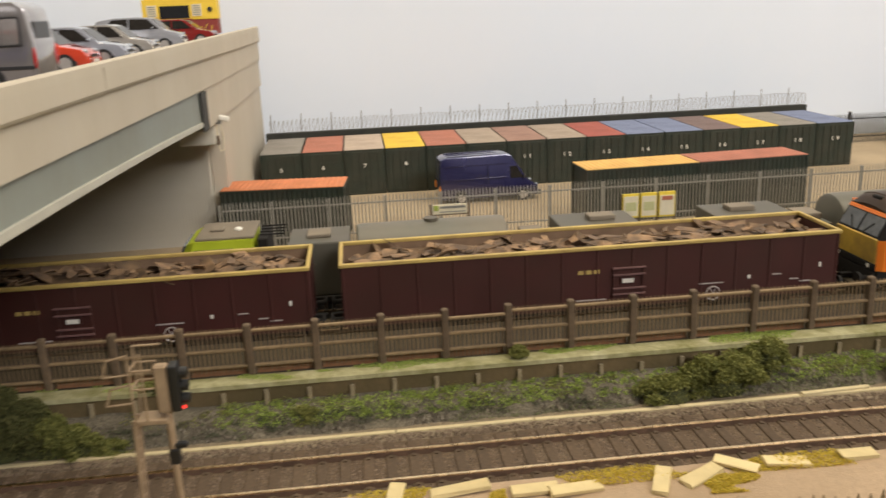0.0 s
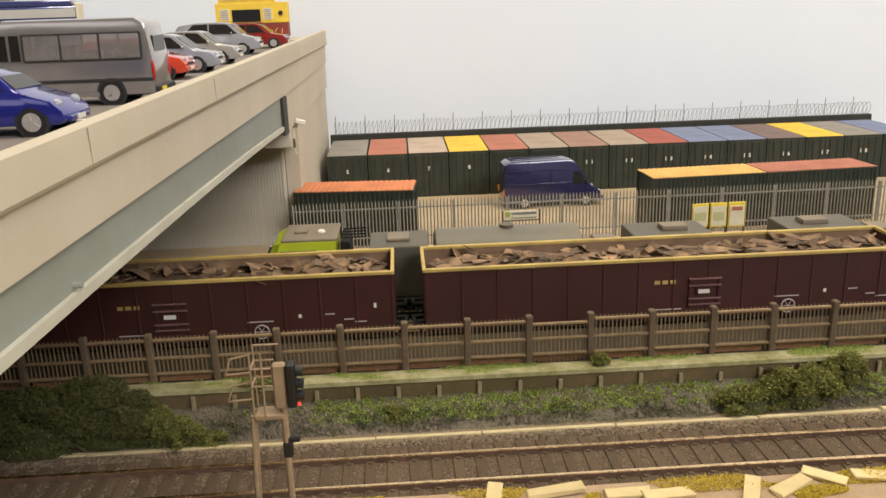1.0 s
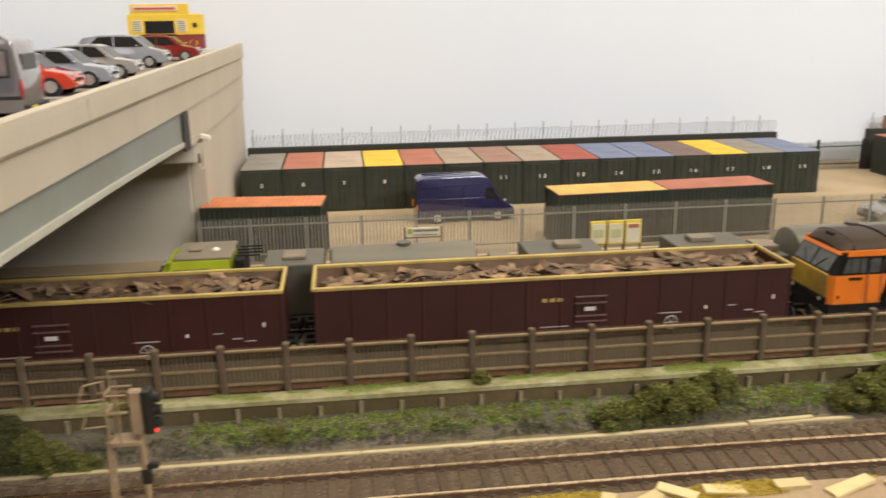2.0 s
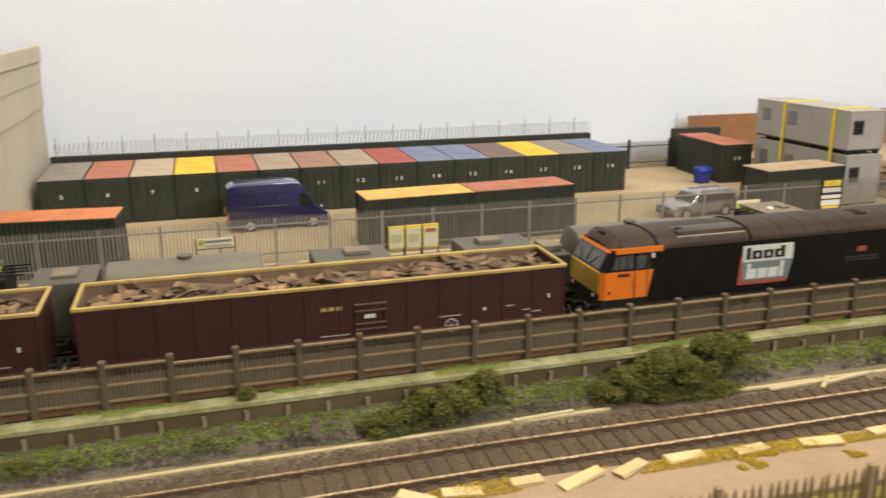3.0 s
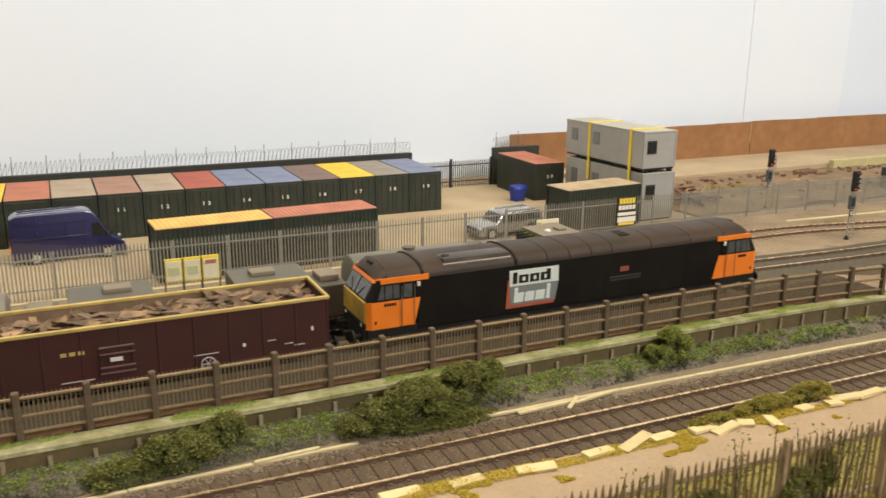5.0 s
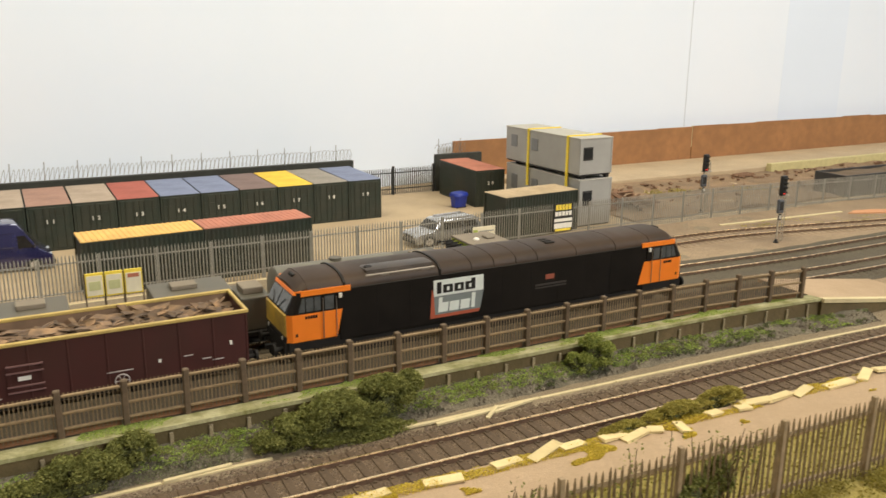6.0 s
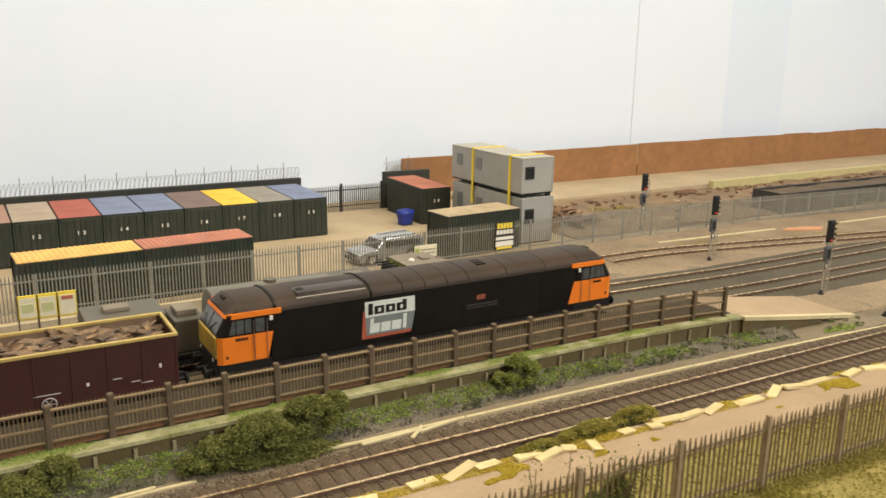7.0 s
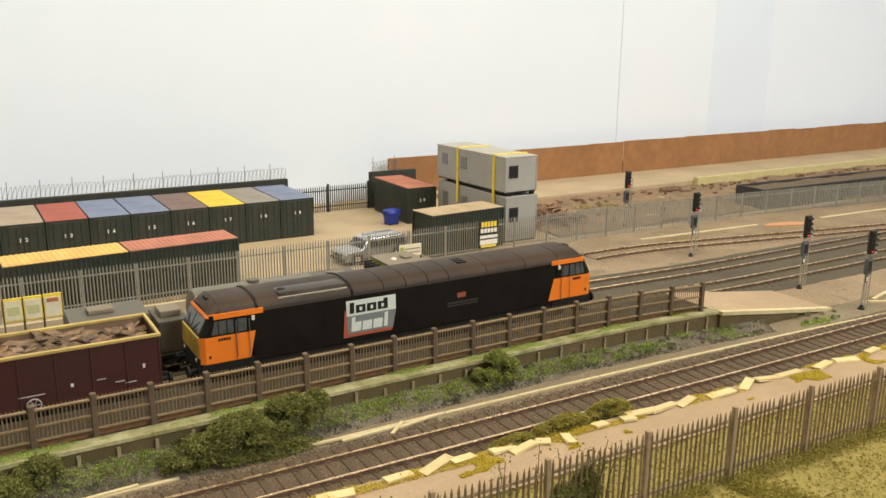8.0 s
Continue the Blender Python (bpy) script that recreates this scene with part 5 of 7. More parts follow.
def loco():
    yc = 0.4345
    t = thing("diesel_locomotive", pose(LX, 0, 0), "black diesel locomotive with orange cabs and weathered brown roof", "locomotive")
    hw, z0, zc, zr = 0.0170, 0.0222, 0.0486, 0.0553

    def section(w=1.0, zoff=0.0):
        roof = []
        for i in range(9):
            a = math.pi * (0.06 + 0.88 * i / 8)
            roof.append((-hw * 0.98 * w * math.cos(a), zc + (zr - zc) * math.sin(a) ** 0.6))
        return roof
    x0, x1 = 0.4250, 0.6200
    part("body_side", B().box(x0, x1, yc - hw, yc + hw, z0, zc, 0.0003), LBLACK, t, "plain black body side")
    part("skirt", B().box(0.412, 0.636, yc - hw * 0.92, yc + hw * 0.92, 0.0185, z0), FRAMEB, t)
    # roof in sections with raised ribs between them
    cuts = (0.4085, 0.4275, 0.4805, 0.4995, 0.5135, 0.5275, 0.5415, 0.568, 0.596, 0.6215, 0.638)
    for a, b in zip(cuts, cuts[1:]):
        prof = [(yc + y, z) for y, z in section()]
        part("roof_panel", B().prism(prof + [(yc + hw * 0.985, zc), (yc - hw * 0.985, zc)], "x", a + 0.0002, b - 0.0002), LROOF, t, "weathered brown roof panel", smooth=True)
    for x in (0.4275, 0.4805):
        prof = [(yc + y * 1.03, z + 0.0006) for y, z in section()]
        part("roof_rib", B().prism(prof + [(yc + hw, zc - 0.0005), (yc - hw, zc - 0.0005)], "x", x - 0.0006, x + 0.0006), LBLACK, t, smooth=True)
    # silencer strip and exhaust
    part("silencer", B().box(0.4400, 0.4785, yc - 0.0140, yc - 0.0020, 0.0510, 0.0556, 0.0024), M("dull_silencer_steel", (0.055, 0.042, 0.032), 0.4, metal=0.4, var=0.3, scale=100), t, "dull grey silencer cover", smooth=True)
    part("silencer_edge", B().box(0.4395, 0.4785, yc - 0.0150, yc - 0.0138, 0.0512, 0.0532, 0.0003), SILVER, t, "pale worn metal edge strip")
    for x in (0.448, 0.471):
        part("lifting_eye", B().box(x, x + 0.0045, yc - 0.0153, yc - 0.0138, 0.0520, 0.0530), SILVER, t)
    part("exhaust", B().cyl((0.4435, yc - 0.0085, 0.0548), (0.4435, yc - 0.0085, 0.0558), 0.0021, 16), FRAMEB, t)
    part("roof_hatch", B().obox(pose(0.4885, yc - 0.0118, 0.0527, 23, 0, 0), 0.006, 0.005, 0.0008, 0.0002), FRAMEB, t)
    for k in range(3):
        part("roof_louvre", B().box(0.553, 0.559, yc - 0.0075 + k * 0.0035, yc - 0.0055 + k * 0.0035, 0.0547, 0.0555), FRAMEB, t)
    # cabs
    for d, xe, vb, vt in ((1, 0.3970, 0.0262, 0.0292), (-1, 0.6495, 0.0350, 0.0312)):
        def X(v):
            return xe + d * v
        # orange lower cab, from the end panel back to the slanting edge
        c = part("cab", B().loft([[(X(0.0010), yc + s * w, z) for s, w, z in ((-1, 0.0158, 0.0246), (1, 0.0158, 0.0246), (1, 0.0158, 0.0385), (-1, 0.0158, 0.0385))],
                                  [(X(0.0035), yc + s * w, z) for s, w, z in ((-1, 0.0173, 0.0246), (1, 0.0173, 0.0246), (1, 0.0173, 0.0385), (-1, 0.0173, 0.0385))],
                                  [(X(v), yc + s * w, z) for s, w, z, v in ((-1, 0.0173, 0.0246, vb), (1, 0.0173, 0.0246, vb), (1, 0.0173, 0.0385, vt), (-1, 0.0173, 0.0385, vt))]]), LORANGE, t, "bright orange cab side")
        part("cab_skirt", B().box(min(X(0.0016), X(vt)), max(X(0.0016), X(vt)), yc - 0.0166, yc + 0.0166, 0.0200, 0.0247), FRAMEB, c, "black skirt below the cab")
        part("cab_upper", B().loft([[(X(v), yc + s * w, z) for s, w, z, v in ((-1, 0.0158, 0.0385, 0.0010), (1, 0.0158, 0.0385, 0.0010), (1, 0.0148, 0.0490, 0.0062), (-1, 0.0148, 0.0490, 0.0062))],
                                    [(X(v), yc + s * w, z) for s, w, z, v in ((-1, 0.0172, 0.0385, 0.0040), (1, 0.0172, 0.0385, 0.0040), (1, 0.0170, 0.0490, 0.0085), (-1, 0.0170, 0.0490, 0.0085))],
                                    [(X(0.0292), yc + s * w, z) for s, w, z in ((-1, 0.0172, 0.0385), (1, 0.0172, 0.0385), (1, 0.0170, 0.0490), (-1, 0.0170, 0.0490))]]), LBLACK, c, "black window band")
        for s in (-1, 1):
            part("cantrail_band", B().box(min(X(0.0082), X(0.0335)), max(X(0.0082), X(0.0335)), yc + s * 0.0171 - 0.0004, yc + s * 0.0171 + 0.0004, 0.0474, 0.0501), LORANGE, c, "orange band above the windows")
            for a, b in ((0.0055, 0.0100), (0.0106, 0.0143), (0.0149, 0.0180)):
                q = B()
                q.loft([[(X(a + (0.0012 if a < 0.006 else 0)), yc + s * 0.01735, 0.0395), (X(b), yc + s * 0.01735, 0.0395), (X(b), yc + s * 0.01722, 0.0464), (X(a + (0.0032 if a < 0.006 else 0)), yc + s * 0.01722, 0.0464)],
                        [(X(a + (0.0012 if a < 0.006 else 0)), yc + s * 0.0168, 0.0395), (X(b), yc + s * 0.0168, 0.0395), (X(b), yc + s * 0.0166, 0.0464), (X(a + (0.0032 if a < 0.006 else 0)), yc + s * 0.0166, 0.0464)]])
                part("side_window", q, GLASSD, c, "dark cab side window")
            dr = part("cab_door", B().box(min(X(0.0196), X(0.0252)), max(X(0.0196), X(0.0252)), yc + s * 0.01745 - 0.0002, yc + s * 0.01745 + 0.0001, 0.0252, 0.0384), LORANGE, c)
            part("door_window", B().box(min(X(0.0200), X(0.0246)), max(X(0.0200), X(0.0246)), yc + s * 0.01735 - 0.0003, yc + s * 0.01735 + 0.0001, 0.0395, 0.0462), GLASSD, dr)
            for v in (0.0190, 0.0258):
                part("handrail", B().cyl((X(v), yc + s * 0.0181, z0 + 0.003), (X(v), yc + s * 0.0181, 0.0458), 0.00022, 6), SILVER, c, "thin pale handrail")
            part("lamp_bracket", B().box(min(X(0.0272), X(0.0287)), max(X(0.0272), X(0.0287)), yc + s * 0.0178 - 0.0006, yc + s * 0.0178 + 0.0003, 0.0446, 0.0468), WHITE, c, "small white marker lamp")
            for k in range(5):
                part("number_bar", B().box(min(X(0.0100 + k * 0.0013), X(0.0109 + k * 0.0013)), max(X(0.0100 + k * 0.0013), X(0.0109 + k * 0.0013)), yc + s * 0.01738 - 0.0002, yc + s * 0.01738 + 0.0001, 0.0360, 0.0374), FRAMEB, c)
            part("data_panel", B().box(min(X(0.0050), X(0.0060)), max(X(0.0050), X(0.0060)), yc + s * 0.01738 - 0.0002, yc + s * 0.01738 + 0.0001, 0.0275, 0.0290), FRAMEB, c)
            ws = B()
            n = Vector((-d * 0.0105, 0, 0.0052)).normalized() * 0.0004
            y0, y1 = sorted((s * 0.0006, s * 0.0142))
            ring = [(X(0.0013), yc + y0, 0.0398), (X(0.0013), yc + y1, 0.0398), (X(0.0052), yc + y1 * 0.96, 0.0472), (X(0.0052), yc + y0, 0.0472)]
            ws.loft([[(x - n.x * 0.5, y, z - n.z * 0.5) for x, y, z in ring], [(x + n.x, y, z + n.z) for x, y, z in ring]])
            part("windscreen", ws, GLASSD, c, "dark windscreen pane")
            part("wiper", B().cyl((X(0.0006), yc + s * 0.004, 0.0397), (X(0.0030), yc + s * 0.009, 0.0448), 0.0002, 5), FRAMEB, c)
        part("end_panel", B().box(min(X(0.0001), X(0.0012)), max(X(0.0001), X(0.0012)), yc - 0.0155, yc + 0.0155, 0.0276, 0.0390, 0.0004), LYELLOW, c, "dirty yellow end panel")
        part("end_band", B().box(min(X(0.0000), X(0.0014)), max(X(0.0000), X(0.0014)), yc - 0.0157, yc + 0.0157, 0.0246, 0.0278, 0.0004), FRAMEB, c, "black lamp band")
        for k in (-1, 1):
            part("headlamp", B().cyl((X(-0.0002), yc + k * 0.0115, 0.0262), (X(0.0005), yc + k * 0.0115, 0.0262), 0.0010, 12), WHITE, c)
        part("cab_brow", B().loft([[(X(0.0050), yc - 0.0146, 0.0478), (X(0.0050), yc + 0.0146, 0.0478), (X(0.0056), yc + 0.0144, 0.0492), (X(0.0056), yc - 0.0144, 0.0492)],
                                   [(X(0.0090), yc - 0.0172, 0.0478), (X(0.0090), yc + 0.0172, 0.0478), (X(0.0090), yc + 0.0168, 0.0500), (X(0.0090), yc - 0.0168, 0.0500)]]), LORANGE, c, "orange brow over the windscreen")
        rf = B()
        rings = []
        for v, w, zo in ((0.0060, 0.86, -0.0042), (0.0078, 0.93, -0.0022), (0.0100, 0.97, -0.0007), (0.0125, 0.99, 0.0)):
            rings.append([(X(v), yc + y * w, max(z + zo, zc + 0.0012)) for y, z in section()] + [(X(v), yc + hw * 0.97 * w, zc + 0.0005), (X(v), yc - hw * 0.97 * w, zc + 0.0005)])
        rf.loft(rings)
        part("cab_roof", rf, LROOF, c, "weathered brown cab roof", smooth=True)
        part("horn", B().box(min(X(0.0085), X(0.0105)), max(X(0.0085), X(0.0105)), yc - 0.003, yc + 0.003, 0.0528, 0.0550, 0.0004), FRAMEB, c)
        part("snow_plough", B().box(min(X(0.0004), X(0.0016)), max(X(0.0004), X(0.0016)), yc - 0.015, yc + 0.015, 0.0095, 0.0135), FRAMEB, t)
        part("buffer_beam", B().box(min(X(0.0), X(0.004)), max(X(0.0), X(0.004)), yc - 0.0155, yc + 0.0155, 0.0165, z0 + 0.002), FRAMEB, t)
        buffers(t, X(0.0005), -d, yc)
    # the lettered emblem as plain shapes
    ys = yc - hw - 0.0002
    def slab(name, ring, m_, parent, y0, y1, label=""):
        return part(name, B().prism(ring, "y", y0, y1), m_, parent, label)
    em = slab("emblem", [(0.4768, 0.0371), (0.5068, 0.0371), (0.5066, 0.0456), (0.4766, 0.0458)], LOGOW, t, ys, ys + 0.0004, "white and grey emblem panel with block shapes")
    slab("grey_block", [(0.4776, 0.0270), (0.5050, 0.0270), (0.5068, 0.0370), (0.4768, 0.0370)], LOGOG, em, ys, ys + 0.0004)
    slab("red_edge", [(0.4748, 0.0252), (0.5040, 0.0252), (0.5050, 0.0269), (0.4776, 0.0269), (0.4767, 0.0392), (0.4757, 0.0412)], LOGOR, em, ys, ys + 0.0004)
    for a, b, zb, zt in ((0.4786, 0.4812, 0.0385, 0.0447), (0.4822, 0.4880, 0.0385, 0.0430), (0.4889, 0.4946, 0.0385, 0.0430), (0.4955, 0.5012, 0.0385, 0.0430), (0.4990, 0.5016, 0.0385, 0.0446)):
        q = part("black_shape", B().box(a, b, ys - 0.0002 - (0.00005 if zt > 0.044 else 0), ys, zb, zt, 0.0001), FRAMEB, em)
        if zt < 0.044:
            part("shape_hole", B().box(a + 0.0021, b - 0.0021, ys - 0.0004, ys - 0.0002, zb + 0.0012, zt - 0.0012, 0.0001), LOGOW, q)
    for a, b, zb, zt in ((0.4793, 0.4850, 0.0282, 0.0333), (0.4793, 0.4814, 0.0282, 0.0362), (0.4859, 0.4915, 0.0282, 0.0333), (0.4924, 0.4980, 0.0282, 0.0333), (0.4991, 0.5013, 0.0282, 0.0363)):
        slab("white_shape", [(a, zb), (b, zb), (b + 0.0005, zt), (a + 0.0005, zt)], LOGOW, em, ys - 0.0002 - (0.00005 if zt > 0.034 else 0), ys)
    part("nameplate", B().box(0.5405, 0.5615, ys, ys + 0.0003, 0.0338, 0.0349), NAMEP, t, "dull metal nameplate")
    part("nameplate", B().box(0.5405, 0.5615, ys, ys + 0.0003, 0.0323, 0.0331), NAMEP, t, "dull metal nameplate")
    part("crest", B().box(0.5472, 0.5530, ys, ys + 0.0003, 0.0372, 0.0400), M("crest_red", (0.3, 0.085, 0.05), 0.5, var=0.1), t, "small red crest plate")
    for k in range(9):
        x = 0.4450 + k * 0.0185
        part("panel_seam", B().box(x, x + 0.00015, yc - hw - 0.00012, yc - hw + 0.0001, z0, zc - 0.001), FRAMEB, t)
    for a in (0.430, 0.592):
        bg = part("bogie", B().box(a - 0.004, a + 0.038, yc - 0.0148, yc - 0.0128, 0.0115, 0.0175, 0.0006).box(a - 0.004, a + 0.038, yc + 0.0128, yc + 0.0148, 0.0115, 0.0175, 0.0006).box(a + 0.01, a + 0.024, yc - 0.0128, yc + 0.0128, 0.013, 0.0185), FRAMEB, t)
        for k in range(3):
            wheelset(bg, a + 0.001 + k * 0.0155, yc)
    part("fuel_tank", B().box(0.486, 0.566, yc - 0.0145, yc + 0.0145, 0.0115, 0.0186, 0.001), FRAMEB, t)


loco()

MARKW = M("faded_white_mark", (0.42, 0.38, 0.36), 0.7, var=0.1)
STEPM = M("worn_step_maroon", (0.17, 0.09, 0.085), 0.6, var=0.15)
MAROON = M("wagon_maroon", (0.060, 0.0128, 0.0112), 0.55, var=0.15, scale=80, stain=(0.046, 0.018, 0.0125), stain_scale=25, stain_amt=0.45, stain_edge=0.25, alpha_rough=0.08)
RIMY = M("wagon_rim_yellow", (0.55, 0.41, 0.12), 0.6, var=0.12, scale=100, stain=(0.36, 0.25, 0.09), stain_scale=60, stain_amt=0.35, stain_edge=0.2)
INNER = M("wagon_inner_rust", (0.2, 0.13, 0.08), 0.8, var=0.25, scale=100)
SCRAP = M("rusty_scrap", (0.215, 0.135, 0.072), 0.75, var=0.4, scale=200, stain=(0.09, 0.06, 0.04), stain_scale=120, stain_amt=0.45, island=0.45)


def wagon(x0, x1, label):
    yc, hw = 0.4345, 0.0172
    t = thing("scrap_wagon", pose(LX, 0, 0), label, "wagon")
    zb, zt = 0.0178, 0.0438
    for ya in (yc - hw, yc + hw - 0.0006):
        part("side_panel", B().box(x0, x1, ya, ya + 0.0006, zb, zt), MAROON, t, "maroon steel side")
    for xa in (x0, x1 - 0.0006):
        part("end_panel", B().box(xa, xa + 0.0006, yc - hw + 0.0006, yc + hw - 0.0006, zb, zt), MAROON, t, "maroon steel end")
    part("floor_panel", B().box(x0 + 0.0006, x1 - 0.0006, yc - hw + 0.0006, yc + hw - 0.0006, zb, zb + 0.0008), MAROON, t)
    part("lining", B().box(x0 + 0.0006, x1 - 0.0006, yc + hw - 0.0009, yc + hw - 0.0006, zb + 0.0008, zt).box(x0 + 0.0006, x0 + 0.0009, yc - hw + 0.0009, yc + hw - 0.0009, zb + 0.0008, zt), INNER, t, "rusty inside")
    part("rim", B().box(x0 - 0.0006, x1 + 0.0006, yc - hw - 0.0007, yc - hw + 0.0010, zt, zt + 0.0017, 0.0003).box(x0 - 0.0006, x1 + 0.0006, yc + hw - 0.0010, yc + hw + 0.0007, zt, zt + 0.0017, 0.0003).box(x0 - 0.0006, x0 + 0.001, yc - hw + 0.001, yc + hw - 0.001, zt, zt + 0.0017, 0.0003).box(x1 - 0.001, x1 + 0.0006, yc - hw + 0.001, yc + hw - 0.001, zt, zt + 0.0017, 0.0003), RIMY, t, "dirty yellow top rim")
    n = 15
    for i in range(n):
        x = along(i / (n - 1), x0 + 0.0004, x1 - 0.0012)
        for s in (-1, 1):
            part("rib", B().box(x, x + 0.0009, yc + s * hw - 0.0003, yc + s * hw + 0.0003, zb + 0.0005, zt, 0.0002), MAROON, t)
    for i in range(3):
        part("end_rib", B().box(x1, x1 + 0.0006, yc - 0.011 + i * 0.0105, yc - 0.0098 + i * 0.0105, zb, zt), MAROON, t)
    part("solebar", B().box(x0 + 0.001, x1 - 0.001, yc - hw * 0.9, yc - hw * 0.9 + 0.001, 0.0158, zb).box(x0 + 0.001, x1 - 0.001, yc + hw * 0.9 - 0.001, yc + hw * 0.9, 0.0158, zb).box(x0 + 0.004, x1 - 0.004, yc - 0.004, yc + 0.004, 0.0148, zb), FRAMEB, t)
    L = x1 - x0
    fr = (x0 + x1) / 2
    ys = yc - hw - 0.0007
    lad = part("side_steps", B().box(fr + 0.0068, fr + 0.0080, ys, yc - hw, 0.0228, 0.0358).box(fr + 0.0196, fr + 0.0208, ys, yc - hw, 0.0228, 0.0358).box(fr + 0.0100, fr + 0.0166, ys, yc - hw, 0.0282, 0.0312), MAROON, t)
    for z in (0.0236, 0.0262, 0.0322, 0.0352):
        part("step", B().box(fr + 0.0066, fr + 0.0208, ys - 0.0009, ys, z, z + 0.0006), STEPM, lad, "worn pale step")
    part("label_plate", B().box(fr + 0.0108, fr + 0.0158, ys - 0.0003, ys, 0.0288, 0.0306), WHITE, lad, "small white label plate")
    for k in range(3):
        part("yellow_mark", B().box(fr - 0.0082 + k * 0.0034, fr - 0.0058 + k * 0.0034, ys + 0.0005, yc - hw + 0.0001, 0.0335, 0.0351), RIMY, t, "yellow block mark")
    for a, b, z in ((fr - 0.009, fr + 0.004, 0.0216), (fr + 0.045, fr + 0.056, 0.0252), (fr + 0.086, fr + 0.090, 0.0245), (fr + 0.0905, fr + 0.0955, 0.0232), (fr + 0.078, fr + 0.082, 0.0272)):
        part("white_mark", B().box(a, b, ys + 0.0004, yc - hw + 0.0001, z, z + 0.00045), MARKW, t)
    part("white_square", B().box(fr + 0.0988, fr + 0.0999, ys + 0.0004, yc - hw + 0.0001, 0.0294, 0.0314), WHITE, t)
    part("white_square", B().box(fr + 0.0668, fr + 0.0680, ys + 0.0004, yc - hw + 0.0001, 0.0264, 0.0279), WHITE, t)
    hwb = B()
    for k in range(24):
        a, b = k * math.pi / 12, (k + 1) * math.pi / 12
        hwb.cyl((fr + 0.051 + 0.0030 * math.cos(a), ys - 0.0004, 0.0212 + 0.0030 * math.sin(a)), (fr + 0.051 + 0.0030 * math.cos(b), ys - 0.0004, 0.0212 + 0.0030 * math.sin(b)), 0.0003, 5)
    for k in range(3):
        a = k * math.pi / 3
        hwb.cyl((fr + 0.051 + 0.003 * math.cos(a), ys - 0.0004, 0.0212 + 0.003 * math.sin(a)), (fr + 0.051 - 0.003 * math.cos(a), ys - 0.0004, 0.0212 - 0.003 * math.sin(a)), 0.0002, 5)
    part("brake_wheel", hwb, MARKW, t, "white spoked brake wheel")
    for a in (x0 + 0.022, x1 - 0.048):
        bg = part("bogie", B().box(a - 0.003, a + 0.029, yc - 0.0140, yc - 0.0122, 0.0118, 0.0162, 0.0006).box(a - 0.003, a + 0.029, yc + 0.0122, yc + 0.0140, 0.0118, 0.0162, 0.0006).box(a + 0.009, a + 0.017, yc - 0.0122, yc + 0.0122, 0.0125, 0.0158), FRAMEB, t)
        for k in range(2):
            wheelset(bg, a + 0.0005 + k * 0.0255, yc, 0.0056)
    for x, d in ((x0, -1), (x1, 1)):
        buffers(t, x, d, yc, 0.0195)
    return t


def scrap(x0, x1, seed):
    """A heap of torn sheet: shards bent once along the middle."""
    rnd = random.Random(seed)
    yc = 0.4345
    b = B()
    n = int((x1 - x0) / 0.0011)
    nx = 60
    heap = lambda x, y: 0.0430 + 0.0028 * noise.noise((x * 45, y * 60, seed)) + 0.0012 * noise.noise((x * 130, y * 130, seed + 2)) - 0.0016 * abs((y - yc) / 0.015) ** 3 - 0.008 * max(0, 1 - (x - x0) / 0.012) ** 2 - 0.006 * max(0, 1 - (x1 - x) / 0.010) ** 2
    vs = {}
    for i in range(nx + 1):
        for j in range(9):
            x, y = along(i / nx, x0, x1), yc - 0.0158 + j * 0.0316 / 8
            vs[i, j] = b.bm.verts.new((x, y, heap(x, y) - 0.001))
    for i in range(nx):
        for j in range(8):
            b.bm.faces.new((vs[i, j], vs[i + 1, j], vs[i + 1, j + 1], vs[i, j + 1]))
    for k in range(n):
        x, y = rnd.uniform(x0 + 0.004, x1 - 0.004), yc + rnd.uniform(-0.0128, 0.0128)
        l, w = rnd.choice((rnd.uniform(0.004, 0.010), rnd.uniform(0.008, 0.017))), rnd.uniform(0.0015, 0.0065)
        m = pose(x, y, heap(x, y) + rnd.uniform(-0.0006, 0.0009), rnd.gauss(0, 20), rnd.gauss(0, 13), rnd.gauss(0, 50))
        f = rnd.uniform(-0.0012, 0.0012)
        top = [(-l, -w, 0), (rnd.uniform(-0.2, 0.2) * l, -w * rnd.uniform(0.6, 1.2), f), (l * rnd.uniform(0.6, 1), -w * rnd.uniform(0.2, 1), 0), (l, w * rnd.uniform(0.2, 1), 0), (rnd.uniform(-0.2, 0.2) * l, w, f), (-l * rnd.uniform(0.6, 1), w, 0)]
        a = [b.bm.verts.new(m @ Vector((p[0] * 0.5, p[1] * 0.5, p[2]))) for p in top]
        c = [b.bm.verts.new(m @ Vector((p[0] * 0.5, p[1] * 0.5, p[2] - 0.0003))) for p in top]
        for q in (a, c[::-1]):
            b.bm.faces.new((q[0], q[1], q[4], q[5]))
            b.bm.faces.new((q[1], q[2], q[3], q[4]))
        for i in range(6):
            b.bm.faces.new((a[i], c[i], c[(i + 1) % 6], a[(i + 1) % 6]))
    o = part("scrap_load", b, SCRAP)
    o.matrix_basis = pose(LX, 0, 0)
    return tagged(o, "heap of torn rusty brown scrap sheet in the wagon", "scrap metal", kind="stuff")


wagon(0.1640, 0.3790, "maroon scrap wagon with a yellow rim and heaped load")
scrap(0.1655, 0.3775, 11)
wagon(-0.0640, 0.1510, "maroon scrap wagon with a yellow rim under the bridge")
scrap(-0.0625, 0.1495, 12)

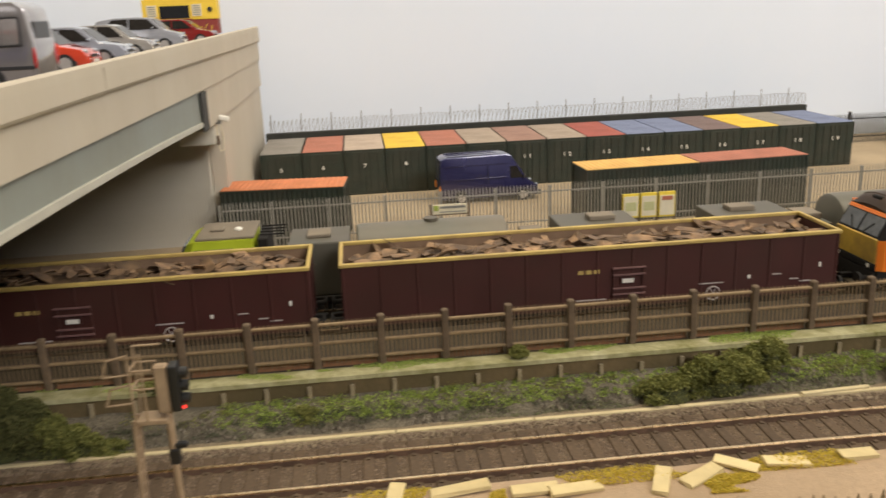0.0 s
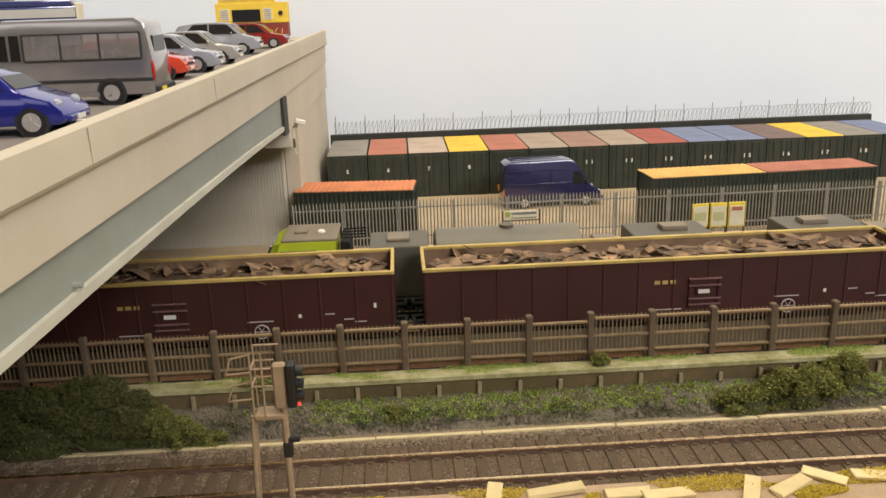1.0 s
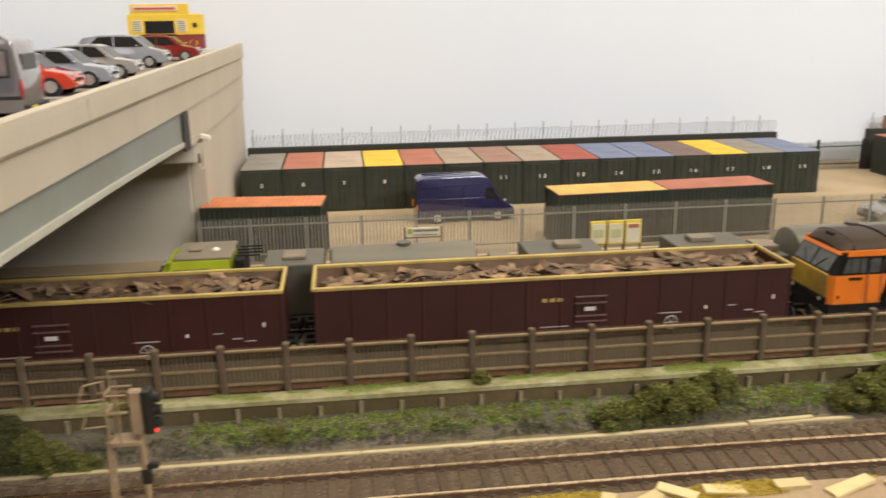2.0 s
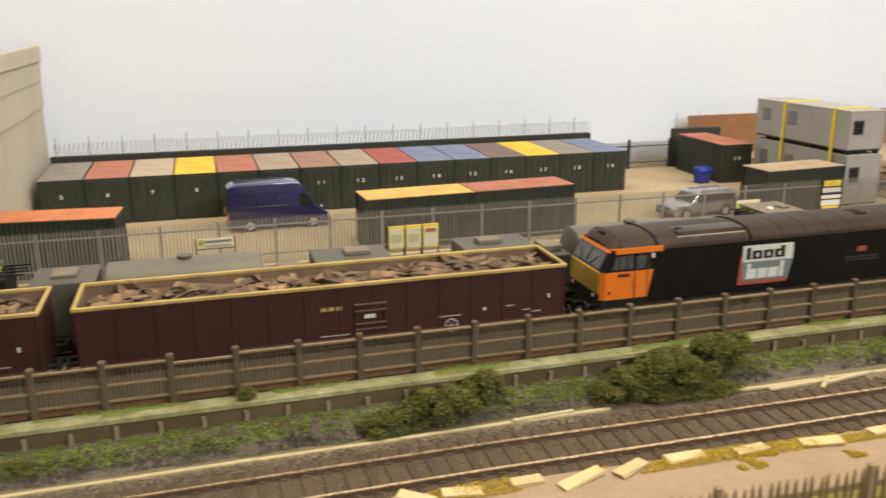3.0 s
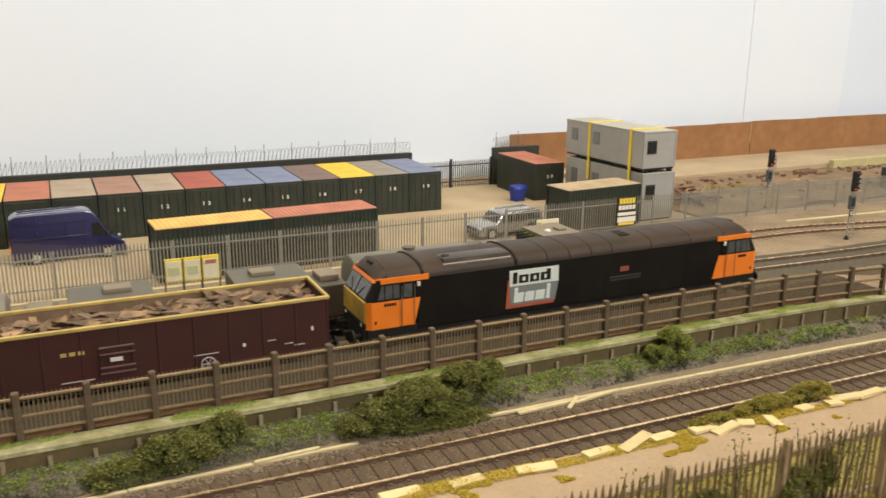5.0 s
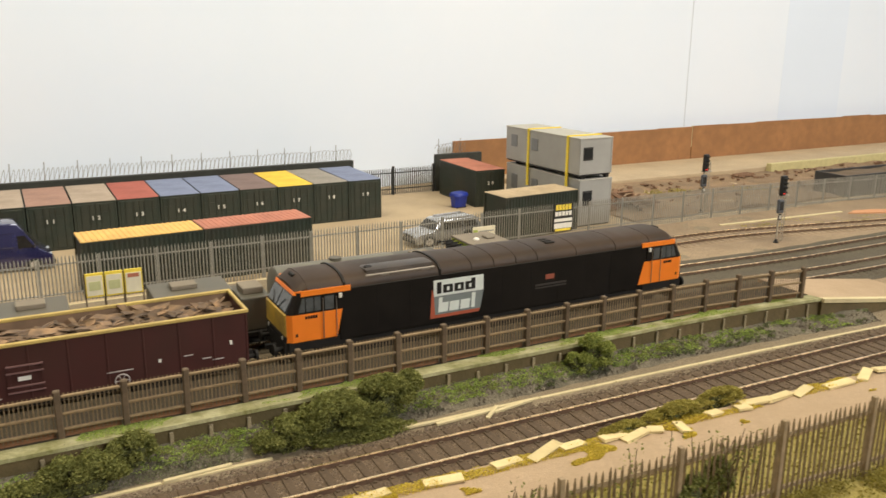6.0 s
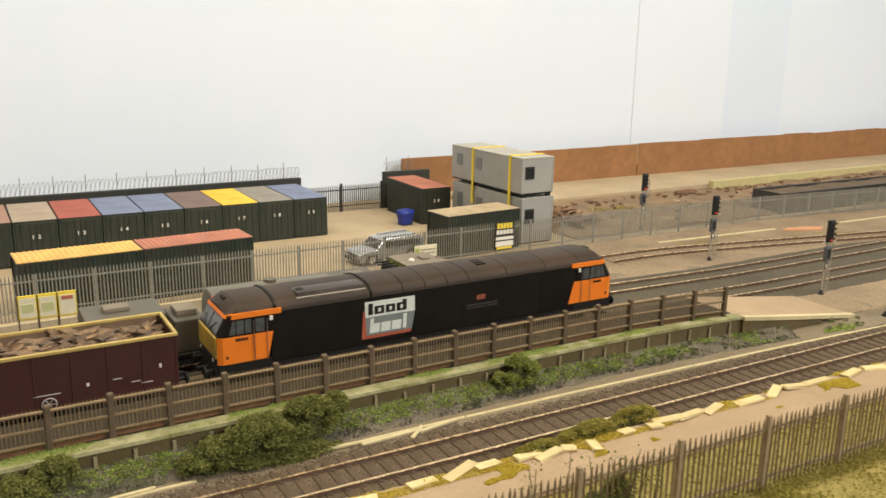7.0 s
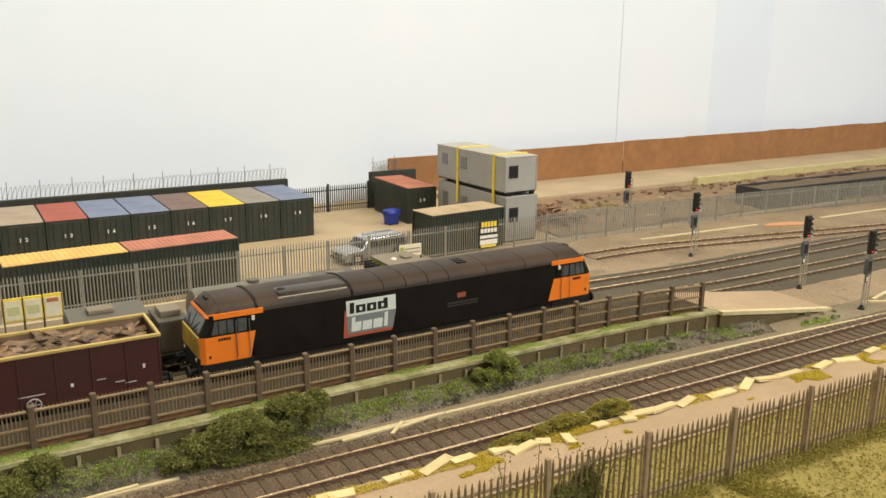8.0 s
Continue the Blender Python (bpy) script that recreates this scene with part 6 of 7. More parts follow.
# ---- the works train behind ----
LIME = M("lime_paint", (0.47, 0.56, 0.03), 0.45, var=0.08, scale=80, alpha_rough=0.06)
WGREY = M("works_grey", (0.0863, 0.0863, 0.0675), 0.55, var=0.15, scale=60, stain=(0.1275, 0.105, 0.075), stain_scale=25, stain_amt=0.4, stain_edge=0.25)
TANKG = M("tank_grey_green", (0.119, 0.1207, 0.0952), 0.5, var=0.1, scale=60, stain=(0.204, 0.17, 0.1232), stain_scale=18, stain_amt=0.4, stain_edge=0.25)
ROOFG = M("dusty_roof", (0.205, 0.1722, 0.1271), 0.75, var=0.15, scale=60)
WX = 0.0
YB = 0.477


def works_cab(t, x, d):
    """Lime cab; x is the outer end, d points inwards."""
    X = lambda v: x + d * v
    lo, hi = lambda a, b: min(X(a), X(b)), lambda a, b: max(X(a), X(b))
    hw = 0.0160
    c = part("cab", B().loft([[(X(0.0018), YB - hw * 0.86, 0.017), (X(0.0018), YB + hw * 0.86, 0.017), (X(0.0005), YB + hw * 0.86, 0.032), (X(0.0005), YB - hw * 0.86, 0.032)],
                              [(X(0.0050), YB - hw, 0.017), (X(0.0050), YB + hw, 0.017), (X(0.0050), YB + hw, 0.032), (X(0.0050), YB - hw, 0.032)],
                              [(X(0.036), YB - hw, 0.017), (X(0.036), YB + hw, 0.017), (X(0.036), YB + hw, 0.032), (X(0.036), YB - hw, 0.032)]]), LIME, t, "lime green cab")
    part("cab_upper", B().loft([[(X(0.0005), YB - hw * 0.86, 0.032), (X(0.0005), YB + hw * 0.86, 0.032), (X(0.0065), YB + hw * 0.80, 0.0455), (X(0.0065), YB - hw * 0.80, 0.0455)],
                                [(X(0.0050), YB - hw, 0.032), (X(0.0050), YB + hw, 0.032), (X(0.0100), YB + hw * 0.96, 0.0470), (X(0.0100), YB - hw * 0.96, 0.0470)],
                                [(X(0.036), YB - hw, 0.032), (X(0.036), YB + hw, 0.032), (X(0.036), YB + hw * 0.96, 0.0470), (X(0.036), YB - hw * 0.96, 0.0470)]]), LIME, c)
    ws = B()
    ring = [(X(0.0002), YB - hw * 0.72, 0.0335), (X(0.0002), YB + hw * 0.72, 0.0335), (X(0.0050), YB + hw * 0.68, 0.0445), (X(0.0050), YB - hw * 0.68, 0.0445)]
    ws.loft([[(a - d * 0.0004, b, z + 0.0002) for a, b, z in ring], [(a + d * 0.0006, b, z - 0.0002) for a, b, z in ring]])
    part("windscreen", ws, GLASSD, c)
    for s in (-1, 1):
        part("side_window", B().box(lo(0.010, 0.027), hi(0.010, 0.027), YB + s * hw * 0.985 - 0.0005, YB + s * hw * 0.985 + 0.0004, 0.0338, 0.0432), GLASSD, c)
        part("stripe_panel", B().box(lo(0.012, 0.030), hi(0.012, 0.030), YB + s * hw - 0.0002, YB + s * hw + 0.0002, 0.0225, 0.0300), WHITE, c, "white panel with a red stripe")
        part("red_stripe", B().box(lo(0.012, 0.030), hi(0.012, 0.030), YB + s * hw - 0.0004, YB + s * hw + 0.0004, 0.0245, 0.0258), LOGOR, c)
        part("lamp", B().cyl((X(0.0004), YB + s * 0.010, 0.0245), (X(0.0016), YB + s * 0.010, 0.0245), 0.0012, 10), WHITE, c)
    part("cab_roof", B().box(lo(0.0105, 0.037), hi(0.0105, 0.037), YB - hw * 0.93, YB + hw * 0.93, 0.0470, 0.0484, 0.0006), ROOFG, c, "dusty grey cab roof")
    part("roof_pod", B().box(lo(0.016, 0.022), hi(0.016, 0.022), YB - 0.004, YB + 0.003, 0.0484, 0.0496, 0.0004), ROOFG, c)
    part("dome", B().ball((X(0.0285), YB - 0.002, 0.0486), 1, 0.002, 0.002, 0.0012), WHITE, c, "small white roof dome", smooth=True)
    part("exhaust_cowl", B().box(lo(0.038, 0.0425), hi(0.038, 0.0425), YB - 0.012, YB + 0.012, 0.017, 0.0460, 0.0005), FRAMEB, t)
    for k in range(4):
        part("roof_rack_bar", B().box(lo(0.0385, 0.0500), hi(0.0385, 0.0500), YB - 0.0095 + k * 0.0055, YB - 0.0088 + k * 0.0055, 0.0468, 0.0474), FRAMEB, t)


def works_car(x0, x1, cab_left):
    t = thing("works_vehicle", pose(WX, 0, 0), "grey multi-purpose rail works vehicle with a lime green cab", "rail vehicle", "two-car works train")
    part("chassis", B().box(x0 + 0.002, x1 - 0.002, YB - 0.0155, YB + 0.0155, 0.0145, 0.0170, 0.0003), FRAMEB, t)
    x, d = (x0, 1) if cab_left else (x1, -1)
    works_cab(t, x, d)
    X = lambda v: x + d * v
    lo, hi = lambda a, b: min(X(a), X(b)), lambda a, b: max(X(a), X(b))
    part("equipment_box", B().box(lo(0.0515, 0.080), hi(0.0515, 0.080), YB - 0.0145, YB + 0.0145, 0.0170, 0.0428, 0.0008), WGREY, t, "grey equipment box")
    part("box_lid", B().box(lo(0.060, 0.071), hi(0.060, 0.071), YB - 0.006, YB + 0.006, 0.0428, 0.0446, 0.0004), ROOFG, t)
    tk = B()
    tk.loft([[(X(v), YB + 0.0150 * w * math.cos(a), 0.0325 + 0.0140 * w * math.sin(a)) for a in (math.pi * 2 * k / 24 for k in range(24))] for v, w in ((0.0830, 0.86), (0.0838, 0.97), (0.0855, 1), (0.1525, 1), (0.1542, 0.97), (0.1550, 0.86))])
    tank = part("tank", tk, TANKG, t, "dusty grey-green cylindrical tank", smooth=True)
    for v in (0.092, 0.120, 0.148):
        part("tank_cradle", B().box(lo(v, v + 0.002), hi(v, v + 0.002), YB - 0.013, YB + 0.013, 0.0170, 0.0225), FRAMEB, tank)
    part("tank_hatch", B().cyl((X(0.119), YB, 0.046), (X(0.119), YB, 0.0478), 0.0035, 16), WGREY, tank)
    part("pump_box", B().box(lo(0.160, 0.176), hi(0.160, 0.176), YB - 0.0135, YB + 0.0135, 0.0170, 0.0352, 0.0008), WGREY, t)
    part("pump_cover", B().box(lo(0.1625, 0.1735), hi(0.1625, 0.1735), YB - 0.007, YB + 0.007, 0.0352, 0.0388, 0.0006), ROOFG, t)
    part("generator_box", B().box(lo(0.180, 0.219), hi(0.180, 0.219), YB - 0.0145, YB + 0.0145, 0.0170, 0.0415, 0.0009), WGREY, t, "grey generator box with louvres")
    part("vent", B().box(lo(0.195, 0.206), hi(0.195, 0.206), YB - 0.0148, YB - 0.0142, 0.0375, 0.0405), FRAMEB, t)
    part("silencer", B().box(lo(0.196, 0.209), hi(0.196, 0.209), YB - 0.004, YB + 0.005, 0.0415, 0.0440, 0.0006), ROOFG, t)
    for k in range(6):
        part("louvre", B().box(lo(0.2105, 0.2175), hi(0.2105, 0.2175), YB - 0.0150, YB - 0.0144, 0.0305 + k * 0.0014, 0.0313 + k * 0.0014), ROOFG, t)
    for v in (0.018, 0.176):
        bg = part("bogie", B().box(lo(v, v + 0.032), hi(v, v + 0.032), YB - 0.0138, YB - 0.0122, 0.0112, 0.0148).box(lo(v, v + 0.032), hi(v, v + 0.032), YB + 0.0122, YB + 0.0138, 0.0112, 0.0148).box(lo(v + 0.012, v + 0.02), hi(v + 0.012, v + 0.02), YB - 0.0122, YB + 0.0122, 0.012, 0.0146), FRAMEB, t)
        for k in (0.004, 0.028):
            wheelset(bg, X(v + k), YB, 0.0052)
    buffers(t, x0, -1, YB, 0.0180)
    buffers(t, x1, 1, YB, 0.0180)


works_car(0.088, 0.320, True)
works_car(0.332, 0.564, False)

# ---- signals ----
RED_ON = M("lit_red_lens", (1.0, 0.04, 0.03), 0.3, var=0.02, emit=1.4)
LENS = M("dark_lens", (0.03, 0.03, 0.03), 0.15, var=0.1)
SIGGREY = M("signal_post_grey", (0.42, 0.38, 0.31), 0.5, metal=0.3, var=0.15)
SIGBLK = M("signal_head_black", (0.012, 0.012, 0.012), 0.5, var=0.2)
SIGBOX = M("signal_box_blue_grey", (0.085, 0.092, 0.105), 0.45, var=0.15)
SIGBACK = M("signal_weathered_back", (0.33, 0.24, 0.15), 0.7, var=0.15)


def signal(x, y, label):
    """Colour light signal facing the near side, with a ladder and a small platform behind."""
    t = thing("colour_light_signal", pose(x, y, 0.0049), label, "signal", "colour light signals at the junction")
    part("base", B().cyl((0, 0, 0), (0, 0, 0.0012), 0.0022, 12).cyl((0, 0, 0.0012), (0, 0, 0.0035), 0.0016, 12, 0.0008), SIGBLK, t)
    part("post", B().cyl((0, 0, 0.0035), (0, 0, 0.048), 0.0008, 10), SIGGREY, t)
    h = part("signal_head", B().box(-0.0028, 0.0030, -0.0028, 0.0002, 0.0398, 0.0562, 0.0009), SIGBLK, t, "black signal head")
    for k in range(4):
        z = 0.0423 + k * 0.0037
        part("lens", B().cyl((0.0001, -0.0031, z), (0.0001, -0.0026, z), 0.0011, 12), RED_ON if k == 0 else LENS, h, "lit red lens" if k == 0 else "")
        hd = B()
        for a in range(7):
            a0, a1 = math.pi * a / 7, math.pi * (a + 1) / 7
            hd.obox(pose(0.0001 + 0.0014 * math.cos((a0 + a1) / 2), -0.0039, z + 0.0014 * math.sin((a0 + a1) / 2), 0, -math.degrees((a0 + a1) / 2), 0), 0.0002, 0.0022, 0.0007)
        part("hood", hd, SIGBLK, h)
    part("relay_box", B().box(-0.0046, 0.0020, -0.0032, -0.0004, 0.0255, 0.0372, 0.0014), SIGBOX, t, "blue-grey route indicator box")
    part("relay_face", B().box(-0.0033, 0.0006, -0.0034, -0.0030, 0.0282, 0.0350, 0.0003), LENS, t)
    part("number_plate", B().box(-0.0012, 0.0016, -0.0012, -0.0008, 0.0195, 0.0245, 0.0002), SIGBLK, t)
    part("plate_bar", B().box(-0.0007, 0.0011, -0.0014, -0.0012, 0.0205, 0.0235), WHITE, t)
    ld = part("ladder", B().cyl((0.0066, 0.002, 0.0), (0.0060, 0.002, 0.0480), 0.0004, 6).cyl((0.0096, 0.002, 0.0), (0.0092, 0.002, 0.0480), 0.0004, 6), SIGGREY, t)
    for k in range(14):
        part("rung", B().cyl((0.0064, 0.002, 0.002 + k * 0.0027), (0.0094, 0.002, 0.002 + k * 0.0027), 0.00025, 5), SIGGREY, ld)
    part("platform", B().box(0.0008, 0.0105, 0.0004, 0.0046, 0.0384, 0.0396), SIGGREY, t)
    part("guard_rail", B().cyl((0.0086, 0.0006, 0.039), (0.0086, 0.0006, 0.048), 0.00022, 5).cyl((0.0086, 0.0038, 0.039), (0.0086, 0.0038, 0.048), 0.00022, 5).cyl((0.0086, 0.0006, 0.048), (0.0086, 0.0038, 0.048), 0.00022, 5), SIGGREY, t)
    return t


signal(0.8720, 0.6240, "black colour light signal showing red beside the yard fence")
signal(0.8395, 0.5070, "black colour light signal showing red between the tracks")
signal(0.8372, 0.3985, "black colour light signal showing red by the main track")
signal(0.8318, 0.3452, "black colour light signal showing red by the platform ramp")

# the near signal, seen from behind
t = thing("signal_with_cage", pose(0.1215, 0.2935, 0.0030), "weathered signal seen from behind, with a ladder and cage", "signal")
part("post", B().cyl((0, 0, 0), (0, 0, 0.046), 0.0010, 10), SIGBACK, t)
part("base", B().box(-0.0025, 0.0025, -0.0025, 0.0025, 0, 0.002, 0.0003), SIGBACK, t)
part("head_back", B().box(-0.0022, 0.0014, -0.0014, 0.0014, 0.0440, 0.0572, 0.0005), SIGBACK, t, "weathered pale brown back of the head")
hd = part("signal_head", B().box(0.0014, 0.0040, -0.0022, 0.0022, 0.0445, 0.0572, 0.0007), SIGBLK, t, "black signal head")
for k in range(3):
    part("hood", B().cyl((0.0040, 0.0, 0.0475 + k * 0.0036), (0.0060, 0.0, 0.0473 + k * 0.0036), 0.0014, 12), SIGBLK, hd)
part("lens", B().ball((0.0046, -0.0016, 0.0456), 0.0005), RED_ON, hd, "lit red lens")
part("floor_plate", B().box(-0.0075, 0.0005, -0.0030, 0.0030, 0.0418, 0.0432, 0.0002), SIGBACK, t)
cg = B()
for z in (0.0520, 0.0570):
    for a, b in (((-0.0075, -0.003), (-0.0075, 0.003)), ((-0.0075, -0.003), (-0.002, -0.003)), ((-0.0075, 0.003), (-0.002, 0.003))):
        cg.cyl((*a, z), (*b, z), 0.0003, 6)
for a in ((-0.0075, -0.003), (-0.0075, 0.003), (-0.0045, -0.003)):
    cg.cyl((*a, 0.043), (*a, 0.0615), 0.0003, 6)
cg.cyl((-0.0075, 0.003, 0.0615), (-0.0005, 0.003, 0.0615), 0.0003, 6)
for z0, z1 in ((0.0520, 0.0500), (0.0598, 0.0580)):
    cg.cyl((-0.0075, -0.003, z0 + 0.0015), (-0.0125, -0.003, z0 + 0.0005), 0.0003, 6).cyl((-0.0125, -0.003, z0 + 0.0005), (-0.0140, -0.003, z0 - 0.004), 0.0003, 6).cyl((-0.0140, -0.003, z0 - 0.004), (-0.0075, -0.003, z0 - 0.0036), 0.0003, 6)
part("cage", cg, SIGBACK, t, "pale bent-rail cage")
ld = part("ladder", B().cyl((-0.0100, -0.002, 0), (-0.0082, -0.002, 0.0430), 0.0006, 6).cyl((-0.0100, 0.002, 0), (-0.0082, 0.002, 0.0430), 0.0006, 6), SIGBACK, t)
for k in range(12):
    part("rung", B().cyl((-0.0099 + k * 0.00014, -0.002, 0.003 + k * 0.0034), (-0.0099 + k * 0.00014, 0.002, 0.003 + k * 0.0034), 0.0003, 5), SIGBACK, ld)
part("box", B().box(-0.0010, 0.0016, -0.0014, 0.0014, 0.0290, 0.0335, 0.0004).box(0.0004, 0.0038, -0.0010, 0.0010, 0.0335, 0.0349, 0.0003), SIGBLK, t)
part("red_marker", B().ball((0.0028, -0.0016, 0.046), 0.0005), RED_ON, t)

# camera box on the bridge
t = thing("security_camera", pose(0.0925, 0.612, 0.0835), "small white security camera hung from the wing wall", "camera")
part("bracket", B().box(-0.0046, 0.0, -0.0008, 0.0008, -0.0022, 0.0006, 0.0002), GREYMETAL, t)
part("housing", B().obox(pose(0.0016, 0, 0.0012, 0, 16, 0), 0.0062, 0.0034, 0.0032, 0.0006).obox(pose(0.0044, 0, 0.0002, 0, 16, 0), 0.0012, 0.0024, 0.0024, 0.0004), WHITE, t)
part("cable", B().cyl((-0.0010, 0, -0.002), (0.0004, 0, -0.0095), 0.00035, 6).cyl((0.0004, 0, -0.0095), (-0.0002, 0, -0.0180), 0.00035, 6).cyl((-0.0002, 0, -0.0180), (-0.0022, 0, -0.0192), 0.00035, 6).cyl((-0.0022, 0, -0.0192), (-0.0030, 0, -0.0125), 0.00035, 6).cyl((-0.0030, 0, -0.0125), (-0.0032, 0, -0.002), 0.00035, 6), CREAMB, t, "pale looped cable")
part("junction_box", B().box(-0.0036, -0.0023, -0.0008, 0.0008, -0.0150, -0.0092, 0.0003), FENCE_DARK, t)

# ---- white edging along the front track ----
def edge_y(x):
    return 0.3487 - (0 if x < 0.33 else 0.07 * (x - 0.33) ** 2)


edge = thing("track_edging", Matrix(), "broken line of pale concrete edging beside the track", "edging", kind="structure")
rnd = random.Random(4)
x = -0.28
while x < 1.2:
    l = rnd.uniform(0.030, 0.055)
    if not (0.335 < x < 0.43 or 0.405 < x + l < 0.47):
        y = edge_y(x)
        o = part("edging_strip", B().box(0, l - 0.0003, -0.0009, 0.0009, -0.003, 0.0006, 0.0002), CREAM, edge)
        o.matrix_basis = pose(x, y, 0.0050, 0, 0, rnd.uniform(-0.4, 0.4) + math.degrees(math.atan2(edge_y(x + l) - edge_y(x), l)))
    x += l
for x, y, l, a in ((0.438, 0.3462, 0.026, -1), (0.455, 0.3440, 0.030, 3), (0.468, 0.3428, 0.013, 40), (0.420, 0.3470, 0.022, 4), (0.480, 0.3440, 0.022, 5), (0.340, 0.3490, 0.026, 2)):
    o = part("edging_strip", B().box(-l / 2, l / 2, -0.0009, 0.0009, -0.0008, 0.0005, 0.0002), CREAM, edge)
    o.matrix_basis = pose(x, y, 0.0060, 0, rnd.uniform(-3, 3), a)

# ---- broken coping stones on the old platform ----
rnd = random.Random(8)
spots = [(0.178, 0.2845, 80, 0), (0.1955, 0.285, 5, 0), (0.2149, 0.2815, 4, 0), (0.2254, 0.28, 8, 0), (0.2489, 0.28, 66, 0), (0.26, 0.2805, 28, 0), (0.2713, 0.284, -38, 0), (0.285, 0.2832, -6, 0), (0.306, 0.2835, 3, 0), (0.3225, 0.28, 18, 0), (0.3399, 0.281, 24, 0), (0.36, 0.2822, 4, 0), (0.3832, 0.28, 6, 0), (0.4087, 0.2778, -12, 0.0142), (0.4345, 0.2782, 3, 0.0118), (0.4515, 0.2788, 20, 0.0168), (0.4634, 0.2783, 6, 0.0112), (0.4817, 0.2768, 2, 0.0118), (0.4897, 0.2735, 10, 0.013), (0.5, 0.2737, -30, 0.0058), (0.5108, 0.2706, 76, 0.008), (0.5311, 0.274, 4, 0.0076), (0.5458, 0.2723, -8, 0.007), (0.5553, 0.274, -12, 0.015), (0.5676, 0.273, 4, 0.0165), (0.5814, 0.2722, 14, 0.0131), (0.6026, 0.2703, -2, 0.0165), (0.6227, 0.2717, 26, 0.014), (0.6379, 0.2712, -9, 0.016), (0.6519, 0.2702, -3, 0.0165), (0.6774, 0.2688, 10, 0.015), (0.6947, 0.2672, -18, 0.015), (0.72, 0.269, 8, 0), (0.748, 0.2675, 4, 0), (0.776, 0.266, 12, 0)]
for x, y, a, l in spots:
    l = l or rnd.uniform(0.0105, 0.0165)
    b = B().box(-l / 2, l / 2, -0.0022, 0.0022, 0, 0.0013, 0.0002)
    for v in b.bm.verts:
        v.co.x += rnd.uniform(-0.0004, 0.0004)
        v.co.y += rnd.uniform(-0.0003, 0.0003)
    o = part("coping_stone", b, SLAB)
    o.matrix_basis = pose(x, y, 0.0207, rnd.uniform(-4, 4), rnd.uniform(-4, 4), a)
    tagged(o, "loose pale coping stone lying at the platform edge", "stone", "loose coping stones")

# ---- near picket fence ----
PICK = M("dark_brown_picket", (0.29, 0.215, 0.13), 0.8, var=0.2, scale=300, rnd=0.1)


def picket_fence():
    t = thing("picket_fence", Matrix(), "dark brown pointed palisade fence beside the grass", "fence")
    me = pale(0.0285, 0.0011).mesh("picket", PICK)
    P, x0 = 0.0428, 0.2445
    a = math.degrees(math.atan(PICK_LEAN))
    for i in range(16):
        m = pose(x0 + i * P, picket_y(x0 + i * P), 0, 0, 0, a)
        q = part("post", B().box(-0.0009, 0.0009, -0.0006, 0.0012, 0.015, 0.0502, 0.0002), PICK, t)
        q.matrix_basis = m
        for h in (0.0242, 0.0440):
            q = part("rail", B().box(0.0011, P - 0.0011, 0.0003, 0.0013, h, h + 0.0012), PICK, t)
            q.matrix_basis = m
        for k in range(17):
            again("picket", me, t, m @ pose(0.0022 + k * 0.00239, 0, 0.0208 + random.uniform(-0.0004, 0.0004), random.uniform(-0.8, 0.8), random.uniform(-0.6, 0.6), 0))


picket_fence()


# ---- plants ----
def leaf_mat(name, a, b_, c):
    m = bpy.data.materials.new(name)
    m.use_nodes = True
    N, L = m.node_tree.nodes, m.node_tree.links
    b = N["Principled BSDF"]
    g = N.new("ShaderNodeNewGeometry")
    r = N.new("ShaderNodeValToRGB")
    r.color_ramp.elements[0].color, r.color_ramp.elements[1].color = (*a, 1), (*c, 1)
    e = r.color_ramp.elements.new(0.55)
    e.color = (*b_, 1)
    L.new(g.outputs["Random Per Island"], r.inputs["Fac"])
    L.new(r.outputs["Color"], b.inputs["Base Color"])
    b.inputs["Roughness"].default_value = 0.85
    tr = N.new("ShaderNodeBsdfTranslucent")
    mx = N.new("ShaderNodeMixShader")
    mx.inputs[0].default_value = 0.42
    L.new(r.outputs["Color"], tr.inputs["Color"])
    L.new(b.outputs[0], mx.inputs[1])
    L.new(tr.outputs[0], mx.inputs[2])
    L.new(mx.outputs[0], N["Material Output"].inputs["Surface"])
    return m


BUSHL = leaf_mat("bush_leaves", (0.138, 0.152, 0.041), (0.222, 0.235, 0.064), (0.35, 0.345, 0.105))
BUSHD = leaf_mat("dark_bush_leaves", (0.085, 0.095, 0.03), (0.12, 0.125, 0.04), (0.165, 0.16, 0.058))
WEED = leaf_mat("weed_leaves", (0.235, 0.325, 0.068), (0.35, 0.455, 0.10), (0.49, 0.57, 0.15))
BUSHY = leaf_mat("upright_bush_leaves", (0.195, 0.235, 0.052), (0.29, 0.33, 0.08), (0.42, 0.44, 0.12))
GREYW = leaf_mat("grey_green_weed", (0.125, 0.15, 0.07), (0.18, 0.205, 0.092), (0.25, 0.265, 0.125))
GREYD = leaf_mat("dark_grey_weed", (0.085, 0.095, 0.06), (0.12, 0.13, 0.08), (0.165, 0.17, 0.105))
YELW = leaf_mat("yellow_moss", (0.52, 0.42, 0.05), (0.63, 0.5, 0.07), (0.74, 0.58, 0.1))
GRASSL = leaf_mat("yellow_green_grass", (0.29, 0.255, 0.065), (0.355, 0.305, 0.08), (0.42, 0.355, 0.105))
OLIVE = leaf_mat("olive_moss", (0.29, 0.26, 0.055), (0.37, 0.325, 0.072), (0.46, 0.385, 0.1))
# darker than any leaf: shade inside the bush put into the core's colour
FOAM = M("inner_foliage_shade", (0.075, 0.082, 0.024), 0.95, var=0.4, scale=900, stain=(0.05, 0.053, 0.018), stain_scale=260, stain_amt=0.45, stain_edge=0.2, bump=1.0, bump_scale=900)
